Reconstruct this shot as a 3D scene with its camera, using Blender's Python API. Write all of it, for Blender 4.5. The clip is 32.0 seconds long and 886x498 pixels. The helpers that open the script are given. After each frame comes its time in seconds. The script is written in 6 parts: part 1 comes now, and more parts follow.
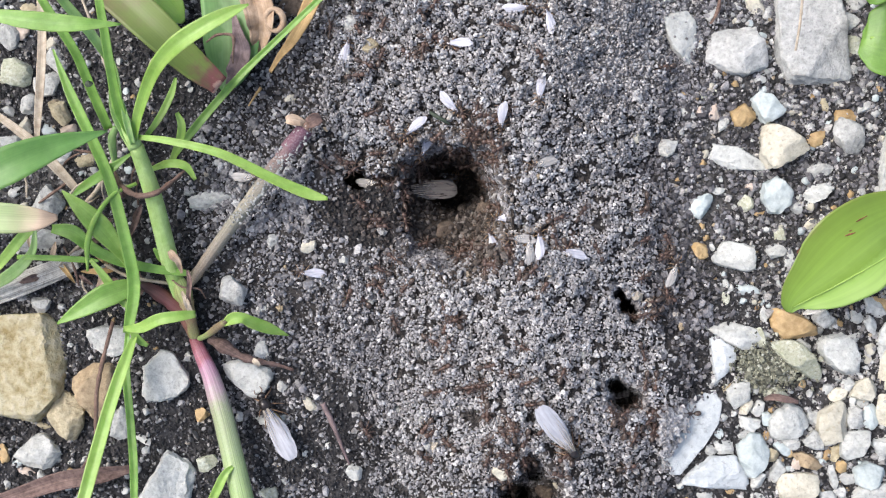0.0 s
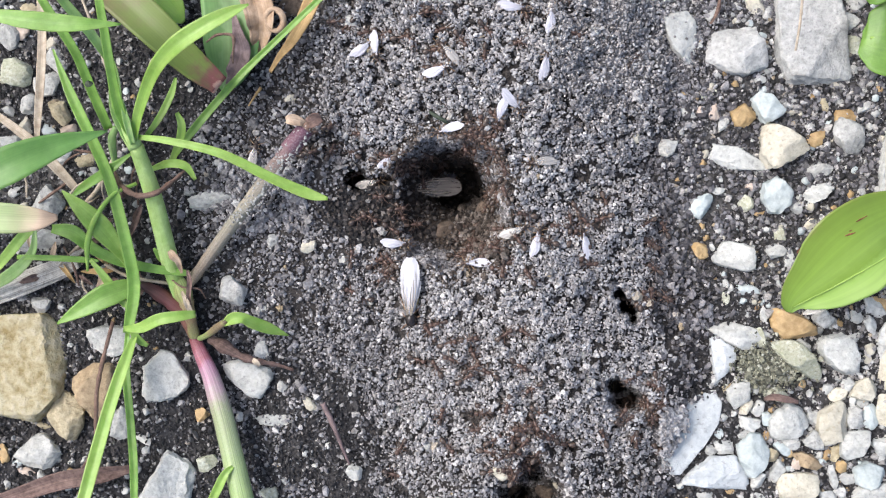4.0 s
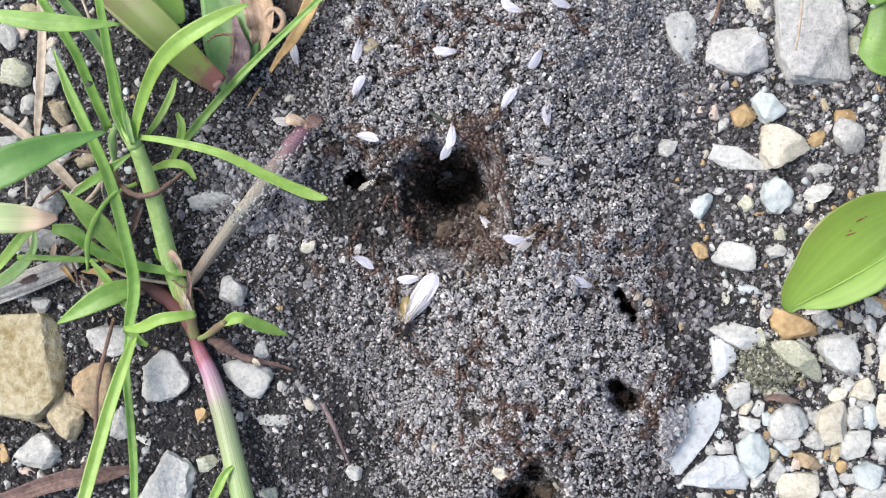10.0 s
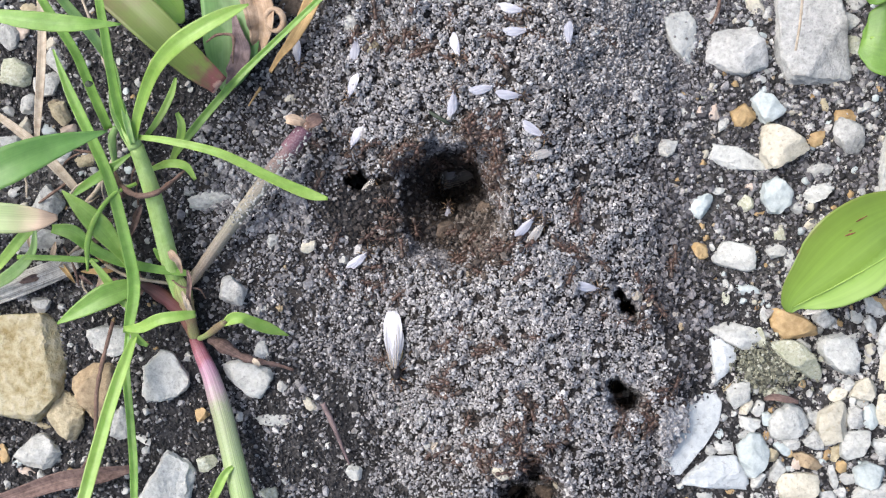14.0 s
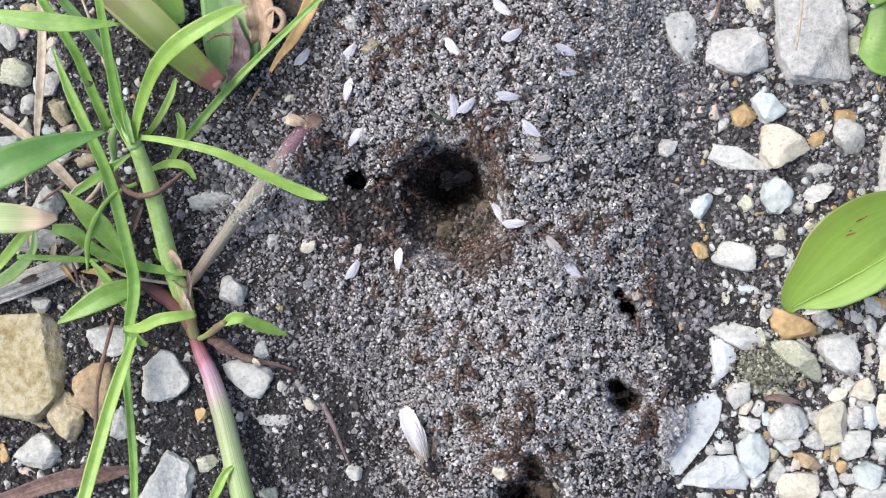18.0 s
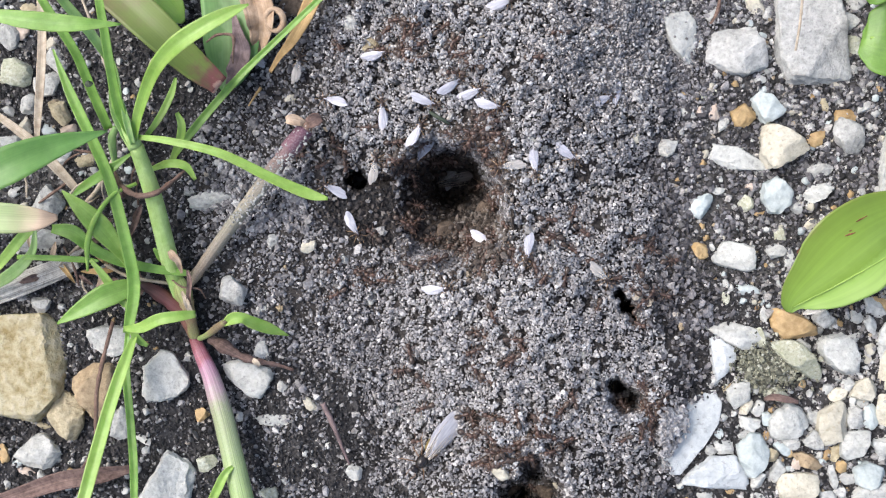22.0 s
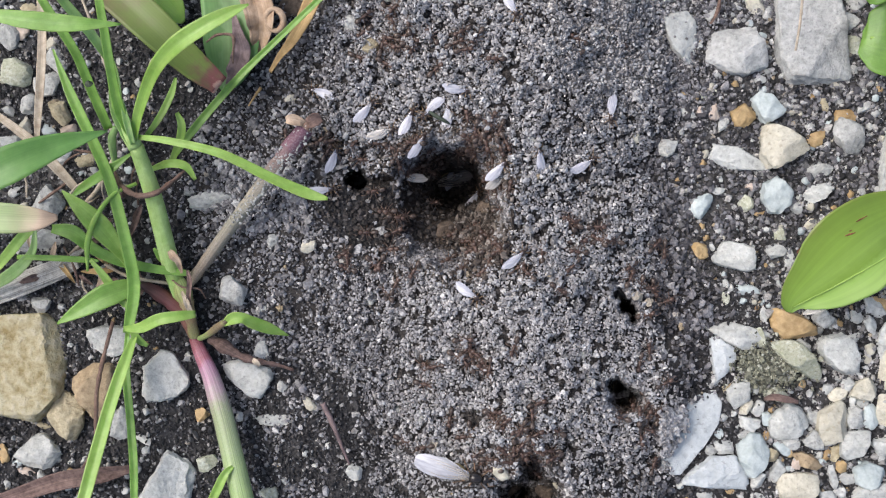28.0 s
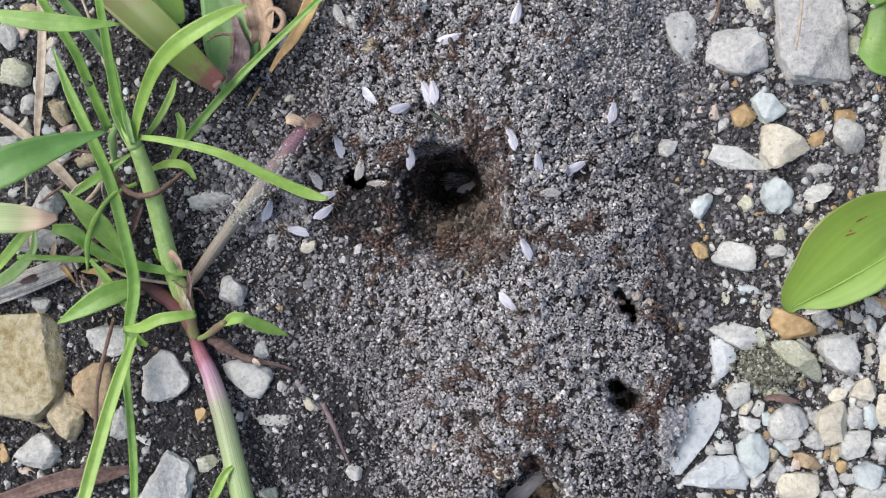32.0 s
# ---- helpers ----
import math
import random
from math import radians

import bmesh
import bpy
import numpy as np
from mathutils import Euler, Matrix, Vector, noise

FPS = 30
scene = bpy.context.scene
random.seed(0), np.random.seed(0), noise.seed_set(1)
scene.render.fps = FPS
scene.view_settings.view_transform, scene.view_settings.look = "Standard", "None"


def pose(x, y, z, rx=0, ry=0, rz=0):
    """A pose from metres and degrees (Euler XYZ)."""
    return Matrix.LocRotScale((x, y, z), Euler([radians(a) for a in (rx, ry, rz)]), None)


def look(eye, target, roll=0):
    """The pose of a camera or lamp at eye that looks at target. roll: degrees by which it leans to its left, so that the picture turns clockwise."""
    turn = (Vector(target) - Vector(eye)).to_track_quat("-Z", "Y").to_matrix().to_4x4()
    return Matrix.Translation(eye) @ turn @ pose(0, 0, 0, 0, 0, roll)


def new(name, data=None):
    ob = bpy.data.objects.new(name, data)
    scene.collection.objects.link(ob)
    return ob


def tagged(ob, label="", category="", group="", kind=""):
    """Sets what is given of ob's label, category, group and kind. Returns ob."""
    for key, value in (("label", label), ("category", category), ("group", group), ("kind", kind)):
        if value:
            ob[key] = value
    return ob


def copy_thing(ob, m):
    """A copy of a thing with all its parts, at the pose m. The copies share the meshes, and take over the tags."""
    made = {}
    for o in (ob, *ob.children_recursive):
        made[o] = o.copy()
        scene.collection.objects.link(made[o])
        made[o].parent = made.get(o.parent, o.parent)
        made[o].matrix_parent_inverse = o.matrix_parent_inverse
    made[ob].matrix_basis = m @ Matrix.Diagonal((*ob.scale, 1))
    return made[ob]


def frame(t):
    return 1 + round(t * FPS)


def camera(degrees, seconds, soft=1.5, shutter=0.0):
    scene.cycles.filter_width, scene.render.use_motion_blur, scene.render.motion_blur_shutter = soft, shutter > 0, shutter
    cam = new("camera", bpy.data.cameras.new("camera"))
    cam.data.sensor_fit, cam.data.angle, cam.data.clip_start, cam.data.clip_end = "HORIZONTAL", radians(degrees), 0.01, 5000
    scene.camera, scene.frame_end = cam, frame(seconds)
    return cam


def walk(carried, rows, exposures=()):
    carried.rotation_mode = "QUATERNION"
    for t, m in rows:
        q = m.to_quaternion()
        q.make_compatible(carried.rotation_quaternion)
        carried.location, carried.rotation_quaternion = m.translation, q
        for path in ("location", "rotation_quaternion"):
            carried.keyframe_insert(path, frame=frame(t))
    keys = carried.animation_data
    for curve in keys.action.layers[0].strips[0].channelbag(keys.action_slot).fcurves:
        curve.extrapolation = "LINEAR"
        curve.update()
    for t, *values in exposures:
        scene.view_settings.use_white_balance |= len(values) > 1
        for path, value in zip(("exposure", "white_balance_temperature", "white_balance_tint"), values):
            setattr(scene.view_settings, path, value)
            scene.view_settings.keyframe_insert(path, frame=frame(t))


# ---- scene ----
# Plan units: u counts tenths of a millimetre eastward and v southward from the plot's north-west corner;
# heights h are in millimetres above the level soil.
EYE = 0.2154
cam = camera(40.0, 32.0, soft=1.2)
walk(cam, [(0, pose(0, 0, EYE)), (32, pose(0, 0, EYE))], exposures=[(0, 0.78), (24, 0.78), (25, 0.68), (28, 0.46), (32, 0.46)])

# ---- light: bright overcast sky, softly directed from the west-north-west ----
SUN_EL, SUN_AZ = 53.0, 292.0
world = bpy.data.worlds.new("overcast_sky")
scene.world = world
world.use_nodes = True
wn = world.node_tree.nodes
sky = wn.new("ShaderNodeTexSky")
sky.sky_type = "NISHITA"
sky.sun_disc = False
sky.sun_elevation, sky.sun_rotation = radians(SUN_EL), radians(SUN_AZ)
sky.air_density, sky.dust_density, sky.ozone_density = 1.0, 4.0, 1.0
wn["Background"].inputs["Strength"].default_value = 0.13
world.node_tree.links.new(sky.outputs[0], wn["Background"].inputs["Color"])
sun = new("sun", bpy.data.lights.new("sun", "SUN"))
sun.data.energy, sun.data.angle, sun.data.color = 1.5, radians(35), (0.98, 0.975, 1.0)
toward = Vector((math.sin(radians(SUN_AZ)) * math.cos(radians(SUN_EL)), math.cos(radians(SUN_AZ)) * math.cos(radians(SUN_EL)), math.sin(radians(SUN_EL))))
sun.matrix_world = look(toward, (0, 0, 0))


# ---- materials ----
def streaked(n, link, colour, amount):
    """Lengthwise veins and fibres along a blade or stalk, by its own surface coordinates."""
    tex, mapping, lines = n.new("ShaderNodeTexCoord"), n.new("ShaderNodeMapping"), n.new("ShaderNodeTexNoise")
    mapping.inputs["Scale"].default_value = (22, 1.2, 1)
    lines.inputs["Scale"].default_value = 1.0
    lines.inputs["Detail"].default_value = 4
    link(tex.outputs["UV"], mapping.inputs["Vector"])
    link(mapping.outputs[0], lines.inputs["Vector"])
    span, hsv = n.new("ShaderNodeMapRange"), n.new("ShaderNodeHueSaturation")
    span.inputs["From Min"].default_value, span.inputs["From Max"].default_value = 0.3, 0.7
    span.inputs["To Min"].default_value, span.inputs["To Max"].default_value = 1 - amount, 1 + amount
    link(lines.outputs["Fac"], span.inputs["Value"])
    link(span.outputs[0], hsv.inputs["Value"])
    link(colour, hsv.inputs["Color"])
    return hsv.outputs[0]


def graded(name, stops, rough=0.5, streak=0.15, mottle=0.12, dust=0.0, axis="Y"):
    """A stalk or blade whose colour changes along its length (axis Y) or across it (X), from stops of (share, colour)."""
    m = bpy.data.materials.new(name)
    m.use_nodes = True
    n, link = m.node_tree.nodes, m.node_tree.links.new
    bsdf = n["Principled BSDF"]
    tex, split, cloud = n.new("ShaderNodeTexCoord"), n.new("ShaderNodeSeparateXYZ"), n.new("ShaderNodeTexNoise")
    link(tex.outputs["UV"], split.inputs[0])
    cloud.inputs["Scale"].default_value = 500
    cloud.inputs["Detail"].default_value = 4
    link(tex.outputs["Object"], cloud.inputs["Vector"])
    shift = n.new("ShaderNodeMath")
    shift.operation = "MULTIPLY_ADD"
    link(cloud.outputs["Fac"], shift.inputs[0])
    shift.inputs[1].default_value = mottle * 2
    link(split.outputs[axis], shift.inputs[2])
    back = n.new("ShaderNodeMath")
    back.operation = "SUBTRACT"
    link(shift.outputs[0], back.inputs[0])
    back.inputs[1].default_value = mottle
    ramp = n.new("ShaderNodeValToRGB")
    while len(ramp.color_ramp.elements) < len(stops):
        ramp.color_ramp.elements.new(0.5)
    for element, (share, colour) in zip(ramp.color_ramp.elements, stops):
        element.position = share
    for element, (share, colour) in zip(ramp.color_ramp.elements, stops):
        element.color = (*colour, 1)
    link(back.outputs[0], ramp.inputs[0])
    colour = streaked(n, link, ramp.outputs[0], streak)
    if dust:
        specks, limit, blend = n.new("ShaderNodeTexNoise"), n.new("ShaderNodeMapRange"), n.new("ShaderNodeMix")
        specks.inputs["Scale"].default_value = 3600
        specks.inputs["Detail"].default_value = 5
        link(tex.outputs["Object"], specks.inputs["Vector"])
        limit.inputs["From Min"].default_value, limit.inputs["From Max"].default_value = 0.46, 0.74
        limit.inputs["To Max"].default_value = dust
        link(specks.outputs["Fac"], limit.inputs["Value"])
        blend.data_type = "RGBA"
        link(limit.outputs[0], blend.inputs[0])
        link(colour, blend.inputs[6])
        blend.inputs[7].default_value = (0.5, 0.48, 0.47, 1)
        colour = blend.outputs[2]
    link(colour, bsdf.inputs["Base Color"])
    bsdf.inputs["Roughness"].default_value = rough
    bump = n.new("ShaderNodeBump")
    bump.inputs["Strength"].default_value = 0.2
    bump.inputs["Distance"].default_value = 0.0003
    link(cloud.outputs["Fac"], bump.inputs["Height"])
    link(bump.outputs[0], bsdf.inputs["Normal"])
    return m


def material(name, low, high, rough=0.8, size=1.0, relief=0.3, fleck=None, vary=0.0, island=0.0, sheen=0.5, through_light=0.0, stretch=None, high2=None, streak=0.0):
    """A mottled surface: colour from low to high at two scales (size in mm), flecks, relief, tone per object or island."""
    m = bpy.data.materials.new(name)
    m.use_nodes = True
    n, link = m.node_tree.nodes, m.node_tree.links.new
    bsdf = n["Principled BSDF"]
    tex = n.new("ShaderNodeTexCoord")
    info = n.new("ShaderNodeObjectInfo")
    shift = n.new("ShaderNodeVectorMath")
    shift.operation = "ADD"
    link(tex.outputs["Object"], shift.inputs[0])
    link(info.outputs["Random"], shift.inputs[1])
    where = shift.outputs[0]
    if stretch:
        mapping = n.new("ShaderNodeMapping")
        mapping.inputs["Scale"].default_value = stretch
        link(where, mapping.inputs["Vector"])
        where = mapping.outputs[0]
    broad, fine = n.new("ShaderNodeTexNoise"), n.new("ShaderNodeTexNoise")
    for node, scale, detail in ((broad, 220 / size, 4), (fine, 1500 / size, 5)):
        node.inputs["Scale"].default_value = scale
        node.inputs["Detail"].default_value = detail
        node.inputs["Roughness"].default_value = 0.62
        link(where, node.inputs["Vector"])
    mix = n.new("ShaderNodeMath")
    mix.operation = "MULTIPLY_ADD"
    link(fine.outputs["Fac"], mix.inputs[0])
    mix.inputs[1].default_value = 0.55
    half = n.new("ShaderNodeMath")
    half.operation = "MULTIPLY"
    link(broad.outputs["Fac"], half.inputs[0])
    half.inputs[1].default_value = 0.45
    link(half.outputs[0], mix.inputs[2])
    ramp = n.new("ShaderNodeValToRGB")
    ramp.color_ramp.elements[0].position, ramp.color_ramp.elements[1].position = 0.36, 0.64
    ramp.color_ramp.elements[0].color, ramp.color_ramp.elements[1].color = (*low, 1), (*high, 1)
    if high2:
        extra = ramp.color_ramp.elements.new(0.5)
        extra.color = (*high2, 1)
    link(mix.outputs[0], ramp.inputs[0])
    colour = ramp.outputs[0]
    if fleck:
        spots = n.new("ShaderNodeTexVoronoi")
        spots.inputs["Scale"].default_value = 900 / size
        link(where, spots.inputs["Vector"])
        limit = n.new("ShaderNodeMapRange")
        limit.inputs["From Min"].default_value, limit.inputs["From Max"].default_value = 0.10, 0.24
        limit.inputs["To Min"].default_value, limit.inputs["To Max"].default_value = 0.42, 0.0
        link(spots.outputs["Distance"], limit.inputs["Value"])
        blend = n.new("ShaderNodeMix")
        blend.data_type = "RGBA"
        link(limit.outputs[0], blend.inputs[0])
        link(colour, blend.inputs[6])
        blend.inputs[7].default_value = (*fleck, 1)
        pores, least, pitted = n.new("ShaderNodeTexNoise"), n.new("ShaderNodeMapRange"), n.new("ShaderNodeMix")
        pores.inputs["Scale"].default_value = 2600 / size
        pores.inputs["Detail"].default_value = 3
        link(where, pores.inputs["Vector"])
        least.inputs["From Min"].default_value, least.inputs["From Max"].default_value = 0.40, 0.30
        least.inputs["To Max"].default_value = 0.35
        link(pores.outputs["Fac"], least.inputs["Value"])
        pitted.data_type = "RGBA"
        link(least.outputs[0], pitted.inputs[0])
        link(blend.outputs[2], pitted.inputs[6])
        pitted.inputs[7].default_value = (*(0.45 * c for c in fleck), 1)
        colour = pitted.outputs[2]
    if vary or island:
        hsv = n.new("ShaderNodeHueSaturation")
        span = n.new("ShaderNodeMapRange")
        reach = vary or island
        span.inputs["To Min"].default_value, span.inputs["To Max"].default_value = 1 - reach, 1 + reach
        if island:
            geo = n.new("ShaderNodeNewGeometry")
            link(geo.outputs["Random Per Island"], span.inputs["Value"])
        else:
            link(info.outputs["Random"], span.inputs["Value"])
        link(span.outputs[0], hsv.inputs["Value"])
        link(colour, hsv.inputs["Color"])
        colour = hsv.outputs[0]
    if streak:
        colour = streaked(n, link, colour, streak)
    link(colour, bsdf.inputs["Base Color"])
    bsdf.inputs["Roughness"].default_value = rough
    bsdf.inputs["Specular IOR Level"].default_value = sheen
    if relief:
        bump = n.new("ShaderNodeBump")
        bump.inputs["Strength"].default_value = relief
        bump.inputs["Distance"].default_value = 0.0003 * size
        link(fine.outputs["Fac"], bump.inputs["Height"])
        link(bump.outputs[0], bsdf.inputs["Normal"])
    if through_light:
        bsdf.inputs["Subsurface Weight"].default_value = through_light
        bsdf.inputs["Subsurface Radius"].default_value = (0.5, 1.0, 0.25)
        bsdf.inputs["Subsurface Scale"].default_value = 0.0008
    return m


def grain_material(name, tones, rough=0.8, sheen=0.4):
    """Each grain of a heap takes one of the tones by chance, with a fine mottle of its own."""
    m = bpy.data.materials.new(name)
    m.use_nodes = True
    n, link = m.node_tree.nodes, m.node_tree.links.new
    bsdf = n["Principled BSDF"]
    geo, ramp, tex = n.new("ShaderNodeNewGeometry"), n.new("ShaderNodeValToRGB"), n.new("ShaderNodeTexNoise")
    tex.inputs["Scale"].default_value = 2600
    tex.inputs["Detail"].default_value = 3
    coord = n.new("ShaderNodeTexCoord")
    link(coord.outputs["Object"], tex.inputs["Vector"])
    while len(ramp.color_ramp.elements) < len(tones):
        ramp.color_ramp.elements.new(0.5)
    for element, (at_, colour) in zip(ramp.color_ramp.elements, tones):
        element.position = at_
    for element, (at_, colour) in zip(ramp.color_ramp.elements, tones):
        element.color = (*colour, 1)
    link(geo.outputs["Random Per Island"], ramp.inputs[0])
    hsv, span = n.new("ShaderNodeHueSaturation"), n.new("ShaderNodeMapRange")
    span.inputs["From Min"].default_value, span.inputs["From Max"].default_value = 0.3, 0.7
    span.inputs["To Min"].default_value, span.inputs["To Max"].default_value = 0.7, 1.35
    link(tex.outputs["Fac"], span.inputs["Value"])
    link(span.outputs[0], hsv.inputs["Value"])
    link(ramp.outputs[0], hsv.inputs["Color"])
    link(hsv.outputs[0], bsdf.inputs["Base Color"])
    bsdf.inputs["Roughness"].default_value = rough
    bsdf.inputs["Specular IOR Level"].default_value = sheen
    return m


def wing_material(name, tint, clear, root, tip):
    """Insect wing: a thin film, clearer towards its root (root and tip in mm along the body), with a silvery gloss; its
    tint also holds sky sheen or shade.
    """
    m = bpy.data.materials.new(name)
    m.use_nodes = True
    n, link = m.node_tree.nodes, m.node_tree.links.new
    bsdf = n["Principled BSDF"]
    tex, coord, ramp = n.new("ShaderNodeTexNoise"), n.new("ShaderNodeTexCoord"), n.new("ShaderNodeMapRange")
    tex.inputs["Scale"].default_value = 1100
    tex.inputs["Detail"].default_value = 3
    link(coord.outputs["Object"], tex.inputs["Vector"])
    ramp.inputs["To Min"].default_value, ramp.inputs["To Max"].default_value = clear - 0.34, clear + 0.28
    stretch = n.new("ShaderNodeMapping")
    stretch.inputs["Scale"].default_value = (0.35, 2.6, 1.0)
    link(coord.outputs["Object"], stretch.inputs["Vector"])
    link(stretch.outputs[0], tex.inputs["Vector"])
    link(tex.outputs["Fac"], ramp.inputs["Value"])
    split, fade, both = n.new("ShaderNodeSeparateXYZ"), n.new("ShaderNodeMapRange"), n.new("ShaderNodeMath")
    link(coord.outputs["Object"], split.inputs[0])
    fade.inputs["From Min"].default_value, fade.inputs["From Max"].default_value = root * 1e-3, (0.45 * root + 0.55 * tip) * 1e-3
    fade.inputs["To Min"].default_value = 0.35
    link(split.outputs["X"], fade.inputs["Value"])
    both.operation = "MULTIPLY"
    link(ramp.outputs[0], both.inputs[0])
    link(fade.outputs[0], both.inputs[1])
    link(both.outputs[0], bsdf.inputs["Alpha"])
    bsdf.inputs["Base Color"].default_value = (*tint, 1)
    bsdf.inputs["Roughness"].default_value = 0.28
    bsdf.inputs["Specular IOR Level"].default_value = 0.7
    return m


SOIL = material("dark_soil", (0.014, 0.0135, 0.0138), (0.085, 0.082, 0.083), 0.95, 1.4, 1.0, sheen=0.2)
DUST = material("dusty_soil", (0.022, 0.021, 0.021), (0.15, 0.145, 0.14), 0.95, 1.0, 1.0, sheen=0.2)
# Far darker than the pellets: shade of the gaps painted under them
SAND = material("shaded_mound_sand", (0.018, 0.016, 0.016), (0.085, 0.078, 0.074), 0.95, 0.8, 1.0, sheen=0.2)
# Brown crater earth, its colour darkened to carry the pit's shade
CLAY = material("shaded_crater_soil", (0.022, 0.017, 0.014), (0.10, 0.08, 0.066), 0.9, 1.6, 1.0, sheen=0.25)
GRAINS = grain_material("grey_grains", [(0.0, (0.17, 0.163, 0.163)), (0.25, (0.28, 0.271, 0.272)), (0.6, (0.38, 0.37, 0.37)), (0.92, (0.47, 0.46, 0.455)), (1.0, (0.68, 0.665, 0.65))])
BITS = grain_material("fine_grey_bits", [(0.0, (0.07, 0.066, 0.067)), (0.35, (0.18, 0.172, 0.173)), (0.7, (0.34, 0.33, 0.328)), (0.92, (0.47, 0.458, 0.45)), (1.0, (0.60, 0.585, 0.57))], 0.6, 0.5)
GREY_GRAINS = grain_material("dull_grains", [(0.0, (0.085, 0.081, 0.083)), (0.35, (0.175, 0.168, 0.171)), (0.7, (0.285, 0.275, 0.277)), (0.92, (0.38, 0.37, 0.367)), (1.0, (0.55, 0.535, 0.52))])
CRUMBS = grain_material("soil_crumbs", [(0.0, (0.014, 0.013, 0.013)), (0.45, (0.045, 0.043, 0.044)), (0.75, (0.10, 0.096, 0.097)), (0.92, (0.19, 0.184, 0.184)), (1.0, (0.45, 0.44, 0.43))])
GRAVEL = grain_material("fine_gravel", [(0.0, (0.13, 0.125, 0.12)), (0.4, (0.27, 0.26, 0.25)), (0.78, (0.40, 0.385, 0.36)), (0.85, (0.34, 0.26, 0.15)), (0.9, (0.45, 0.44, 0.42)), (1.0, (0.58, 0.57, 0.55))])
# Grey grains again, darker and bluer: the east flank's shade put into colour
SHADED_FLANK_GRAINS = grain_material("flank_grains", [(0.0, (0.04, 0.038, 0.041)), (0.4, (0.10, 0.096, 0.102)), (0.75, (0.20, 0.193, 0.20)), (0.95, (0.30, 0.292, 0.295)), (1.0, (0.50, 0.49, 0.48))])
ALGAE_GRAINS = grain_material("algae_grains", [(0.0, (0.05, 0.05, 0.036)), (0.4, (0.13, 0.13, 0.098)), (0.75, (0.25, 0.25, 0.18)), (0.95, (0.38, 0.38, 0.30)), (1.0, (0.5, 0.5, 0.44))])
EARTH = grain_material("brown_earth", [(0.0, (0.03, 0.023, 0.019)), (0.5, (0.085, 0.068, 0.056)), (0.9, (0.17, 0.145, 0.125)), (1.0, (0.27, 0.245, 0.22))])
# Near-black tones stand for the shade in pits and between pellets
SHADE_GRAINS = grain_material("shade_grains", [(0.0, (0.012, 0.011, 0.011)), (0.5, (0.035, 0.030, 0.028)), (0.8, (0.07, 0.06, 0.055)), (0.95, (0.13, 0.115, 0.105)), (1.0, (0.25, 0.23, 0.21))])
STONES = {
    "white": (material("white_limestone", (0.38, 0.383, 0.353), (0.645, 0.65, 0.61), 0.8, 1.3, 0.9, (0.26, 0.255, 0.25), vary=0.08), "white limestone pebble, rough and dusty, bedded in dark soil"),
    "bright": (material("bright_limestone", (0.45, 0.475, 0.475), (0.62, 0.648, 0.645), 0.75, 2.2, 0.7, (0.34, 0.36, 0.37), vary=0.05), "bright bluish-white limestone stone with sharp edges"),
    "grey": (material("grey_limestone", (0.30, 0.302, 0.28), (0.60, 0.60, 0.565), 0.85, 1.2, 1.0, (0.13, 0.125, 0.12), vary=0.12), "grey limestone pebble with a pitted face, bedded in soil"),
    "pale": (material("pale_grey_limestone", (0.29, 0.29, 0.272), (0.625, 0.622, 0.59), 0.85, 1.3, 1.0, (0.17, 0.165, 0.16), vary=0.05), "pale grey limestone lump with a worn pitted face"),
    "cream": (material("cream_limestone", (0.43, 0.395, 0.30), (0.67, 0.635, 0.53), 0.8, 1.5, 0.8, (0.27, 0.22, 0.15), vary=0.1), "cream-coloured limestone pebble with angular faces"),
    "tan": (material("tan_sandstone", (0.27, 0.22, 0.13), (0.58, 0.51, 0.35), 0.85, 1.5, 0.9, (0.2, 0.155, 0.09), vary=0.1), "tan sandstone lump with a rough grainy face"),
    "slab": (material("yellow_sandstone", (0.24, 0.185, 0.075), (0.54, 0.49, 0.36), 0.85, 2.2, 1.0, (0.27, 0.21, 0.11), high2=(0.44, 0.385, 0.24)), "yellowish sandstone slab"),
    "brown": (material("brown_sandstone", (0.23, 0.16, 0.09), (0.50, 0.385, 0.24), 0.8, 1.5, 0.8, (0.15, 0.1, 0.06), vary=0.1), "brown sandstone pebble with a grainy face"),
    "ochre": (material("ochre_flint", (0.30, 0.19, 0.08), (0.55, 0.395, 0.20), 0.6, 1.6, 0.5, vary=0.15), "ochre-brown flint pebble with worn edges"),
    "blue": (material("bluish_limestone", (0.35, 0.40, 0.395), (0.61, 0.665, 0.65), 0.7, 1.6, 0.6, vary=0.1), "pale bluish limestone pebble with smooth faces"),
    "moss": (material("algae_limestone", (0.33, 0.35, 0.24), (0.67, 0.69, 0.59), 0.85, 0.9, 1.0, (0.10, 0.10, 0.06), vary=0.1, high2=(0.44, 0.44, 0.33)), "pale limestone pebble stained green by algae"),
    "pink": (material("buff_stone", (0.40, 0.31, 0.24), (0.62, 0.52, 0.44), 0.75, 1.8, 0.5, vary=0.1), "buff-pink smooth pebble half under the leaves"),
    "clod": (material("brown_clod", (0.05, 0.036, 0.026), (0.19, 0.145, 0.11), 0.9, 1.4, 1.0), "brown damp clod of earth on the crater's floor"),
}
GREEN = material("fresh_grass", (0.12, 0.25, 0.035), (0.23, 0.40, 0.085), 0.45, 3.0, 0.12, through_light=0.2, streak=0.12)
LIME = material("young_grass", (0.19, 0.325, 0.05), (0.30, 0.47, 0.11), 0.45, 3.0, 0.1, through_light=0.25, streak=0.10)
PALE = material("pale_grass", (0.17, 0.30, 0.085), (0.30, 0.45, 0.17), 0.5, 3.0, 0.1, through_light=0.25, streak=0.15)
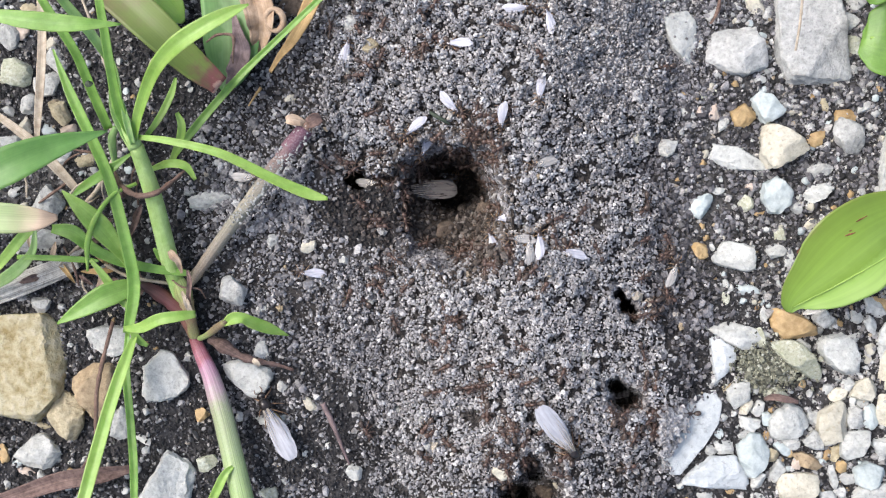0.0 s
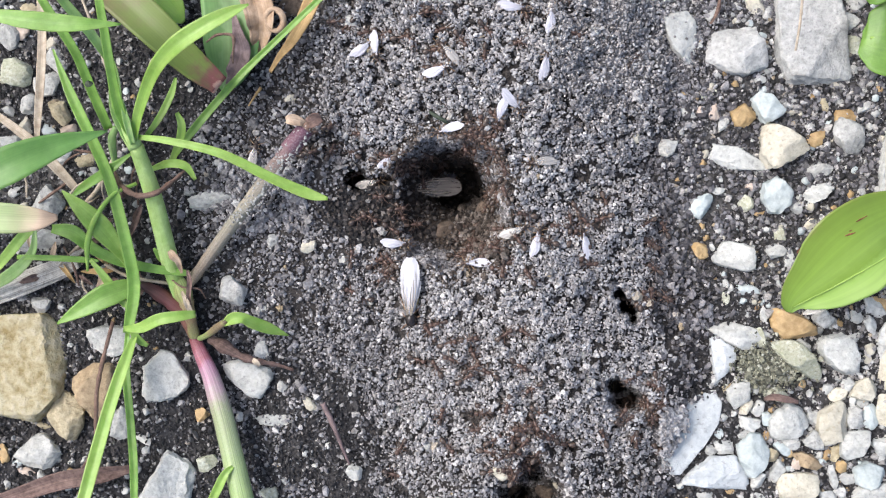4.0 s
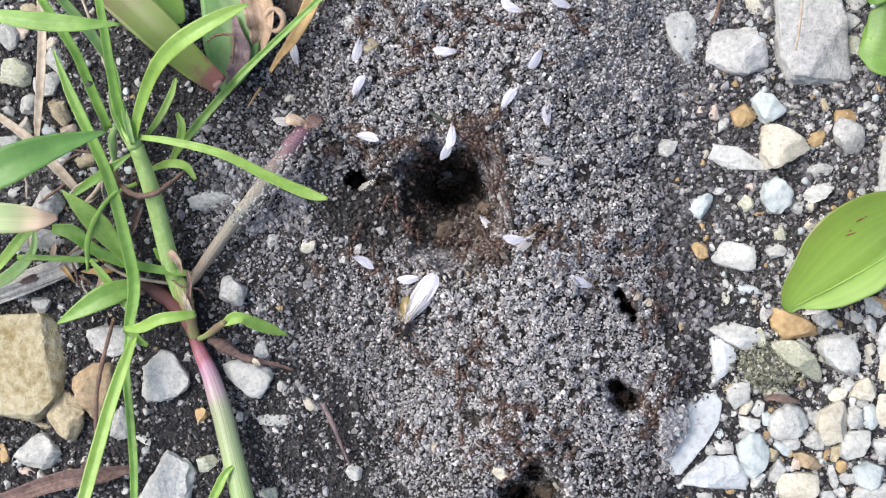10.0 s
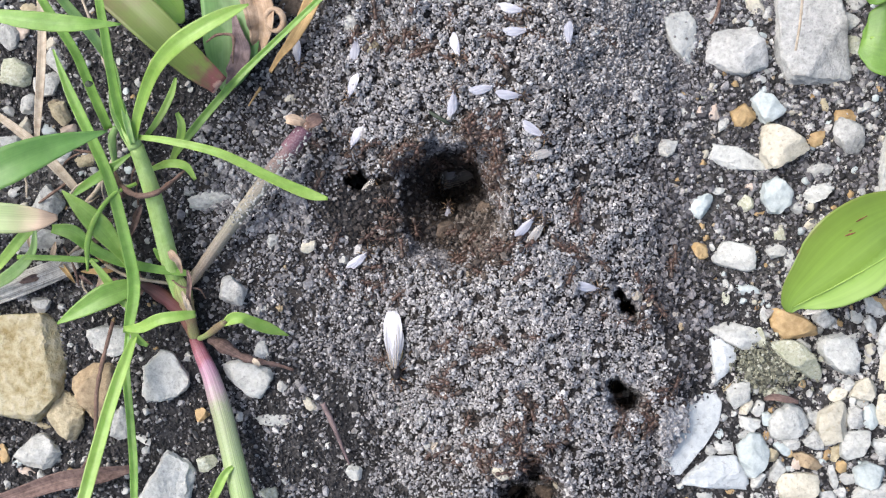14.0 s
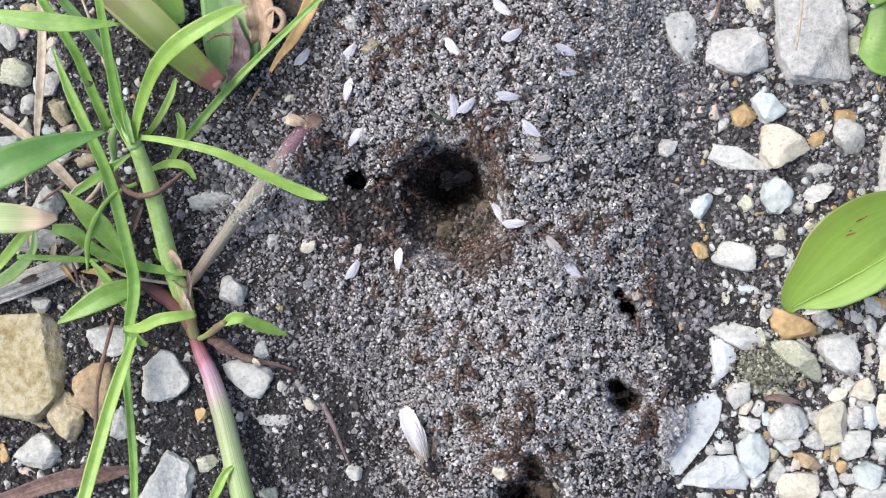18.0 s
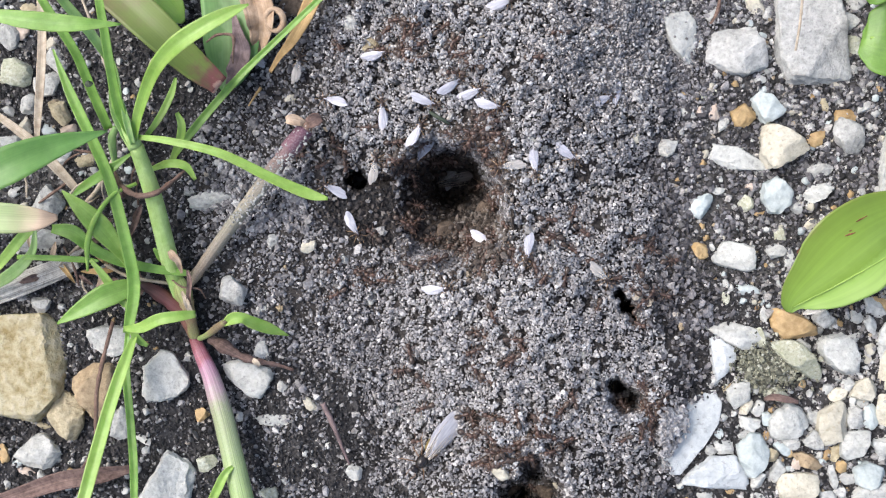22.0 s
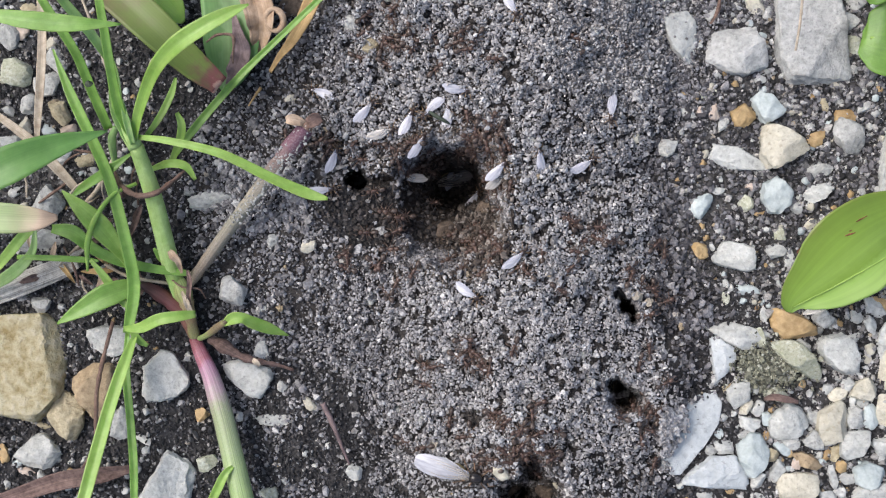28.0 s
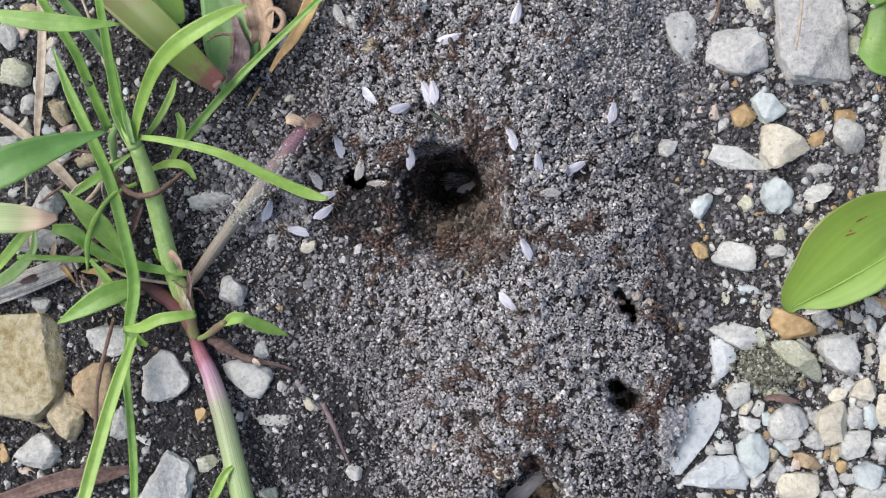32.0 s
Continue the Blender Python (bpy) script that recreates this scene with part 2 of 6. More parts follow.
DEEP = material("deep_green_grass", (0.08, 0.20, 0.04), (0.145, 0.295, 0.075), 0.5, 4.0, 0.1, through_light=0.15, streak=0.07)
BRIGHT_LEAF = material("bright_leaf", (0.20, 0.36, 0.05), (0.28, 0.46, 0.09), 0.45, 5.0, 0.15, through_light=0.2, streak=0.08)
STEM = material("grass_stem", (0.28, 0.43, 0.11), (0.46, 0.63, 0.24), 0.5, 2.0, 0.2, through_light=0.15, streak=0.14)
LOWER_STEM = graded("lower_stem_skin", [(0.0, (0.24, 0.06, 0.07)), (0.14, (0.33, 0.11, 0.14)), (0.24, (0.42, 0.22, 0.31)), (0.38, (0.42, 0.31, 0.33)), (0.52, (0.31, 0.35, 0.20)), (0.75, (0.31, 0.39, 0.19)), (1.0, (0.30, 0.42, 0.16))], 0.5, 0.42, 0.14, 0.2)
CRIMSON = graded("crimson_joint", [(0.0, (0.06, 0.03, 0.03)), (0.5, (0.17, 0.06, 0.06)), (1.0, (0.22, 0.11, 0.07))], 0.55, 0.25)
WITHER = graded("withered_stem", [(0.0, (0.36, 0.28, 0.18)), (0.15, (0.24, 0.19, 0.14)), (0.4, (0.29, 0.27, 0.20)), (0.58, (0.30, 0.26, 0.20)), (0.68, (0.22, 0.15, 0.13)), (0.8, (0.16, 0.075, 0.10)), (1.0, (0.12, 0.045, 0.075))], 0.7, 0.35, 0.07, 0.3)
STRAW = material("dry_straw", (0.34, 0.27, 0.19), (0.60, 0.52, 0.41), 0.8, 1.5, 0.4, streak=0.25)
OCHRE_LEAF = material("ochre_dry_leaf", (0.36, 0.22, 0.08), (0.56, 0.39, 0.18), 0.7, 2.0, 0.2, streak=0.2)
BARK = material("brown_dry_leaf", (0.07, 0.04, 0.032), (0.24, 0.16, 0.135), 0.8, 1.2, 0.5, streak=0.4)
MURK = material("dark_green_stalk", (0.02, 0.03, 0.02), (0.07, 0.09, 0.06), 0.7, 1.0, 0.4, streak=0.3)
NODE = graded("papery_node", [(0.0, (0.30, 0.40, 0.13)), (0.3, (0.28, 0.32, 0.11)), (0.5, (0.30, 0.24, 0.12)), (0.75, (0.22, 0.15, 0.08)), (0.9, (0.24, 0.24, 0.09)), (1.0, (0.12, 0.08, 0.05))], 0.65, 0.4, 0.2, 0.12)
ROOT = material("brown_root", (0.09, 0.05, 0.035), (0.26, 0.17, 0.13), 0.8, 1.0, 0.4, streak=0.3)
CHIP = material("weathered_wood", (0.36, 0.33, 0.28), (0.66, 0.63, 0.57), 0.85, 1.0, 0.9, (0.12, 0.10, 0.08), streak=0.5)
BEIGE = material("beige_dry_leaf", (0.30, 0.20, 0.12), (0.60, 0.46, 0.34), 0.75, 2.5, 0.5, streak=0.25)
RUSTY = graded("reddening_blade", [(0.0, (0.17, 0.11, 0.06)), (0.34, (0.17, 0.12, 0.06)), (0.48, (0.15, 0.15, 0.05)), (0.62, (0.13, 0.185, 0.035)), (0.82, (0.12, 0.175, 0.028)), (0.91, (0.13, 0.08, 0.04)), (0.98, (0.16, 0.045, 0.045)), (1.0, (0.38, 0.24, 0.18))], 0.5, 0.10, 0.16)
TANTIP = graded("withering_tip", [(0.0, (0.25, 0.40, 0.12)), (0.55, (0.30, 0.38, 0.17)), (0.8, (0.45, 0.34, 0.24)), (1.0, (0.45, 0.32, 0.22))])
MOTTLED = graded("mottled_leaf", [(0.0, (0.13, 0.28, 0.08)), (0.3, (0.15, 0.28, 0.09)), (0.45, (0.11, 0.20, 0.065)), (0.64, (0.17, 0.29, 0.11)), (0.74, (0.12, 0.23, 0.07)), (1.0, (0.14, 0.30, 0.08))], 0.5, 0.12, 0.22, axis="X")
PLUM = material("plum_stalk", (0.09, 0.06, 0.06), (0.26, 0.19, 0.185), 0.7, 2.0, 0.4, streak=0.25)
LEAF = material("broad_leaf", (0.08, 0.18, 0.025), (0.17, 0.31, 0.05), 0.42, 6.0, 0.15, through_light=0.15, streak=0.1)
# Dark band at 0.70 and lighter side beyond it paint the fold's shading
BIG_LEAF = graded("large_leaf", [(0.0, (0.19, 0.23, 0.05)), (0.03, (0.165, 0.25, 0.032)), (0.35, (0.205, 0.325, 0.045)), (0.55, (0.225, 0.35, 0.06)), (0.70, (0.185, 0.30, 0.04)), (0.75, (0.235, 0.375, 0.075)), (0.97, (0.27, 0.41, 0.10))], 0.42, 0.09, 0.10, 0.0, "X")
RIB = material("leaf_rib", (0.21, 0.33, 0.055), (0.27, 0.40, 0.085), 0.5, 3.0, 0.1)
SCAR = material("leaf_scar", (0.10, 0.03, 0.015), (0.30, 0.13, 0.06), 0.8, 0.8, 0.4)


# ---- shape of the ground ----
def at(u, v, h=0.0):
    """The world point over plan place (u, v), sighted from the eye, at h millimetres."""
    k = 1 - h * 0.001 / EYE
    return Vector(((u - 784) * 1e-4 * k, (441 - v) * 1e-4 * k, h * 0.001))


def lattice(u, v, size, seed):
    """Smooth value noise in 0..1 over the plan."""
    c, d = math.cos(0.7 * seed), math.sin(0.7 * seed)
    u, v = np.asarray(u, float), np.asarray(v, float)
    x, y = (c * u + d * v) / size, (c * v - d * u) / size
    i, j = np.floor(x).astype(np.int64), np.floor(y).astype(np.int64)
    fx, fy = x - i, y - j
    fx, fy = fx * fx * (3 - 2 * fx), fy * fy * (3 - 2 * fy)

    def value(a, b):
        a, b = np.asarray(a), np.asarray(b)
        k = (a * 73856093) ^ (b * 19349663) ^ (seed * 83492791)
        k = (k ^ (k >> 13)) * 1274126177 & 0x7FFFFFFF
        k = (k ^ (k >> 15)) * 668265263 & 0x7FFFFFFF
        return (k >> 7 & 0xFFFF) / 65535.0

    return (value(i, j) * (1 - fx) + value(i + 1, j) * fx) * (1 - fy) + (value(i, j + 1) * (1 - fx) + value(i + 1, j + 1) * fx) * fy


def inside(u, v, corners):
    """How deep (u, v) lies inside a polygon; negative outside."""
    u, v = np.asarray(u, float), np.asarray(v, float)
    near, odd = np.full(u.shape, 1e9), np.zeros(u.shape, bool)
    for (x0, y0), (x1, y1) in zip(corners, corners[1:] + corners[:1]):
        ex, ey = x1 - x0, y1 - y0
        s = np.clip(((u - x0) * ex + (v - y0) * ey) / (ex * ex + ey * ey), 0, 1)
        near = np.minimum(near, np.hypot(u - x0 - s * ex, v - y0 - s * ey))
        if ey:
            odd ^= ((y0 > v) != (y1 > v)) & (u < x0 + (v - y0) * ex / ey)
    return np.where(odd, near, -near)


def ease(a, b, x):
    s = np.clip((x - a) / (b - a), 0, 1)
    return s * s * (3 - 2 * s)


MOUND = [(480, -140), (1150, -140), (1165, 60), (1160, 200), (1190, 330), (1215, 450), (1262, 560), (1265, 660), (1200, 720),
         (1185, 830), (1180, 1000), (720, 1000), (690, 800), (650, 700), (540, 625), (380, 540), (330, 390), (345, 230), (430, 120)]
CREST = [(585, -140), (1168, -140), (1174, 150), (1146, 270), (1162, 380), (1160, 480), (1172, 560), (1200, 640), (1176, 760), (1145, 1000), (745, 1000), (715, 780), (690, 660), (680, 540), (700, 440),
         (650, 280), (560, 230), (560, 100)]
# where the pale pellets lie
PELLETS = [(585, -140), (1166, -140), (1168, 150), (1132, 270), (1150, 380), (1142, 480), (1155, 560), (1188, 640), (1168, 760), (1135, 1000), (700, 1000), (676, 860),
           (662, 760), (612, 682), (572, 622), (560, 545), (600, 480), (650, 440), (650, 280), (560, 230), (560, 100)]
# shafts: u, v, half-widths, depth in mm
CRATER = [(690, 316), (722, 280), (766, 250), (828, 248), (868, 278), (880, 338), (888, 395), (878, 436), (830, 462), (775, 466), (722, 446), (690, 400)]
SHAFTS = [(808, 330, 56, 46, 15), (630, 320, 22, 18, 24), (672, 320, 34, 12, 4), (1097, 521, 15, 13, 22), (1110, 541, 17, 17, 24), (1121, 560, 13, 18, 18),
          (1090, 684, 20, 17, 24), (1108, 708, 34, 30, 13), (944, 826, 26, 28, 10), (954, 868, 52, 38, 10), (912, 872, 36, 26, 9), (1020, 218, 14, 10, 2), (762, 640, 12, 9, 2), (1052, 330, 15, 10, 2.5),
          (930, 512, 11, 9, 2), (985, 600, 16, 9, 2.5), (890, 700, 13, 10, 2.5), (1010, 790, 12, 14, 2.5), (700, 150, 12, 9, 2)]


def rise(u, v):
    """Height of the ground in millimetres at plan place (u, v)."""
    u, v = np.asarray(u, float), np.asarray(v, float)
    h = 1.3 * lattice(u, v, 130, 1) + 0.55 * lattice(u, v, 42, 2) + 0.3 * lattice(u, v, 14, 3) - 1.0
    wobble = 46 * (lattice(u, v, 75, 4) - 0.5) + 22 * (lattice(u, v, 26, 5) - 0.5)
    low, top = inside(u, v, MOUND) + wobble, inside(u, v, CREST) + wobble
    h = h + 1.6 * ease(-20, 130, low) + 2.6 * ease(-25, 35, top) + 5.5 * ease(0, 230, top)
    lumps = 2.0 * (lattice(u, v, 62, 6) - 0.5) + 1.8 * (lattice(u, v, 26, 7) - 0.5) + 1.2 * (lattice(u, v, 13, 14) - 0.5)
    h = h + lumps * ease(-20, 60, top)
    # the crater, its floor and the dusty tray on its west side
    deep = inside(u, v, CRATER) + 30 * (lattice(u, v, 28, 8) - 0.5)
    mouth = np.hypot((u - 808) / 62, (v - 325) / 54)
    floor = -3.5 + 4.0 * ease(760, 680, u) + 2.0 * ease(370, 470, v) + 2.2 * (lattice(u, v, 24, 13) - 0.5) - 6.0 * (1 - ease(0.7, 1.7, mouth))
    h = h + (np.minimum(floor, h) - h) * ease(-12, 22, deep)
    tray = np.hypot((u - 665) / 100, (v - 375) / 62) + 0.2 * (lattice(u, v, 30, 9) - 0.5)
    h = h - np.maximum(h - 1.2, 0) * (1 - ease(0.6, 1.15, tray))
    for cu, cv, a, b, deep in SHAFTS:
        r = np.hypot((u - cu) / a, (v - cv) / b) + 0.28 * (lattice(u, v, 13, 10) - 0.5)
        h = h - deep * (1 - ease(0.5, 1.12, r))
    return h


def spread(lo, hi, step):
    """Evenly spaced in the plot, then ever wider apart out to the horizon."""
    out = [step]
    while sum(out) < 700000:
        out.append(out[-1] * 1.45)
    far = np.cumsum(out)
    return np.concatenate((lo - far[::-1], np.arange(lo, hi + 1, step), hi + far))


def mesh_of(name, verts, tris, mats, smooth=False, slots=None):
    """A mesh from arrays of corners and triangles or quads."""
    me = bpy.data.meshes.new(name)
    verts, tris = np.asarray(verts, np.float32), np.asarray(tris, np.int32)
    n, k = tris.shape
    me.vertices.add(len(verts))
    me.vertices.foreach_set("co", verts.ravel())
    me.loops.add(n * k)
    me.loops.foreach_set("vertex_index", tris.ravel())
    me.polygons.add(n)
    me.polygons.foreach_set("loop_start", np.arange(0, n * k, k, dtype=np.int32))
    me.polygons.foreach_set("loop_total", np.full(n, k, np.int32))
    me.polygons.foreach_set("use_smooth", np.full(n, smooth))
    if slots is not None:
        me.polygons.foreach_set("material_index", np.asarray(slots, np.int32))
    for m in mats if isinstance(mats, list) else [mats]:
        me.materials.append(m)
    me.update(calc_edges=True)
    return me


def make_ground():
    us, vs = spread(-160, 1730, 4.5), spread(-160, 1040, 4.5)
    gu, gv = np.meshgrid(us, vs)
    h = rise(gu, gv)
    k = 1 - h * 1e-3 / EYE
    verts = np.stack(((gu - 784) * 1e-4 * k, (441 - gv) * 1e-4 * k, h * 1e-3), -1).reshape(-1, 3)
    rows, cols = gu.shape
    i = (np.arange(rows - 1)[:, None] * cols + np.arange(cols - 1)).ravel()
    quads = np.stack((i, i + cols, i + cols + 1, i + 1), -1)
    mu, mv = (gu[:-1, :-1] + 2).ravel(), (gv[:-1, :-1] + 2).ravel()
    slots = np.where(inside(mu, mv, MOUND) + 60 * (lattice(mu, mv, 30, 5) - 0.5) > 25, 1, 0)
    slots[(slots == 0) & (mu + 160 * (lattice(mu, mv, 45, 19) - 0.5) > 1150) & (mu < 1900) & (mv + 80 * (lattice(mu, mv, 45, 23) - 0.5) < 520)] = 3
    slots[(slots == 0) & (mu + 160 * (lattice(mu, mv, 45, 19) - 0.5) < 200) & (mv < 560)] = 3
    slots[(mu < -400) | (mu > 1900) | (mv < -400) | (mv > 1300)] = 0
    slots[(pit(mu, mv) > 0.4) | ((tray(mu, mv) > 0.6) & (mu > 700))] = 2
    slots[(tray(mu, mv) > 0.5) & (mu <= 700)] = 0
    ob = new("ground", mesh_of("ground", verts, quads, [SOIL, SAND, CLAY, DUST], True, slots))
    tagged(ob, "dark damp soil with a heaped mound of grey sand", "ground", kind="structure")



def icosphere(level):
    bm = bmesh.new()
    bmesh.ops.create_icosphere(bm, subdivisions=level, radius=1)
    v = np.array([x.co[:] for x in bm.verts])
    f = np.array([[x.index for x in p.verts] for p in bm.faces])
    bm.free()
    return v, f


BALL = {k: icosphere(k) for k in (1, 2, 3, 4, 5)}
RNG = np.random.default_rng(7)


def blunt(r, keen):
    """The least of several radii, with worn edges where they meet."""
    return (-np.log(np.exp(-keen * np.minimum(r, 3.0)).sum(axis=1)) / keen).clip(0.3, 1.25)


def angular(dirs, rng, faces, bite, keen=40.0):
    """Radius along each direction of a stone chipped by flat faces."""
    normals = rng.normal(size=(faces, 3))
    normals /= np.linalg.norm(normals, axis=1)[:, None]
    depth = rng.uniform(bite, 1.0, faces)
    along = dirs @ normals.T
    return blunt(np.where(along > 0.05, depth / np.maximum(along, 0.05), 9.0), keen)


GRAIN_SHAPES = {1: [], 2: []}
for k in range(24):
    for level_, low, high in ((1, 0.62, 1.25), (2, 0.55, 1.25)):
        d, f = BALL[level_]
        GRAIN_SHAPES[level_].append(d * (angular(d, RNG, 9, 0.65) * RNG.uniform(low, high, len(d)))[:, None] * RNG.uniform(0.5, 1.28, 3))


def strew(name, label, mat, u, v, size, lift, kind_of="grains", fine=1):
    """One heap of many grains lying on the ground: plan places, widths in tenths of a mm, lift in mm."""
    n = len(u)
    shapes = np.array(GRAIN_SHAPES[fine])
    shape = shapes[RNG.integers(0, len(shapes), n)]
    q = RNG.normal(size=(n, 4))
    q /= np.linalg.norm(q, axis=1)[:, None]
    w, x, y, z = q.T
    rot = np.stack((1 - 2 * (y * y + z * z), 2 * (x * y - w * z), 2 * (x * z + w * y), 2 * (x * y + w * z), 1 - 2 * (x * x + z * z), 2 * (y * z - w * x),
                    2 * (x * z - w * y), 2 * (y * z + w * x), 1 - 2 * (x * x + y * y)), -1).reshape(n, 3, 3)
    pts = np.einsum("nij,nkj->nki", rot, shape) * (size * 0.5e-4)[:, None, None]
    h = rise(u, v) + lift
    k = 1 - h * 1e-3 / EYE
    centre = np.stack(((u - 784) * 1e-4 * k, (441 - v) * 1e-4 * k, h * 1e-3), -1)
    verts = (pts + centre[:, None]).reshape(-1, 3)
    tris = (BALL[fine][1][None] + (np.arange(n) * shape.shape[1])[:, None, None]).reshape(-1, 3)
    ob = new(name, mesh_of(name, verts, tris, mat))
    return tagged(ob, label, kind_of, kind="stuff")


def scatter(n, keep, box=(-120, 1690, -120, 1000)):
    u, v = RNG.uniform(box[0], box[1], n), RNG.uniform(box[2], box[3], n)
    ok = RNG.uniform(0, 1, n) < keep(u, v)
    return u[ok], v[ok]


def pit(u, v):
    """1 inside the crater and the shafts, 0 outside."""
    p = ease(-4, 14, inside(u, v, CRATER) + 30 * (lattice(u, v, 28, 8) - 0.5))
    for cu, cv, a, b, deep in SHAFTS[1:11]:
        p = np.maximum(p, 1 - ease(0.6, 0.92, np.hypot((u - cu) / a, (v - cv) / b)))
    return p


def crest(u, v):
    return ease(-25, 15, inside(u, v, PELLETS) + 50 * (lattice(u, v, 40, 5) - 0.5))


def skirt(u, v):
    return ease(-40, 40, inside(u, v, MOUND) + 70 * (lattice(u, v, 50, 11) - 0.5))


def tray(u, v):
    return 1 - ease(0.78, 1.08, np.hypot((u - 662) / 100, (v - 378) / 64) + 0.25 * (lattice(u, v, 30, 9) - 0.5))


make_ground()


def packed(pitch, keep, box):
    """Places about pitch apart, closely packed, thinned by keep."""
    us, vs = np.meshgrid(np.arange(box[0], box[1], pitch), np.arange(box[2], box[3], pitch * 0.87))
    us = us + (np.arange(us.shape[0]) % 2)[:, None] * pitch * 0.5
    u, v = us.ravel() + RNG.normal(0, pitch * 0.24, us.size), vs.ravel() + RNG.normal(0, pitch * 0.24, us.size)
    ok = RNG.uniform(0, 1, u.size) < keep(u, v)
    return u[ok], v[ok]


def heap_up():
    box = (520, 1300, -120, 1000)

    def heaped(u, v):
        return crest(u, v) * (1 - pit(u, v)) * (1 - 0.97 * tray(u, v)) * (1 - 0.3 * ease(800, 870, v))

    # pellets: each a clump of fine grains carried up by the ants, with dark gaps between them
    cu, cv = packed(13.0, lambda u, v: 0.74 + 0.24 * ease(0.3, 0.5, lattice(u, v, 46, 12)), box)
    size = RNG.gamma(16, 0.47, len(cu))
    seat = RNG.uniform(-0.2, 0.55, len(cu))
    u, v = packed(3.95, heaped, box)
    gap, lift = np.empty(len(u)), np.empty(len(u))
    for a in range(0, len(u), 3000):
        near = np.hypot(u[a:a + 3000, None] - cu[None], v[a:a + 3000, None] - cv[None]) / size[None]
        k = near.argmin(axis=1)
        gap[a:a + 3000] = near[np.arange(len(k)), k]
        lift[a:a + 3000] = seat[k] + 0.15 * size[k] * np.sqrt(np.maximum(1 - gap[a:a + 3000] ** 2, 0))
    shown = gap + RNG.normal(0, 0.10, len(u)) < 1.07
    foot = np.maximum(ease(770, 850, v) * (0.35 + 0.5 * ease(980, 1060, u)), ease(640, 570, u))
    dull = RNG.uniform(0, 1, len(u)) < 0.75 * np.maximum(ease(780, 640, u) * ease(400, 460, v), foot)
    damp = ~dull & (RNG.uniform(0, 1, len(u)) < 0.8 * ease(-52, -6, inside(u, v, CRATER) + 30 * (lattice(u, v, 24, 22) - 0.5)))
    for name, label, mat, kept in (("damp_rim_grains", "brown damp grains round the crater's rim", EARTH, shown & damp), ("mound_grains", "loose pellets of grey sand heaped by ants", GRAINS, shown & ~dull & ~damp), ("dull_grains", "duller grey grains on the mound's foot", GREY_GRAINS, shown & dull)):
        u1, v1 = u[kept], v[kept]
        strew(name, label, mat, u1, v1, RNG.gamma(13, 0.36, len(u1)) + 0.5, lift[kept] + RNG.uniform(-0.12, 0.2, len(u1)))
    # dark fill paints the shade that lies between the pellets
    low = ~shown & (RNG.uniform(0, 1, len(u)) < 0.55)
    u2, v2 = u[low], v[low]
    strew("mound_fill", "crumbs in the gaps between the pellets, gap shade in their colour", SHADE_GRAINS, u2, v2, RNG.gamma(8, 0.6, len(u2)) + 1.0, -0.2 + 0.3 * RNG.uniform(0, 1, len(u2)))
    # the hollow's shade is put into these grains' colour
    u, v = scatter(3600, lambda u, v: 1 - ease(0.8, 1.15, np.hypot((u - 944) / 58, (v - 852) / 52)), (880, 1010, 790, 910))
    strew("hollow_grains", "brown grains lining the open hollow, darkened for its shade", SHADE_GRAINS, u, v, RNG.gamma(6, 0.9, len(u)) + 1.5, 0.1 + 0.4 * RNG.uniform(0, 1, len(u)))
    def bare(u, v):
        return skirt(u, v) * (1 - 0.95 * crest(u, v)) * (1 - 0.97 * pit(u, v)) * (1 - 0.97 * tray(u, v)) * (0.45 + 0.53 * ease(0.25, 0.5, lattice(u, v, 21, 16)))

    u, v = packed(5.6, bare, (300, 1000, -120, 1000))
    strew("skirt_grains", "dull dark-grey sand grains round the mound", GREY_GRAINS, u, v, RNG.gamma(3.2, 1.45, len(u)) + 1.2, 0.15 + 0.6 * RNG.uniform(0, 1, len(u)))
    u, v = scatter(10000, lambda u, v: 0.9 * bare(u, v), (300, 1000, -120, 1000))
    strew("skirt_bits", "fine grey bits of sand round the mound", GREY_GRAINS, u, v, RNG.gamma(8, 0.4, len(u)) + 0.8, 0.3 + 0.6 * RNG.uniform(0, 1, len(u)))
    # the side away from the sun gets its shade from the grains' colour
    u, v = packed(7.0, bare, (1000, 1340, -120, 1000))
    strew("flank_grains", "rounded grey grains rolled down the mound's flank, its shade in their colour", SHADED_FLANK_GRAINS, u, v, RNG.gamma(12, 0.72, len(u)) + 1.0, 0.2 + 0.9 * RNG.uniform(0, 1, len(u)), fine=2)
    u, v = scatter(7000, lambda u, v: 0.9 * bare(u, v), (1000, 1340, -120, 1000))
    strew("flank_bits", "fine bits of sand on the mound's flank, darkened for its shade", SHADED_FLANK_GRAINS, u, v, RNG.gamma(8, 0.45, len(u)) + 0.8, 0.4 + 0.8 * RNG.uniform(0, 1, len(u)))
    # near-black grains paint the crater's and shafts' shade on their floors
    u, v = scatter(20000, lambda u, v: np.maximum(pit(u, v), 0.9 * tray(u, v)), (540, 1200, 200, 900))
    strew("crater_grains", "dark soil grains on the crater's floor, pit shade in their colour", SHADE_GRAINS, u, v, RNG.gamma(5, 1.0, len(u)) + 1.5, 0.05 + 0.4 * RNG.uniform(0, 1, len(u)))
    u, v = scatter(86000, lambda u, v: (1 - 0.92 * skirt(u, v)), (-20, 1590, -20, 905))
    strew("soil_crumbs", "dark soil crumbs with pale specks", CRUMBS, u, v, RNG.gamma(3, 1.05, len(u)) + 1.3, 0.05 + 0.4 * RNG.uniform(0, 1, len(u)), "soil")
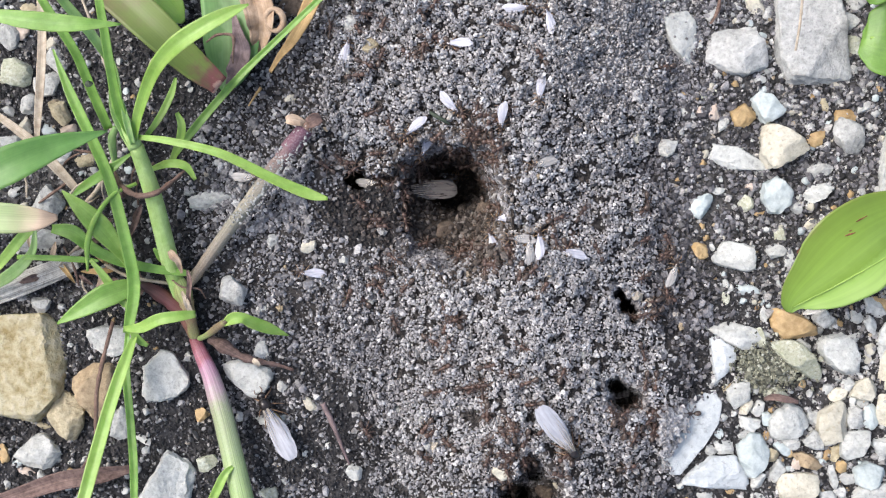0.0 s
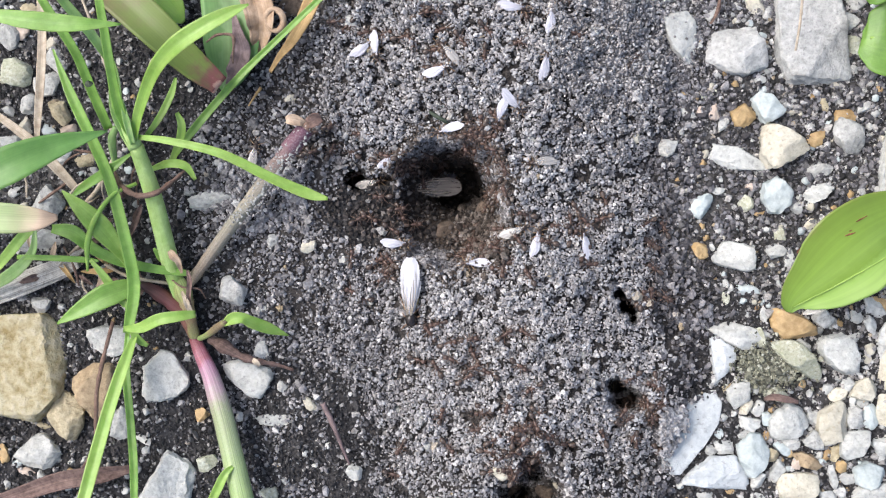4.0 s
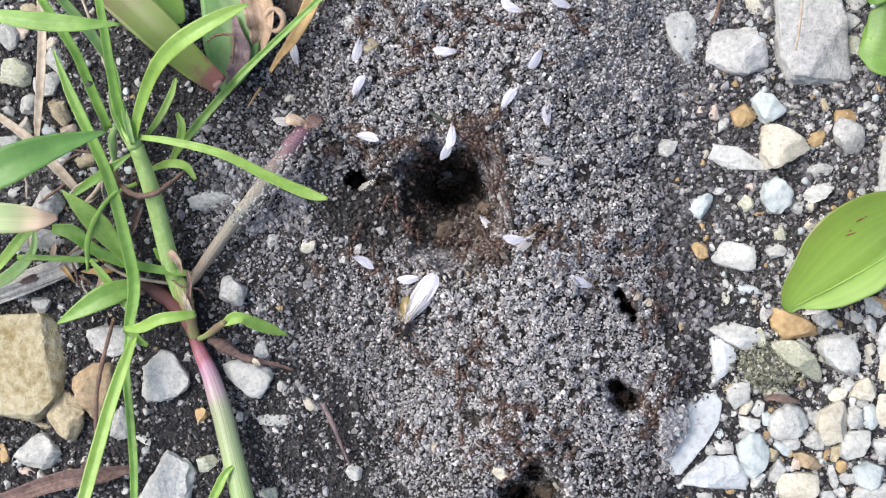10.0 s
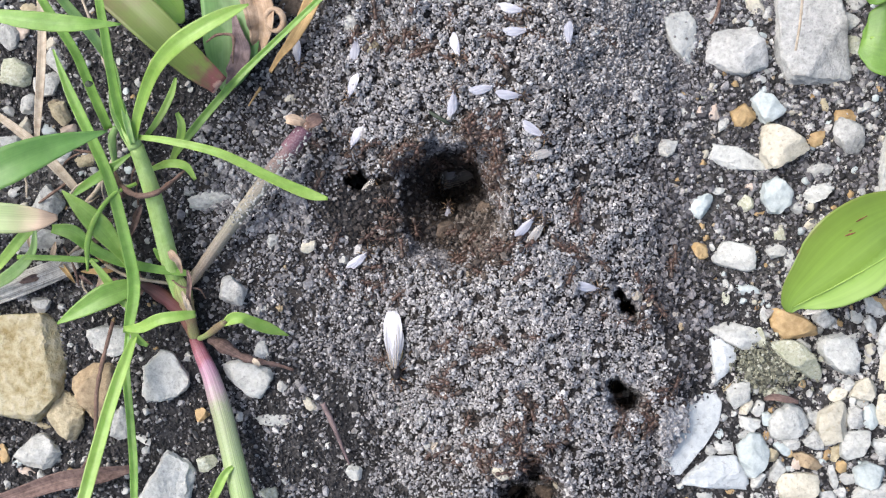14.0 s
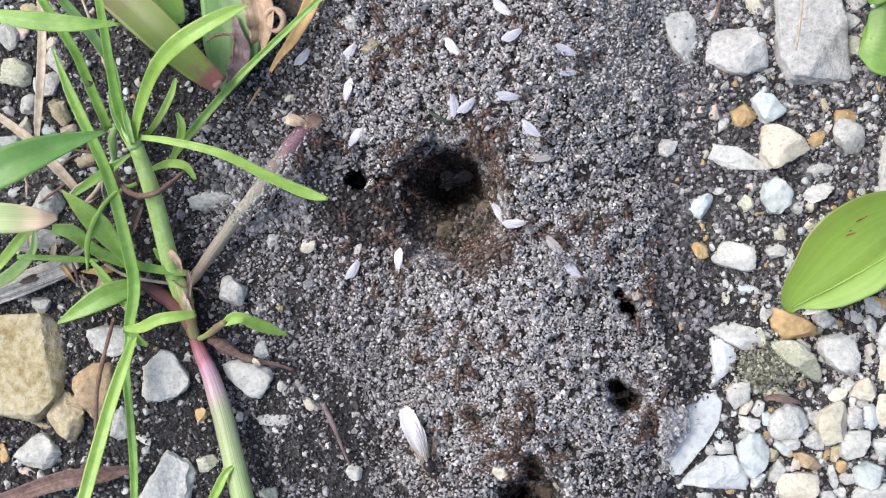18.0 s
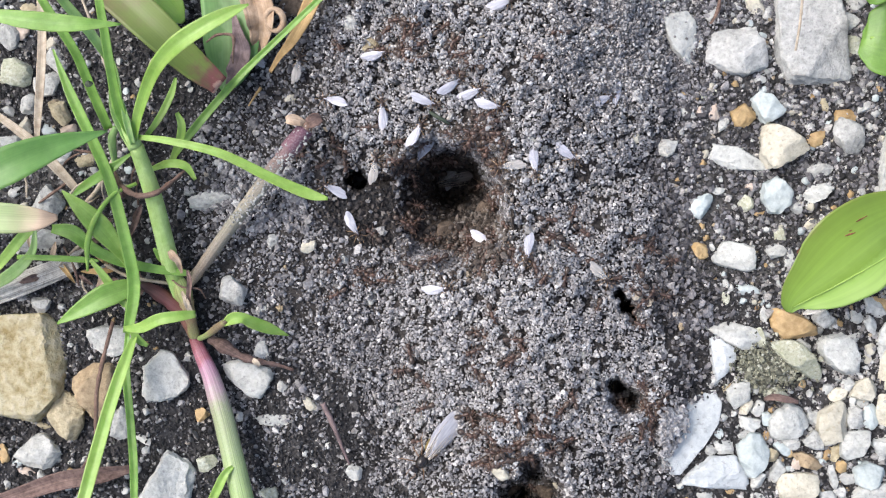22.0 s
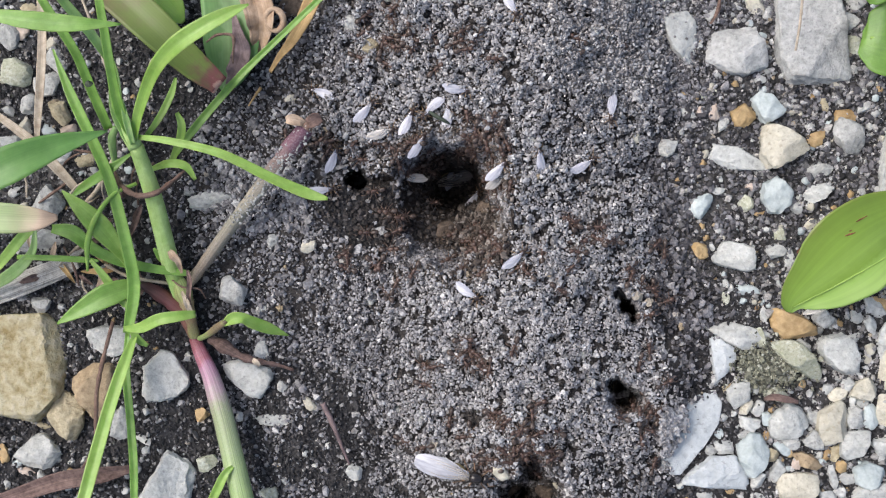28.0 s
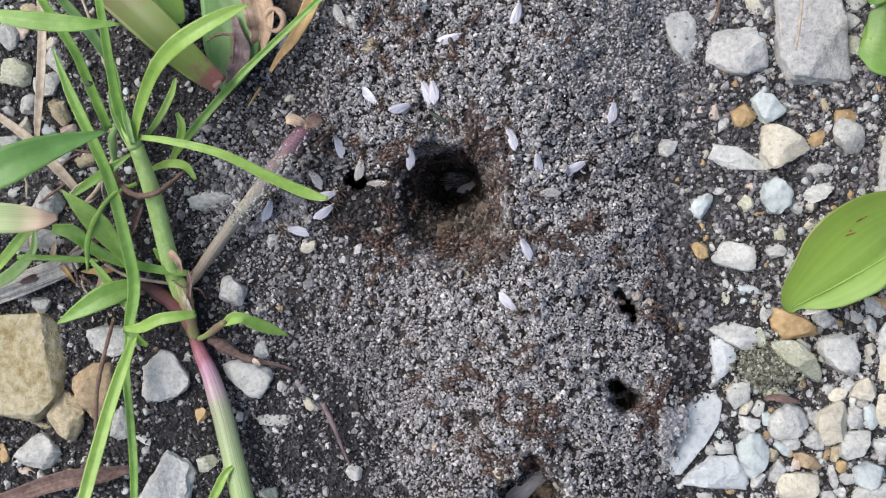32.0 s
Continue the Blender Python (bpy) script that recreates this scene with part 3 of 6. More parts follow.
    u, v = scatter(34000, lambda u, v: (1 - skirt(u, v)) * np.where(u > 1120, (0.35 + 0.6 * lattice(u, v, 60, 17)) * (0.35 + 0.65 * ease(1260, 1360, u)), np.where(u < 240, 0.3, 0.12)))
    strew("fine_gravel", "fine mixed limestone grit between the pebbles", GRAVEL, u, v, RNG.gamma(2.5, 1.7, len(u)) + 2.0, 0.15 + 0.4 * RNG.uniform(0, 1, len(u)), "gravel")
    u, v = scatter(420, lambda u, v: skirt(u, v) * (1 - pit(u, v)) * 0.6, (330, 1290, -120, 1000))
    strew("coarse_grains", "pale coarse sand grains among the finer ones", GRAVEL, u, v, RNG.gamma(8, 0.9, len(u)) + 5, 0.9 + 0.3 * RNG.uniform(0, 1, len(u)), fine=2)
    u, v = np.append(RNG.normal(1195, 12, 300), RNG.normal(1181, 8, 130)), np.append(RNG.normal(744, 13, 300), RNG.normal(778, 15, 130))
    strew("spilt_grains", "grey sand spilt over the long white stone", GRAINS, u, v, RNG.gamma(12, 0.6, len(u)) + 0.6, 2.3 + 0.9 * RNG.uniform(0, 1, len(u)), fine=2)
    u, v = RNG.normal(1200, 42, 2600), RNG.normal(100, 75, 2600)
    strew("pale_dust", "pale limestone dust lying on the dark soil", GREY_GRAINS, u, v, RNG.gamma(6, 0.5, len(u)) + 0.8, 0.3 + 0.4 * RNG.uniform(0, 1, len(u)))
    u, v = RNG.normal(1100, 30, 900), RNG.normal(22, 26, 900)
    strew("pale_dust", "pale limestone dust and bits sprinkled on the sand", BITS, u, v, RNG.gamma(8, 0.45, len(u)) + 1.0, 1.9 + 0.7 * RNG.uniform(0, 1, len(u)))
    u, v = RNG.normal(1065, 55, 3600), RNG.normal(90, 75, 3600)
    strew("pale_dust", "pale fine dust scattered thinly over the sand", BITS, u, v, RNG.gamma(8, 0.5, len(u)) + 1.0, 1.3 + 0.8 * RNG.uniform(0, 1, len(u)))
    u, v = scatter(2300, lambda u, v: (1 - 0.8 * skirt(u, v)) * ease(0.3, 0.6, lattice(u, v, 34, 18)), (385, 580, 560, 882))
    strew("soil_grit", "grey grit lying loose on the dark soil", GREY_GRAINS, u, v, RNG.gamma(3, 1.4, len(u)) + 1.2, 0.3 + 0.3 * RNG.uniform(0, 1, len(u)), "soil")
    u, v = scatter(2600, lambda u, v: (1 - 0.6 * skirt(u, v)), (380, 540, 280, 410))
    strew("soil_grit", "grey grit lying loose beside the withered stem", GREY_GRAINS, u, v, RNG.gamma(4, 1.5, len(u)) + 1.2, 0.4 + 0.3 * RNG.uniform(0, 1, len(u)), "soil")
    u, v = RNG.normal(1362, 28, 1600), RNG.normal(648, 20, 1600)
    strew("algae_grit", "dark olive grit caked round the algae-stained pebbles", ALGAE_GRAINS, u, v, RNG.gamma(5, 0.8, len(u)) + 1.4, 0.5 + 0.9 * RNG.uniform(0, 1, len(u)), "gravel")
    u, v = scatter(15000, lambda u, v: (1 - 0.85 * skirt(u, v)) * (0.35 + 0.3 * ease(1330, 1180, u)) * ease(0.22, 0.5, lattice(u, v, 38, 20)) * (1 - 0.6 * ease(1240, 1280, u) * ease(390, 440, v)), (1140, 1570, -40, 560))
    strew("east_grit", "loose dark grit washed off the mound", SHADED_FLANK_GRAINS, u, v, RNG.gamma(5, 1.15, len(u)) + 1.4, 0.25 + 0.35 * RNG.uniform(0, 1, len(u)), "gravel")
    # pale dust clinging to the withered stem
    s = RNG.beta(2.2, 1.8, 520)
    u, v = 400 + 148 * s + RNG.normal(0, 7, 520), 412 - 190 * s + RNG.normal(0, 5, 520)
    strew("stem_dust", "pale dust and sand bits clinging to the withered stem", STONES["pale"][0], u, v, RNG.gamma(8, 0.42, len(u)) + 0.8, 7.4 + 4.3 * s - rise(u, v), "dust")
    u, v = RNG.normal(846, 24, 900), RNG.normal(408, 30, 900)
    strew("clod_grains", "brown earth grains clinging to the crater's east wall", EARTH, u, v, RNG.gamma(5, 1.2, len(u)) + 1.5, 0.3 + 2.2 * RNG.uniform(0, 1, len(u)))
    # crumbling rims of the crater and the shafts
    u, v = scatter(26000, lambda u, v: 0.8 * ease(-26, -8, inside(u, v, CRATER)) * (1 - ease(6, 26, inside(u, v, CRATER))) * ease(690, 740, u), (660, 920, 230, 490))
    strew("rim_grains", "sand grains crumbling from the crater's rim", GREY_GRAINS, u, v, RNG.gamma(9, 0.62, len(u)) + 1.0, 0.1 + 0.4 * RNG.uniform(0, 1, len(u)))
    us, vs = [], []
    for cu, cv, a, b, deep in SHAFTS[3:10]:
        n = int(380 + 9 * (a + b))
        angle, r = RNG.uniform(0, 2 * math.pi, n), RNG.uniform(0.62, 1.25, n)
        us.append(cu + a * r * np.cos(angle))
        vs.append(cv + b * r * np.sin(angle))
    u, v = np.concatenate(us), np.concatenate(vs)
    strew("shaft_grains", "sand grains round the mouths of the burrows", GREY_GRAINS, u, v, RNG.gamma(9, 0.62, len(u)) + 1.0, 0.1 + 0.4 * RNG.uniform(0, 1, len(u)))


# ---- pebbles and stones ----
SPOTS = []


def stone(u, v, w, d, turn=0.0, tone="white", tall=0.55, cuts=(), seed=None, label="", sink=0.3, name="pebble", rough=0.11, flat=0.0):
    """A chipped stone at plan (u, v): w long, d wide, turned anticlockwise; cuts are upright faces (bearing, share of the half-size)."""
    SPOTS.append((u, v, (w + d) / 4))
    hewn = len(cuts) > 3
    if u > 1200 and v > 550 and not hewn:
        w, d = w * 1.06, d * 1.06
    rng = np.random.default_rng(int(u * 31 + v * 17) if seed is None else seed)
    size = max(w, d)
    level = 5 if size > 110 else 4 if size > 34 else 3
    dirs, tris = BALL[level]
    if hewn:
        # broken faces on top; the upright faces below give the outline
        n = np.stack((rng.normal(size=6), rng.normal(size=6), rng.uniform(0.75, 2.6, 6)), -1)
        n = np.vstack((n / np.linalg.norm(n, axis=1)[:, None], (0, 0, 1), (0, 0, -1)))
        along = dirs @ n.T
        depth = np.append(rng.uniform(0.70, 0.98, 6), (0.86, 1.0))
        r = np.minimum(np.where(along > 0.05, depth / np.maximum(along, 0.05), 9.0).min(axis=1), 1.6)
    else:
        r = angular(dirs, rng, 14 if size > 25 else 10, 0.86 if cuts else 0.68, 45.0)
    if flat:
        r = np.minimum(r, np.where(dirs[:, 2] > 0.05, flat / np.maximum(dirs[:, 2], 0.05), 9.0))
    for bearing, share in cuts:
        a = radians(bearing)
        n = np.array((math.cos(a), math.sin(a), 0.05 if hewn else 0.12))
        n /= np.linalg.norm(n)
        along = dirs @ n
        face = np.where(along > 0.05, share / np.maximum(along, 0.05), 9.0)
        r = -np.log(np.exp(-60.0 * np.minimum(r, 3.0)) + np.exp(-60.0 * np.minimum(face, 3.0))) / 60.0
    p = dirs * r[:, None]
    spot = rng.uniform(0, 50, 3)
    wear = 0.75 * np.array([noise.fractal(Vector(q * 2.2 + spot), 0.75, 2.2, 6) for q in p])
    pits = np.array([noise.noise(Vector(q * 7.5 + spot)) for q in p])
    p = p * (1 + rough * wear + 0.55 * rough * np.minimum(pits, 0))[:, None]
    high = min(w, d) * tall * 0.1
    span = np.abs(p).max(axis=0)
    if hewn:
        span = np.abs(p[(p[:, 2] > -0.1) & (p[:, 2] < 0.6)]).max(axis=0) * np.array((0.96, 0.96, 1.0))
        span[2] = np.abs(p[:, 2]).max()
    p = p / span * np.array((w / 2 * 1e-4, d / 2 * 1e-4, high * 0.62e-3))
    me = mesh_of(name, p, tris, STONES[tone][0], True)
    me.set_sharp_from_angle(angle=radians(34))
    ob = new(name, me)
    base = float(rise(np.array([u]), np.array([v]))[0])
    z = base + high * (0.5 - sink)
    ob.matrix_world = Matrix.Translation(at(u, v, z)) @ pose(0, 0, 0, rng.uniform(-7, 7), rng.uniform(-7, 7), turn)
    return tagged(ob, label or STONES[tone][1], "pebble" if size < 110 else "stone", "pebbles round the mound")


def stones():
    # east side, from north to south
    stone(1427, 39, 144, 198, 0, "pale", 0.45, [(-176, 0.69), (90, 1.0), (9, 0.88), (15, 0.87), (0, 1.0), (-87, 1.0), (-93, 1.0), (-146, 0.86), (-148, 0.85), (145, 0.82)], label="large grey-white limestone block with a straw across it", rough=0.07, flat=0.45)
    stone(1202, 70, 61, 96, 0, "white", 0.55, [(105, 0.97), (95, 0.96), (56, 1.06), (6, 0.97), (-16, 1.02), (-109, 0.69), (-121, 0.53), (-144, 0.58), (-166, 0.79)])
    stone(1304, 90, 107, 85, 0, "pale", 0.55, [(100, 0.9), (28, 0.91), (3, 0.97), (-63, 1.03), (-93, 0.98), (-122, 0.91), (177, 0.97), (168, 0.99)])
    stone(1336, 8, 52, 34, -60, "cream", 0.5)
    stone(1302, 36, 22, 16, 0, "cream")
    stone(1262, 28, 30, 22, 30, "grey")
    stone(1358, 24, 22, 30, 0, "grey")
    stone(1497, 38, 40, 48, -30, "grey")
    stone(1508, 80, 36, 44, 10, "moss")
    stone(1515, 8, 40, 36, 0, "grey")
    stone(1345, 142, 24, 18, -30, "white")
    stone(1352, 160, 20, 16, 0, "blue")
    stone(1359, 191, 58, 56, 0, "blue", 0.8, [(130, 1.08), (70, 0.78), (42, 0.65), (-20, 0.99), (-61, 0.81), (-138, 0.77), (-159, 0.73)])
    stone(1314, 205, 47, 42, 0, "ochre", 0.7, [(123, 0.74), (57, 0.94), (0, 1.0), (-47, 0.86), (-104, 0.92), (-158, 0.84)])
    stone(1390, 259, 84, 78, 0, "cream", 0.8, [(118, 1.13), (70, 0.76), (57, 0.69), (26, 0.8), (-64, 0.64), (-57, 0.65), (-90, 1.0), (-151, 1.07), (175, 0.96)])
    stone(1444, 246, 32, 32, 0, "ochre", 0.6, [(110, 0.69), (101, 0.78), (-11, 0.78), (-65, 0.8), (-121, 0.99), (-173, 0.95)])
    stone(1502, 240, 55, 65, 0, "grey", 0.8, [(139, 1.11), (72, 0.77), (65, 0.77), (11, 0.92), (-25, 1.04), (-86, 0.99), (-133, 0.79), (-158, 0.88), (168, 1.01)])
    stone(1496, 207, 37, 26, 0, "ochre", 0.7, [(93, 0.97), (47, 1.08), (-8, 0.92), (-105, 0.76), (-178, 0.97)])
    stone(1262, 200, 26, 36, 0, "pink", 0.6)
    stone(1240, 196, 16, 18, 0, "pink", 0.6)
    stone(1281, 219, 22, 38, -30, "white", 0.6)
    stone(1214, 200, 52, 22, -28, "white", 0.5)
    stone(1210, 168, 14, 14, 0, "ochre")
    stone(1250, 168, 46, 14, 12, "moss", 0.4)
    stone(1182, 263, 35, 34, 0, "grey", 0.8, [(150, 1.02), (78, 0.85), (-21, 0.7), (-56, 0.74), (-120, 0.93), (-176, 0.98)])
    stone(1294, 280, 116, 44, -20, "white", 0.5, [(70, 0.8), (110, 0.75), (-60, 0.7), (-110, 0.8), (180, 0.85)], sink=0.2)
    stone(1345, 300, 40, 24, 0, "grey", 0.5)
    stone(1576, 290, 62, 132, -6, "white", 0.6)
    stone(1530, 190, 32, 22, 10, "grey")
    stone(1484, 180, 20, 18, 0, "grey")
    stone(1512, 162, 16, 14, 0, "white")
    stone(1528, 160, 14, 14, 0, "white")
    stone(1460, 185, 18, 30, 10, "tan")
    stone(1440, 170, 16, 10, 0, "ochre")
    stone(1434, 222, 24, 18, 0, "grey")
    stone(1450, 300, 62, 30, 15, "grey", 0.5)
    stone(1480, 284, 18, 14, 0, "blue")
    stone(1375, 346, 56, 68, 0, "blue", 0.75, [(115, 0.91), (56, 0.83), (44, 0.85), (-15, 0.92), (-53, 0.87), (-95, 0.99), (-146, 0.97), (169, 0.93)])
    stone(1320, 359, 30, 34, 0, "moss", 0.7)
    stone(1328, 332, 20, 16, 0, "pink", 0.6)
    stone(1344, 378, 24, 14, 15, "ochre", 0.5)
    stone(1448, 344, 53, 38, 0, "white", 0.7, [(154, 0.88), (104, 0.87), (53, 1.06), (-30, 0.59), (-58, 0.59), (-125, 1.11), (-171, 1.0)])
    stone(1410, 368, 30, 24, -20, "grey")
    stone(1433, 398, 30, 20, 20, "cream")
    stone(1242, 363, 44, 54, -20, "blue", 0.5, sink=0.36)
    stone(1271, 340, 26, 16, 0, "white")
    stone(1222, 370, 22, 16, 20, "white")
    stone(1240, 442, 36, 34, -30, "ochre", 0.7)
    stone(1298, 454, 79, 53, 0, "white", 0.7, [(152, 0.86), (86, 0.96), (63, 0.89), (2, 0.97), (-66, 1.14), (-109, 0.76), (-117, 0.77), (-163, 0.97)])
    stone(1380, 416, 26, 28, -20, "moss", 0.6)
    stone(1372, 446, 42, 30, 10, "grey", 0.7)
    stone(1364, 472, 16, 14, 0, "grey")
    stone(1398, 458, 22, 44, -10, "white")
    stone(1318, 512, 54, 26, -8, "blue", 0.5)
    stone(1283, 528, 16, 24, 5, "moss", 0.6)
    stone(1284, 503, 16, 18, 0, "white")
    stone(1384, 515, 14, 30, 0, "cream")
    stone(1404, 574, 81, 56, 0, "ochre", 0.7, [(140, 1.2), (71, 0.71), (60, 0.62), (35, 0.66), (6, 0.92), (-65, 1.07), (-99, 0.92), (-147, 0.87), (-177, 0.96)], label="large ochre flint pebble beside the broad leaf")
    stone(1455, 562, 40, 42, 20, "grey", 0.7)
    stone(1516, 562, 26, 24, 0, "white")
    stone(1548, 545, 50, 34, -30, "white", 0.6)
    stone(1486, 572, 14, 16, 0, "ochre")
    stone(1540, 578, 26, 36, 20, "white", 0.7)
    stone(1572, 590, 40, 50, 0, "white", 0.6)
    stone(1560, 540, 60, 28, -20, "ochre", 0.5)
    stone(1352, 560, 16, 34, 0, "white")
    stone(1306, 595, 108, 50, 0, "white", 0.6, [(120, 1.02), (60, 0.72), (57, 0.71), (-12, 0.94), (-40, 0.99), (-102, 0.88), (-139, 0.55), (-149, 0.56)], sink=0.35)
    stone(1280, 636, 44, 77, 0, "bright", 0.6, [(98, 1.05), (70, 0.78), (16, 0.93), (-56, 0.65), (-65, 0.67), (-158, 0.89), (-175, 0.92)])
    stone(1345, 600, 30, 40, 20, "moss")
    stone(1408, 637, 93, 70, 0, "moss", 0.6, [(133, 1.16), (100, 1.02), (59, 0.74), (40, 0.65), (21, 0.7), (-24, 1.18), (-120, 0.44), (-127, 0.35), (-143, 0.4)], label="rough limestone pebble stained yellow-green by algae", rough=0.1)
    for k, (du, dv, w, d, tone) in enumerate(((-40, 2, 20, 26, "moss"), (-22, -14, 22, 18, "moss"), (-10, 8, 26, 20, "grey"), (8, 14, 18, 14, "moss"), (-30, 24, 24, 18, "moss"),
                                             (-4, 26, 22, 16, "grey"), (22, 22, 20, 16, "grey"), (-52, 14, 18, 16, "grey"), (-14, 30, 16, 12, "moss"), (24, 4, 16, 14, "moss"))):
        stone(1370 + du, 645 + dv, w, d, 37 * k, tone, 0.6)
    stone(1420, 610, 34, 24, -30, "grey")
    stone(1482, 628, 72, 77, 0, "white", 0.7, [(147, 1.1), (98, 0.96), (55, 0.95), (14, 0.9), (-10, 1.04), (-82, 1.06), (-121, 0.61), (-134, 0.59), (-166, 0.85)])
    stone(1540, 618, 22, 22, 0, "cream")
    stone(1536, 636, 20, 16, 0, "cream")
    stone(1562, 615, 24, 70, 15, "grey", 0.6)
    stone(1510, 598, 30, 18, 15, "white")
    stone(1306, 700, 41, 50, 0, "white", 0.6, [(129, 0.94), (90, 1.0), (4, 0.97), (-62, 0.75), (-139, 0.86), (-169, 0.9)])
    stone(1336, 684, 17, 27, 0, "grey", 0.7, [(102, 0.97), (42, 0.72), (-26, 0.91), (-93, 0.97), (-176, 0.94)])
    stone(1319, 720, 26, 28, 0, "cream", 0.6, [(142, 0.44), (118, 0.49), (12, 1.04), (-32, 0.69), (-86, 0.94), (-144, 1.15)])
    stone(1340, 723, 24, 30, 0, "white", 0.6, [(143, 0.6), (75, 0.97), (-9, 0.87), (-51, 0.78), (-124, 0.83)])
    stone(1262, 676, 22, 18, 0, "grey")
    stone(1285, 690, 18, 14, 0, "tan")
    stone(1370, 698, 50, 30, -10, "moss", 0.6)
    stone(1418, 678, 22, 16, -40, "ochre")
    stone(1368, 724, 24, 14, 10, "ochre")
    stone(1530, 689, 50, 42, 0, "cream", 0.7, [(130, 0.77), (68, 0.93), (23, 0.94), (-30, 0.84), (-95, 0.97), (-118, 0.93), (167, 0.85)])
    stone(1500, 682, 26, 28, 30, "white", 0.7)
    stone(1482, 698, 42, 28, 20, "cream", 0.6)
    stone(1464, 688, 26, 20, 0, "white")
    stone(1572, 660, 44, 80, 0, "cream", 0.6)
    stone(1570, 725, 40, 60, 0, "cream", 0.6)
    stone(1220, 766, 115, 143, 0, "bright", 0.3, [(106, 0.8), (93, 0.96), (35, 1.21), (-16, 0.77), (-37, 0.57), (-47, 0.54), (-90, 1.0), (-131, 1.27), (157, 0.6), (158, 0.61)], sink=0.36, label="long white limestone stone partly under the mound's sand", rough=0.05, flat=0.35)
    stone(1265, 836, 116, 60, 0, "bright", 0.6, [(149, 0.62), (95, 0.94), (21, 0.92), (7, 0.93), (-10, 1.08), (-92, 0.97), (-109, 0.94), (-149, 1.1)], label="flat white limestone stone with sharp edges")
    stone(1332, 805, 57, 80, 0, "blue", 0.7, [(78, 0.95), (40, 0.93), (-8, 0.96), (-42, 0.86), (-80, 0.93), (-144, 0.86), (-173, 0.94), (125, 0.89)])
    stone(1395, 746, 70, 63, 0, "white", 0.75, [(-176, 0.99), (146, 0.86), (119, 0.87), (63, 0.89), (36, 0.88), (9, 0.96), (-42, 0.86), (-77, 0.88), (-116, 1.09)])
    stone(1438, 738, 22, 40, 20, "grey")
    stone(1473, 749, 54, 78, 0, "cream", 0.8, [(115, 0.72), (69, 1.09), (11, 1.0), (-14, 0.95), (-75, 0.86), (-128, 1.04), (-156, 0.98), (172, 0.97)])
    stone(1512, 738, 29, 41, 0, "grey", 0.8, [(99, 0.96), (60, 0.96), (5, 0.91), (-90, 1.0), (-151, 1.05), (167, 0.89)])
    stone(1540, 738, 27, 47, 0, "blue", 0.8, [(101, 0.92), (57, 1.02), (0, 1.0), (-53, 1.0), (-103, 0.9), (-175, 0.98), (161, 0.99)])
    stone(1528, 716, 26, 18, 0, "grey")
    stone(1514, 788, 53, 54, 0, "white", 0.75, [(110, 0.93), (84, 1.0), (-8, 0.86), (-30, 0.71), (-75, 0.82), (-129, 1.12), (174, 0.93), (160, 0.91)])
    stone(1439, 778, 38, 35, 0, "grey", 0.7, [(137, 0.64), (49, 0.79), (15, 0.7), (-90, 1.0), (-117, 0.87), (-150, 0.94)])
    stone(1382, 794, 32, 28, 0, "blue", 0.6, [(112, 0.97), (46, 0.64), (-15, 0.98), (-104, 0.78), (-142, 0.39)])
    stone(1398, 785, 35, 24, 0, "grey", 0.7, [(104, 0.8), (16, 0.96), (-7, 0.99), (-90, 1.0), (-152, 0.6)])
    stone(1356, 772, 14, 18, 0, "ochre")
    stone(1364, 805, 28, 26, 0, "tan", 0.6)
    stone(1428, 816, 53, 33, 0, "brown", 0.7, [(105, 1.05), (54, 0.62), (29, 0.6), (-42, 1.13), (-113, 0.67), (-160, 0.66)], label="brown sandstone pebble wedged between white ones")
    stone(1410, 820, 22, 26, 0, "pink")
    stone(1462, 803, 15, 26, 0, "ochre", 0.7, [(151, 0.54), (90, 1.0), (-8, 0.85), (-83, 0.92), (-128, 1.16)])
    stone(1478, 802, 17, 33, 0, "tan", 0.7, [(101, 0.83), (11, 0.94), (-53, 0.77), (-108, 0.97), (170, 0.87)])
    stone(1448, 804, 16, 16, 0, "white")
    stone(1488, 826, 21, 23, 0, "ochre", 0.8, [(103, 0.9), (44, 0.93), (-10, 0.93), (-77, 0.9), (-136, 0.93), (170, 0.93)])
    stone(1375, 834, 30, 43, 0, "white", 0.7, [(137, 0.68), (82, 0.99), (0, 1.0), (-43, 0.68), (-98, 0.99), (180, 1.0)])
    stone(1412, 863, 75, 54, 0, "cream", 0.7, [(170, 1.0), (100, 1.0), (85, 0.99), (46, 1.18), (-3, 0.96), (-33, 0.94), (-90, 1.0), (-167, 0.95)])
    stone(1540, 842, 54, 50, 0, "blue", 0.7, [(123, 0.94), (65, 0.82), (33, 0.93), (-36, 0.71), (-67, 0.85), (-121, 0.95), (-172, 0.93)])
    stone(1562, 790, 38, 36, 0, "white", 0.7)
    stone(1558, 810, 18, 20, 0, "grey")
    stone(1550, 871, 80, 42, 0, "white", 0.6, [(161, 0.8), (115, 0.57), (113, 0.57), (4, 0.94), (-87, 0.96), (-156, 1.09)])
    stone(1497, 846, 30, 24, 0, "grey", 0.6)
    stone(1472, 840, 20, 50, 10, "grey", 0.6)
    stone(1462, 878, 34, 24, -20, "grey", 0.6)
    stone(1485, 872, 22, 26, 0, "grey", 0.6)
    stone(1340, 848, 34, 30, 30, "grey", 0.6)
    stone(1326, 750, 38, 30, 0, "white", 0.7, [(75, 0.71), (-12, 0.88), (-41, 0.81), (-122, 0.73), (-169, 0.8)])
    stone(1322, 768, 34, 18, 10, "grey", 0.6)
    stone(1356, 738, 22, 30, 20, "blue", 0.7)
    stone(1280, 792, 35, 24, 0, "white", 0.6, [(90, 1.0), (0, 1.0), (-90, 1.0), (-173, 0.88)])
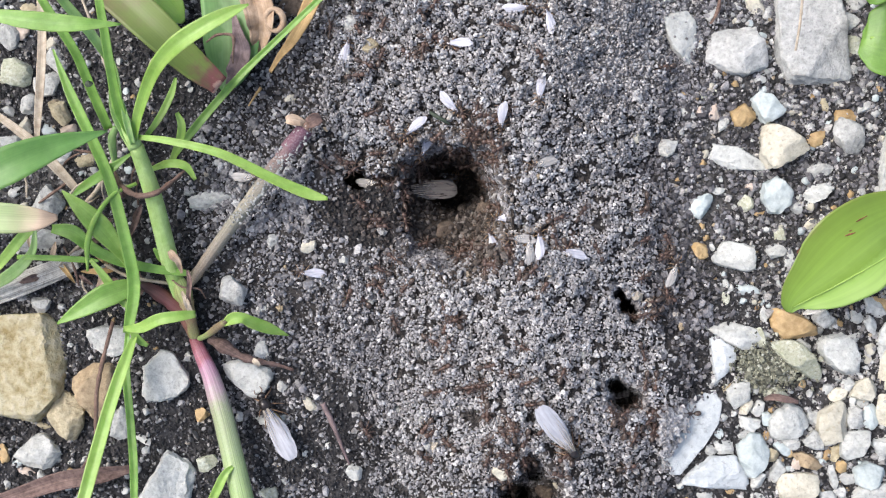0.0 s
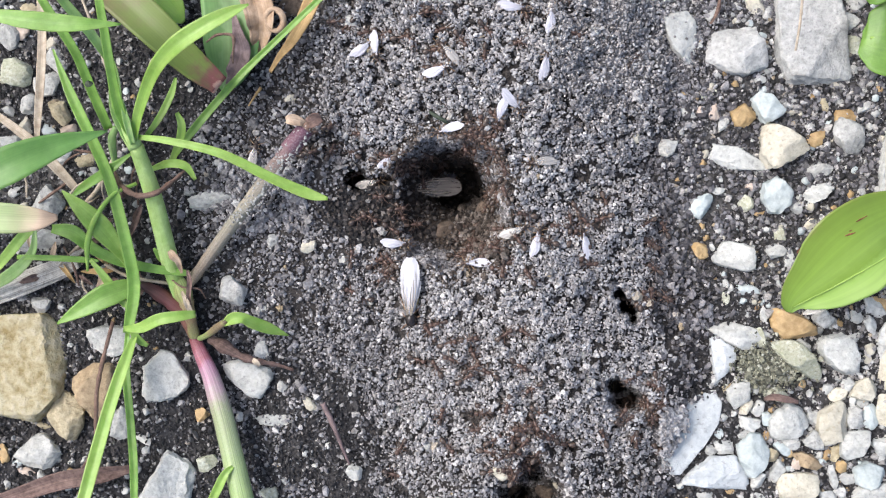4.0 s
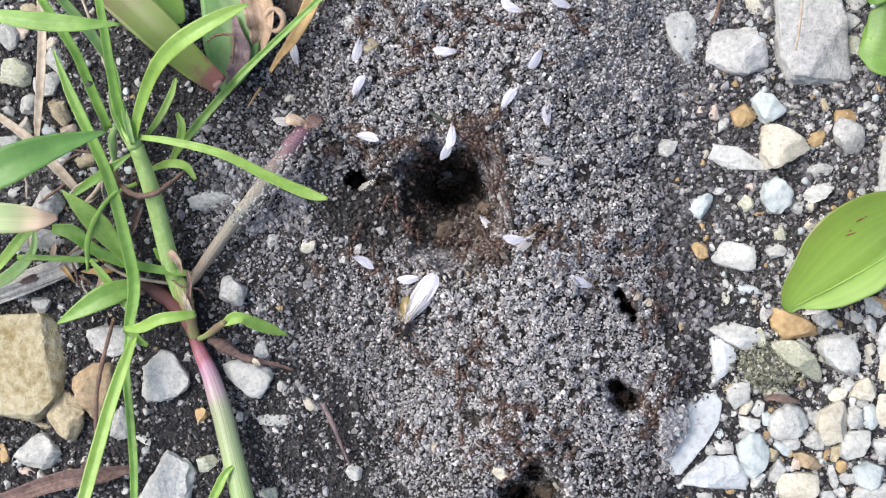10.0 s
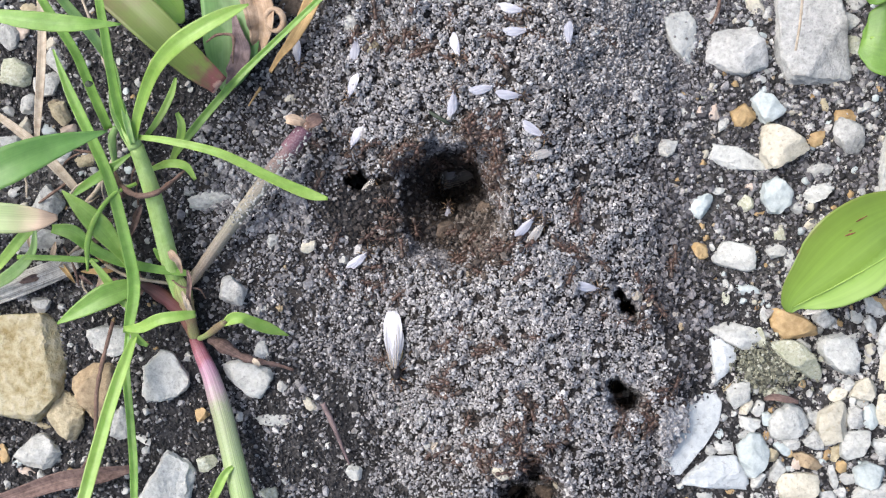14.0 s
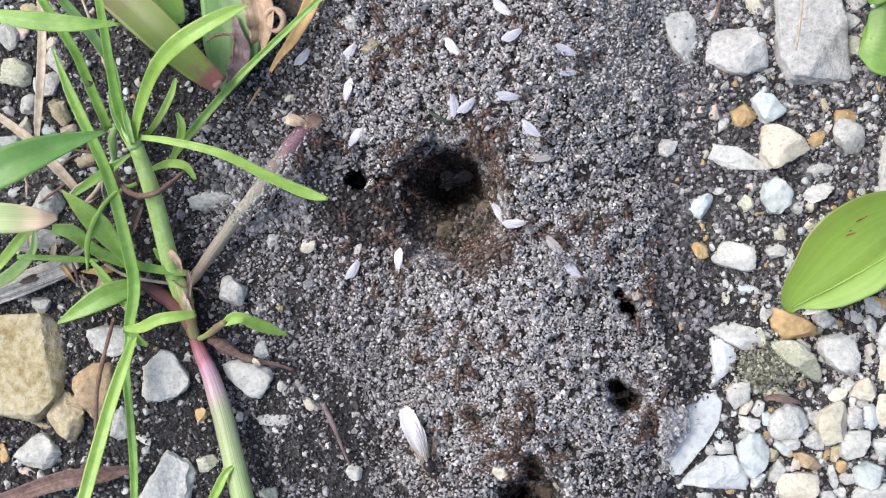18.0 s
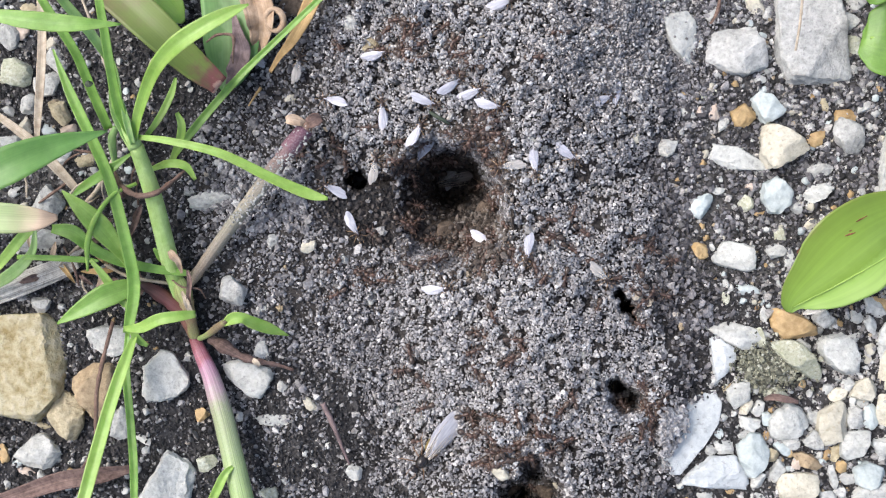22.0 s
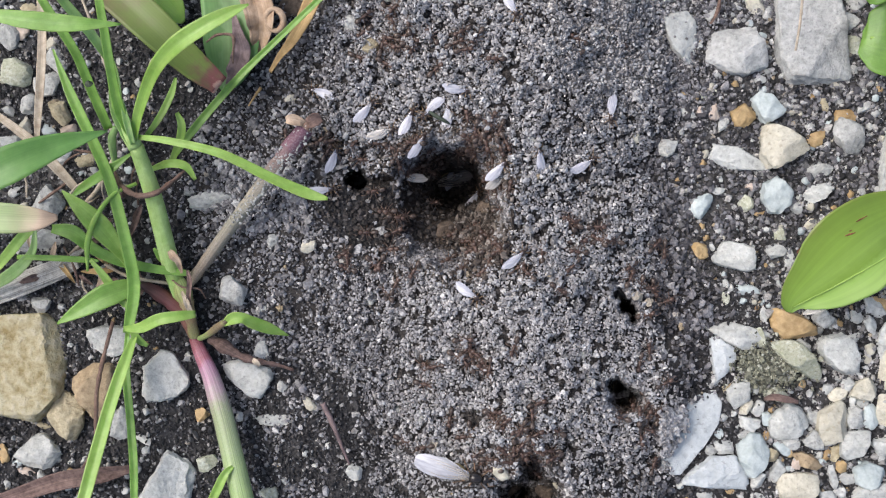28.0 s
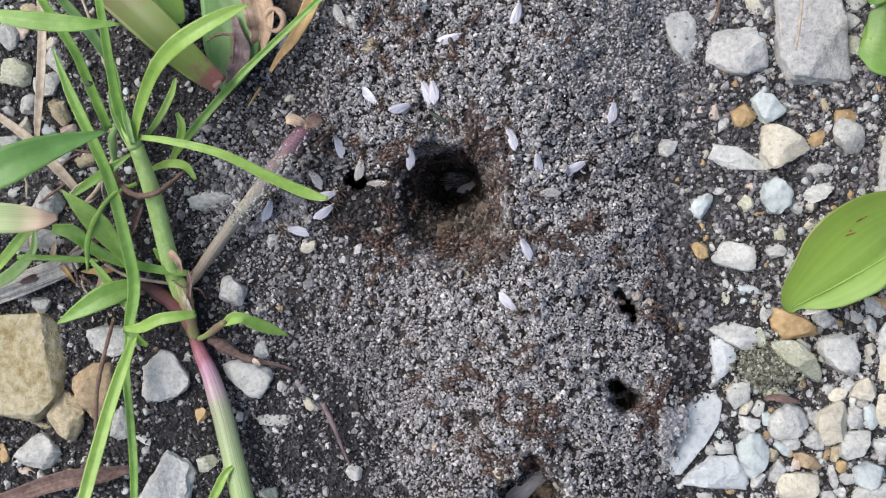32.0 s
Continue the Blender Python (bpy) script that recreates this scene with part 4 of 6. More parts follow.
    stone(1272, 768, 16, 18, 0, "blue")
    stone(1258, 796, 22, 20, 0, "grey")
    stone(1280, 738, 16, 16, 0, "grey")
    stone(1298, 732, 14, 12, 0, "grey")
    stone(1250, 878, 36, 18, -15, "white", 0.5)
    stone(1292, 868, 16, 14, 0, "ochre", 0.5)
    stone(1340, 880, 34, 18, 0, "white", 0.5)
    stone(1312, 878, 20, 14, 0, "grey", 0.5)
    stone(1100, 6, 60, 44, 0, "white", 0.4, sink=0.2)
    stone(1140, 16, 24, 18, 0, "grey", 0.5, sink=0.1)
    # west side, from north to south
    stone(16, 58, 44, 64, 0, "grey", 0.6)
    stone(40, 55, 34, 34, 20, "pink", 0.6)
    stone(55, 18, 46, 30, 10, "tan", 0.6)
    stone(28, 128, 66, 60, 15, "moss", 0.7, [(40, 0.8), (160, 0.85)])
    stone(98, 105, 34, 56, 20, "grey", 0.6)
    stone(90, 78, 22, 24, 0, "cream", 0.6)
    stone(86, 150, 56, 44, 10, "grey", 0.6)
    stone(52, 186, 40, 38, 20, "grey", 0.7)
    stone(16, 196, 26, 18, -20, "grey", 0.6)
    stone(106, 196, 38, 58, 8, "tan", 0.7)
    stone(45, 225, 34, 40, -20, "cream", 0.7)
    stone(86, 232, 34, 24, -30, "blue", 0.6)
    stone(121, 232, 32, 30, 0, "pink", 0.7)
    stone(18, 256, 46, 40, -30, "grey", 0.7)
    stone(112, 280, 40, 22, 30, "grey", 0.6)
    stone(150, 285, 40, 24, 15, "tan", 0.5)
    stone(26, 340, 26, 20, 0, "grey", 0.6)
    stone(86, 358, 64, 74, 10, "grey", 0.7, [(130, 0.75), (40, 0.85)])
    stone(70, 428, 104, 44, 4, "grey", 0.5, sink=0.36)
    stone(73, 540, 50, 34, -25, "grey", 0.7)
    stone(26, 650, 172, 184, 0, "slab", 0.4, [(93, 0.97), (53, 1.14), (8, 1.04), (-5, 0.96), (-49, 1.01), (-99, 0.92), (-103, 0.92), (180, 1.0)], label="large tan sandstone block with a chipped rim", rough=0.03, flat=0.4)
    stone(165, 692, 74, 99, 0, "brown", 0.7, [(123, 0.93), (114, 0.91), (87, 1.0), (7, 1.0), (-18, 0.94), (-86, 1.01), (-130, 0.68), (-136, 0.69), (180, 1.0)])
    stone(118, 736, 65, 88, 0, "tan", 0.75, [(150, 0.87), (119, 0.91), (74, 0.94), (34, 1.01), (-7, 0.95), (-39, 0.98), (-78, 0.98), (-126, 0.8), (-141, 0.76)])
    stone(75, 752, 50, 14, -15, "tan", 0.5)
    stone(67, 799, 82, 62, 0, "white", 0.6, [(144, 0.69), (115, 0.83), (47, 0.87), (29, 0.86), (-6, 1.0), (-45, 1.14), (-99, 0.89), (-115, 0.86), (-150, 0.97)], rough=0.14)
    stone(6, 802, 26, 36, 0, "ochre", 0.6)
    stone(34, 820, 28, 16, 0, "blue", 0.6)
    stone(48, 835, 36, 18, -10, "pink", 0.6)
    stone(72, 842, 14, 24, 0, "white", 0.6)
    stone(12, 858, 16, 18, 0, "grey", 0.6)
    stone(214, 748, 37, 59, 0, "grey", 0.7, [(164, 0.76), (122, 0.83), (76, 0.97), (2, 0.97), (-80, 0.99), (-103, 0.97)])
    stone(180, 735, 16, 18, 0, "grey", 0.6)
    stone(255, 778, 32, 14, -30, "white", 0.5)
    stone(258, 797, 18, 20, 0, "grey", 0.6)
    stone(126, 818, 14, 12, 0, "white", 0.6)
    stone(294, 666, 81, 89, 0, "white", 0.55, [(133, 0.87), (81, 0.95), (39, 0.75), (-12, 0.98), (-61, 0.86), (-83, 0.9), (-155, 1.13), (172, 0.92)], flat=0.55, rough=0.14)
    stone(200, 604, 91, 55, 0, "grey", 0.5, [(114, 1.05), (81, 0.94), (9, 0.98), (-26, 0.91), (-72, 0.91), (-130, 0.84), (-172, 0.89)], sink=0.36)
    stone(334, 632, 18, 20, 0, "grey", 0.6)
    stone(276, 618, 12, 12, 0, "ochre", 0.6)
    stone(296, 854, 101, 113, 0, "white", 0.5, [(149, 0.57), (146, 0.57), (75, 0.96), (50, 0.96), (-8, 0.93), (-19, 0.91), (-84, 0.89), (-167, 1.1)], flat=0.55, rough=0.14)
    stone(364, 818, 44, 36, 10, "moss", 0.6)
    stone(478, 872, 40, 34, 0, "moss", 0.5)
    stone(438, 673, 87, 70, 0, "white", 0.6, [(106, 1.05), (71, 0.84), (19, 0.99), (-24, 0.86), (-110, 0.76), (-141, 0.49), (-156, 0.59)], flat=0.55, rough=0.14)
    stone(464, 618, 28, 36, 0, "grey", 0.7, [(153, 0.79), (99, 0.94), (22, 0.64), (-77, 0.99), (-114, 0.88), (-168, 1.02)])
    stone(424, 738, 16, 18, 0, "grey", 0.6)
    stone(356, 735, 24, 28, 10, "ochre", 0.6)
    stone(368, 730, 10, 16, 0, "ochre", 0.6)
    stone(486, 745, 72, 22, 0, "white", 0.5, [(118, 1.03), (86, 0.98), (3, 1.0), (-31, 0.85), (-108, 0.83), (-168, 0.84)])
    stone(502, 685, 24, 22, 0, "grey", 0.6)
    stone(548, 716, 36, 20, -35, "cream", 0.7, sink=0.05)
    stone(628, 838, 34, 32, 0, "white", 0.7)
    stone(580, 790, 12, 14, 0, "white", 0.6)
    stone(540, 803, 12, 14, 0, "white", 0.6)
    stone(557, 824, 12, 10, 0, "white", 0.6)
    stone(505, 852, 16, 14, 0, "grey", 0.6)
    stone(410, 514, 56, 62, 15, "pale", 0.6, [(40, 0.8), (-120, 0.8)])
    stone(376, 353, 88, 42, 8, "white", 0.45, sink=0.34)
    stone(335, 338, 24, 18, 0, "grey", 0.6)
    stone(390, 290, 32, 16, -10, "white", 0.5)
    stone(355, 250, 20, 22, 20, "grey", 0.6)
    stone(545, 437, 32, 24, 15, "cream", 0.7, sink=0.1)
    stone(480, 427, 22, 30, -30, "grey", 0.5, sink=0.1)
    stone(463, 549, 22, 18, 0, "white", 0.6, sink=0.2)
    stone(608, 462, 20, 18, 0, "grey", 0.6, sink=0.1)
    stone(655, 527, 22, 28, 0, "grey", 0.6, sink=0.1)
    stone(512, 176, 24, 18, 10, "cream", 0.6, sink=0.1)
    stone(518, 8, 60, 44, 10, "clod", 0.5, label="dark brown damp clod behind the grass blade")
    stone(322, 24, 26, 24, 20, "white", 0.7)
    stone(338, 160, 12, 14, 0, "white", 0.6)
    stone(245, 148, 14, 20, 0, "grey", 0.6)
    stone(988, 856, 22, 18, 20, "cream", 0.6, sink=0.2)
    # clods on the floor of the open hollow
    stone(906, 862, 40, 34, 30, "clod", 0.6, sink=0.2, label="brown clod of earth in the open hollow", rough=0.2)
    stone(962, 868, 34, 26, -20, "clod", 0.6, sink=0.2, label="brown clod of earth in the open hollow", rough=0.2)
    stone(936, 880, 30, 24, 10, "clod", 0.6, sink=0.2, label="brown clod of earth in the open hollow", rough=0.2)
    # lying on the mound
    stone(1050, 56, 24, 22, 10, "white", 0.9, [(45, 0.8), (135, 0.8), (225, 0.8)], sink=0.0, label="small bright white angular pebble lying on the sand")
    stone(1124, 248, 18, 24, 0, "cream", 0.8, sink=0.0)
    stone(620, 42, 26, 34, -5, "grey", 0.8, sink=0.1)
    stone(655, 78, 36, 34, 0, "tan", 0.5, sink=0.2)
    stone(937, 247, 22, 20, 0, "white", 0.7, sink=0.0)
    stone(886, 837, 34, 28, 0, "cream", 0.6, sink=0.1)
    stone(910, 580, 18, 14, 0, "white", 0.7, sink=0.0)
    stone(930, 678, 22, 16, 20, "white", 0.7, sink=0.0)
    stone(757, 790, 16, 18, 0, "grey", 0.7, sink=0.0)
    stone(703, 728, 12, 18, 0, "white", 0.7, sink=0.0)
    stone(1040, 672, 12, 14, 0, "white", 0.7, sink=0.0)
    stone(1030, 628, 14, 14, 0, "grey", 0.7, sink=0.0)
    stone(744, 740, 26, 30, 0, "grey", 0.6, sink=0.2)
    stone(1188, 785, 24, 16, 0, "cream", 0.6, sink=0.1)
    stone(836, 428, 64, 58, 20, "clod", 0.5, sink=0.42, rough=0.2)
    stone(858, 385, 34, 60, 0, "clod", 0.5, sink=0.42, rough=0.2)
    stone(790, 405, 44, 40, 0, "clod", 0.5, sink=0.3)


def chips():
    """Small limestone chips in the gaps between the pebbles."""
    rng = np.random.default_rng(21)
    shapes = []
    for tone in ("white", "grey", "grey", "cream", "pale", "ochre", "blue"):
        for k in range(3):
            d, f = BALL[2]
            p = d * (angular(d, rng, 8, 0.58, 60.0) * rng.uniform(0.9, 1.06, len(d)))[:, None] * rng.uniform(0.75, 1.1, 3) * 0.5e-3
            me = mesh_of("chip", p, f, STONES[tone][0], True)
            me.set_sharp_from_angle(angle=radians(42))
            shapes.append((me, tone))
    made = 0
    words = {"white": "white", "grey": "grey", "cream": "cream", "pale": "pale grey", "ochre": "ochre", "blue": "bluish"}
    while made < 330:
        east = rng.random() < 0.8
        u, v = (rng.uniform(1170, 1590) if east else rng.uniform(-20, 280)), rng.uniform(-20, 900)
        size = rng.uniform(8, 17)
        if inside(u, v, MOUND) > -10 or any(math.hypot(u - x, v - y) < 0.85 * r + 0.3 * size for x, y, r in SPOTS):
            continue
        SPOTS.append((u, v, size * 0.6))
        me, tone = shapes[rng.integers(0, len(shapes))]
        ob = new("gravel_chip", me)
        h = float(rise(u, v)) + size * 0.018
        ob.matrix_world = Matrix.Translation(at(u, v, h)) @ pose(0, 0, 0, *rng.uniform(0, 360, 3)) @ Matrix.Scale(size * 0.1, 4)
        tagged(ob, "small " + words[tone] + " limestone chip between larger pebbles", "gravel", "gravel chips")
        made += 1


stones()
chips()
heap_up()


# ---- plants and litter ----
def part(name, me, parent, label=""):
    """Links a mesh as one part under a thing or under a part."""
    ob = new(name, me)
    ob.parent = parent
    return tagged(ob, label)


def thing(name, place, label, category, group=""):
    ob = new(name)
    ob.location = place
    bpy.context.view_layer.update()
    return tagged(ob, label, category, group)


def smooth_path(rows, steps):
    """Rows of numbers glided through (Catmull-Rom), steps per stretch."""
    r = np.asarray(rows, float)
    r = np.vstack((2 * r[0] - r[1], r, 2 * r[-1] - r[-2]))
    out = []
    for i in range(1, len(r) - 2):
        for s in np.arange(steps) / steps:
            out.append(0.5 * (2 * r[i] + (r[i + 1] - r[i - 1]) * s + (2 * r[i - 1] - 5 * r[i] + 4 * r[i + 1] - r[i + 2]) * s * s
                              + (3 * r[i] - r[i - 1] - 3 * r[i + 1] + r[i + 2]) * s ** 3))
    out.append(r[-2])
    return np.array(out)


def lay(me, uv):
    """Surface coordinates: across and along."""
    corner = np.zeros(len(me.loops), np.int32)
    me.loops.foreach_get("vertex_index", corner)
    me.uv_layers.new(name="along").data.foreach_set("uv", uv[corner].astype(np.float32).ravel())


def blade_mesh(rows, mat, origin, fold=0.25, thick=0.18, across=8, wave=0.0, lop=0.0, veins=0.0):
    """A leaf blade along rows of (u, v, h, width): folded along its midline, thick in mm, lop moves the midline, veins ripple it."""
    p = smooth_path(rows, 7)
    n = len(p)
    mid = np.array([at(*q[:3])[:] for q in p])
    run = np.gradient(mid, axis=0)
    run /= np.linalg.norm(run, axis=1)[:, None]
    side = np.cross(run, np.array((0, 0, 1.0)))
    side /= np.maximum(np.linalg.norm(side, axis=1), 1e-6)[:, None]
    up = np.cross(side, run)
    w = np.maximum(p[:, 3], 0.6) * 0.5e-4
    s = np.linspace(-1, 1, across + 1)
    lift = (np.abs(s - lop) ** 1.3) * fold + veins * np.cos(s * 26) * (1 - np.abs(s))
    k = np.arange(n)
    ripple = wave * np.sin(k * 0.9)[:, None] * s[None] ** 2
    top = mid[:, None] + side[:, None] * (w[:, None] * s[None])[:, :, None] + up[:, None] * (w[:, None] * (lift[None] + ripple))[:, :, None]
    body = np.maximum(1 - np.abs(s) ** 2.5, 0.08)
    low = top - up[:, None] * (thick * 1e-3 * body)[None, :, None]
    ring = np.concatenate((top, low[:, ::-1]), 1)
    m = ring.shape[1]
    i = (np.arange(n - 1)[:, None] * m + np.arange(m)).ravel()
    j = (np.arange(n - 1)[:, None] * m + (np.arange(m) + 1) % m).ravel()
    quads = np.stack((i, j, j + m, i + m), -1)
    caps = []
    for base in (0, (n - 1) * m):
        for c in range(across):
            q = [base + c, base + m - 1 - c, base + m - 2 - c, base + c + 1]
            caps.append(q if base == 0 else q[::-1])
    me = mesh_of("blade", ring.reshape(-1, 3) - np.array(origin), np.vstack((quads, caps)), mat, True)
    across_at = np.concatenate((s, s[::-1])) * 0.5 + 0.5
    lay(me, np.stack(np.broadcast_arrays(across_at[None], (np.arange(n) / (n - 1))[:, None]), -1).reshape(-1, 2))
    return me


def stem_mesh(rows, mat, origin, sides=12, ribs=0.05, knots=0.0):
    """A round stalk along rows of (u, v, h, width), lightly ribbed."""
    p = smooth_path(rows, 6)
    mid = np.array([at(*q[:3])[:] for q in p])
    run = np.gradient(mid, axis=0)
    run /= np.linalg.norm(run, axis=1)[:, None]
    side = np.cross(run, np.array((0.05, 0.02, 1.0)))
    side /= np.linalg.norm(side, axis=1)[:, None]
    up = np.cross(side, run)
    a = np.arange(sides) * 2 * math.pi / sides
    r = (p[:, 3] * 0.5e-4)[:, None] * (1 + ribs * np.cos(a * 5))[None]
    if knots:
        r = r * (1 + knots * np.array([noise.noise(Vector(q * 900)) for q in mid])[:, None])
    ring = mid[:, None] + side[:, None] * (r * np.cos(a))[:, :, None] + up[:, None] * (r * np.sin(a))[:, :, None]
    n = len(p)
    i = (np.arange(n - 1)[:, None] * sides + np.arange(sides)).ravel()
    j = (np.arange(n - 1)[:, None] * sides + (np.arange(sides) + 1) % sides).ravel()
    quads = np.stack((i, i + sides, j + sides, j), -1)
    verts = np.vstack((ring.reshape(-1, 3), mid[0], mid[-1]))
    first, last = n * sides, n * sides + 1
    b = (n - 1) * sides
    me_faces = [tuple(q) for q in quads] + [(first, k, (k + 1) % sides) for k in range(sides)] + [(last, b + (k + 1) % sides, b + k) for k in range(sides)]
    me = bpy.data.meshes.new("stalk")
    me.from_pydata((verts - np.array(origin)).tolist(), [], me_faces)
    me.polygons.foreach_set("use_smooth", np.full(len(me_faces), True))
    me.materials.append(mat)
    round_ = np.stack(np.broadcast_arrays(np.abs(np.linspace(-1, 1, sides))[None] * 1.4, (np.arange(n) / (n - 1))[:, None]), -1).reshape(-1, 2)
    lay(me, np.vstack((round_, (0.5, 0), (0.5, 1))))
    return me


def grass():
    base = at(335, 575, float(rise(335, 575)))
    plant = thing("grass_plant", base, "bright green grass plant with spreading blades and reddish stems", "grass")

    def blade(mat, *rows, name="blade", label="", **kw):
        return part(name, blade_mesh(rows, mat, base, **kw), plant, label)

    def stalk(mat, *rows, name="stem", label="", **kw):
        return part(name, stem_mesh(rows, mat, base, **kw), plant, label)

    root = at(-190, 400, float(rise(-190, 400)))
    west = thing("grass_plant", root, "grass plant rooted among pebbles, its broad blades reaching over them", "grass")

    def reach(mat, *rows, **kw):
        label = kw.pop("label", "")
        return part("blade", blade_mesh(rows, mat, root, **kw), west, label)

    stalk(STEM, (338, 572, 0.5, 22), (318, 520, 3, 26), (300, 462, 6, 30), (270, 345, 10, 29), (240, 258, 14, 24), name="main_stem", label="thick pale green stem")
    stalk(STEM, (240, 262, 14, 24), (222, 225, 15, 26), (205, 185, 16, 14), name="sheath", label="pale leaf sheath")
    blade(LIME, (236, 250, 15, 12), (247, 195, 18, 18), (274, 125, 24, 23), (310, 82, 28, 28), (362, 46, 30, 26), (408, 22, 30, 18), (440, 8, 30, 3), fold=0.35)
    blade(LIME, (245, 243, 15, 8), (300, 250, 17, 12), (390, 272, 18, 15), (480, 315, 17, 17), (545, 343, 16, 18), (580, 352, 16, 6), fold=0.3)
    blade(GREEN, (236, 250, 15, 10), (212, 195, 18, 18), (196, 120, 22, 16), (186, 60, 24, 15), (172, -20, 26, 13), fold=0.4)
    blade(GREEN, (193, 228, 10, 16), (165, 165, 13, 17), (135, 95, 16, 16), (100, 40, 18, 15), (62, -20, 20, 13), fold=0.4)
    blade(PALE, (212, 190, 17, 12), (200, 120, 20, 14), (165, 65, 24, 16), (115, 5, 28, 15), (95, -20, 30, 12), fold=0.4)
    reach(GREEN, (-190, 360, 0.5, 6), (-150, 180, 18, 16), (-90, 60, 30, 20), (-20, 30, 34, 18), (40, 35, 35, 26), (90, 40, 35, 28), (140, 43, 35, 22), (214, 43, 34, 3), fold=0.2)
    reach(DEEP, (-190, 405, 0.5, 8), (-130, 366, 16, 30), (-60, 330, 25, 50), (10, 296, 27, 60), (90, 262, 25, 42), (190, 232, 22, 3), fold=0.25)
    blade(GREEN, (94, 88, 14, 3), (125, 165, 14, 17), (165, 250, 13, 19), (195, 320, 12, 20), (222, 420, 11, 21), (238, 500, 9, 22), (232, 560, 8, 20), (224, 590, 7, 12), fold=0.45)
    blade(LIME, (240, 592, 7, 8), (222, 640, 9, 20), (198, 710, 11, 22), (172, 800, 13, 23), (146, 895, 15, 22), fold=0.4)
    blade(GREEN, (226, 590, 6, 8), (224, 660, 7, 14), (231, 740, 8, 14), (237, 820, 9, 15), (238, 895, 9, 12), fold=0.4)
    blade(GREEN, (232, 272, 13, 4), (195, 300, 12, 16), (150, 330, 10, 15), (125, 350, 9, 3), fold=0.3)
    blade(LIME, (110, 338, 12, 3), (145, 370, 13, 28), (178, 402, 12, 38), (207, 438, 10, 24), (228, 470, 8, 10), (245, 500, 7, 8), fold=0.28)
    blade(GREEN, (92, 405, 9, 14), (130, 412, 10, 26), (165, 440, 9, 20), (215, 463, 8, 18), (280, 477, 7, 15), (335, 484, 6, 10), fold=0.35)
    blade(GREEN, (30, 455, 8, 8), (90, 457, 9, 10), (150, 460, 8, 10), (175, 462, 8, 4), fold=0.4)
    blade(LIME, (160, 460, 8, 6), (185, 490, 8, 14), (210, 525, 7, 16), (228, 548, 7, 5), fold=0.3)
    blade(GREEN, (101, 573, 7, 3), (140, 550, 8, 26), (185, 525, 8, 40), (225, 510, 7, 32), (248, 498, 6, 8), fold=0.25)
    blade(LIME, (220, 582, 10, 8), (250, 580, 12, 18), (280, 566, 14, 20), (315, 560, 14, 18), (346, 556, 13, 12), fold=0.3)
    blade(LIME, (232, 580, 8, 10), (244, 600, 7, 14), (262, 612, 6, 6), fold=0.3)
    stalk(NODE, (352, 600, 3, 9), (368, 592, 5, 11), (386, 578, 8, 13), (402, 568, 9.5, 9), name="shoot", label="short shoot stalk")
    blade(LIME, (396, 574, 9, 8), (412, 564, 10.5, 20), (430, 563, 10.6, 18), (446, 570, 9.6, 21), (476, 581, 7.5, 19), (511, 594, 5, 2), fold=0.45)
    blade(GREEN, (303, 285, 5, 8), (335, 240, 7, 14), (385, 180, 8, 14), (435, 125, 9, 13), (500, 62, 10, 11), (590, -25, 12, 11), fold=0.4)
    blade(LIME, (260, 240, 13, 8), (283, 208, 13, 12), (303, 168, 13, 12), (311, 138, 12, 5), fold=0.35)
    blade(LIME, (302, 292, 6, 10), (318, 250, 9, 14), (322, 222, 11, 14), (313, 200, 11, 7), fold=0.35)
    blade(LIME, (268, 300, 8, 8), (298, 290, 10, 14), (328, 294, 10, 14), (346, 318, 9, 6), fold=0.35)
    blade(LIME, (300, 470, 6, 10), (285, 455, 7, 14), (272, 440, 8, 4), fold=0.3)
    stalk(LIME, (242, 325, 11, 6), (200, 345, 12, 7), (170, 385, 13, 9), (155, 430, 12, 10), (155, 480, 10, 4), name="tendril", label="curled thin yellow-green blade")
    reach(TANTIP, (-190, 410, 0.5, 8), (-135, 392, 22, 28), (-60, 382, 33, 44), (0, 386, 35, 46), (45, 388, 35, 40), (75, 388, 35, 28), (102, 385, 34, 8), fold=0.2, label="green blade with a withered tan tip")
    reach(LIME, (-80, 540, 0.5, 6), (-40, 508, 8, 10), (-10, 480, 12, 13), (15, 450, 14, 18), (42, 418, 15, 18), (66, 396, 15, 10), fold=0.35)
    reach(PALE, (-70, 540, 0.5, 8), (-10, 505, 6, 18), (30, 478, 8, 22), (58, 445, 8, 14), (62, 400, 8, 6), fold=0.35)
    blade(PALE, (230, 254, 15, 10), (212, 215, 16.5, 17), (201, 188, 17.5, 13), (194, 160, 18, 3), name="bract", label="pale papery sheath tip", fold=0.5)
    blade(PALE, (236, 256, 15.5, 8), (226, 220, 17, 12), (220, 196, 18, 9), (217, 176, 18, 3), name="bract", label="pale papery sheath tip", fold=0.5)
    stalk(PALE, (205, 300, 9, 8), (198, 250, 10, 14), (205, 225, 11, 10), name="shoot")
    # the two prostrate stems and the joints
    stalk(WITHER, (326, 512, 3, 16), (360, 468, 5, 20), (400, 412, 6, 22), (450, 345, 8, 24), (490, 292, 9, 26), (522, 251, 10, 30), (541, 227, 10.5, 27), name="withered_stem", label="dusty withered stem, brown turning plum-red at its broken end", knots=0.2)
    blade(BEIGE, (542, 222, 11, 6), (534, 217, 12, 13), (522, 213, 12.4, 18), (512, 212, 12.4, 16), (506, 213, 12, 8), name="bract", label="dry papery bract at the stem's broken end", fold=0.4)
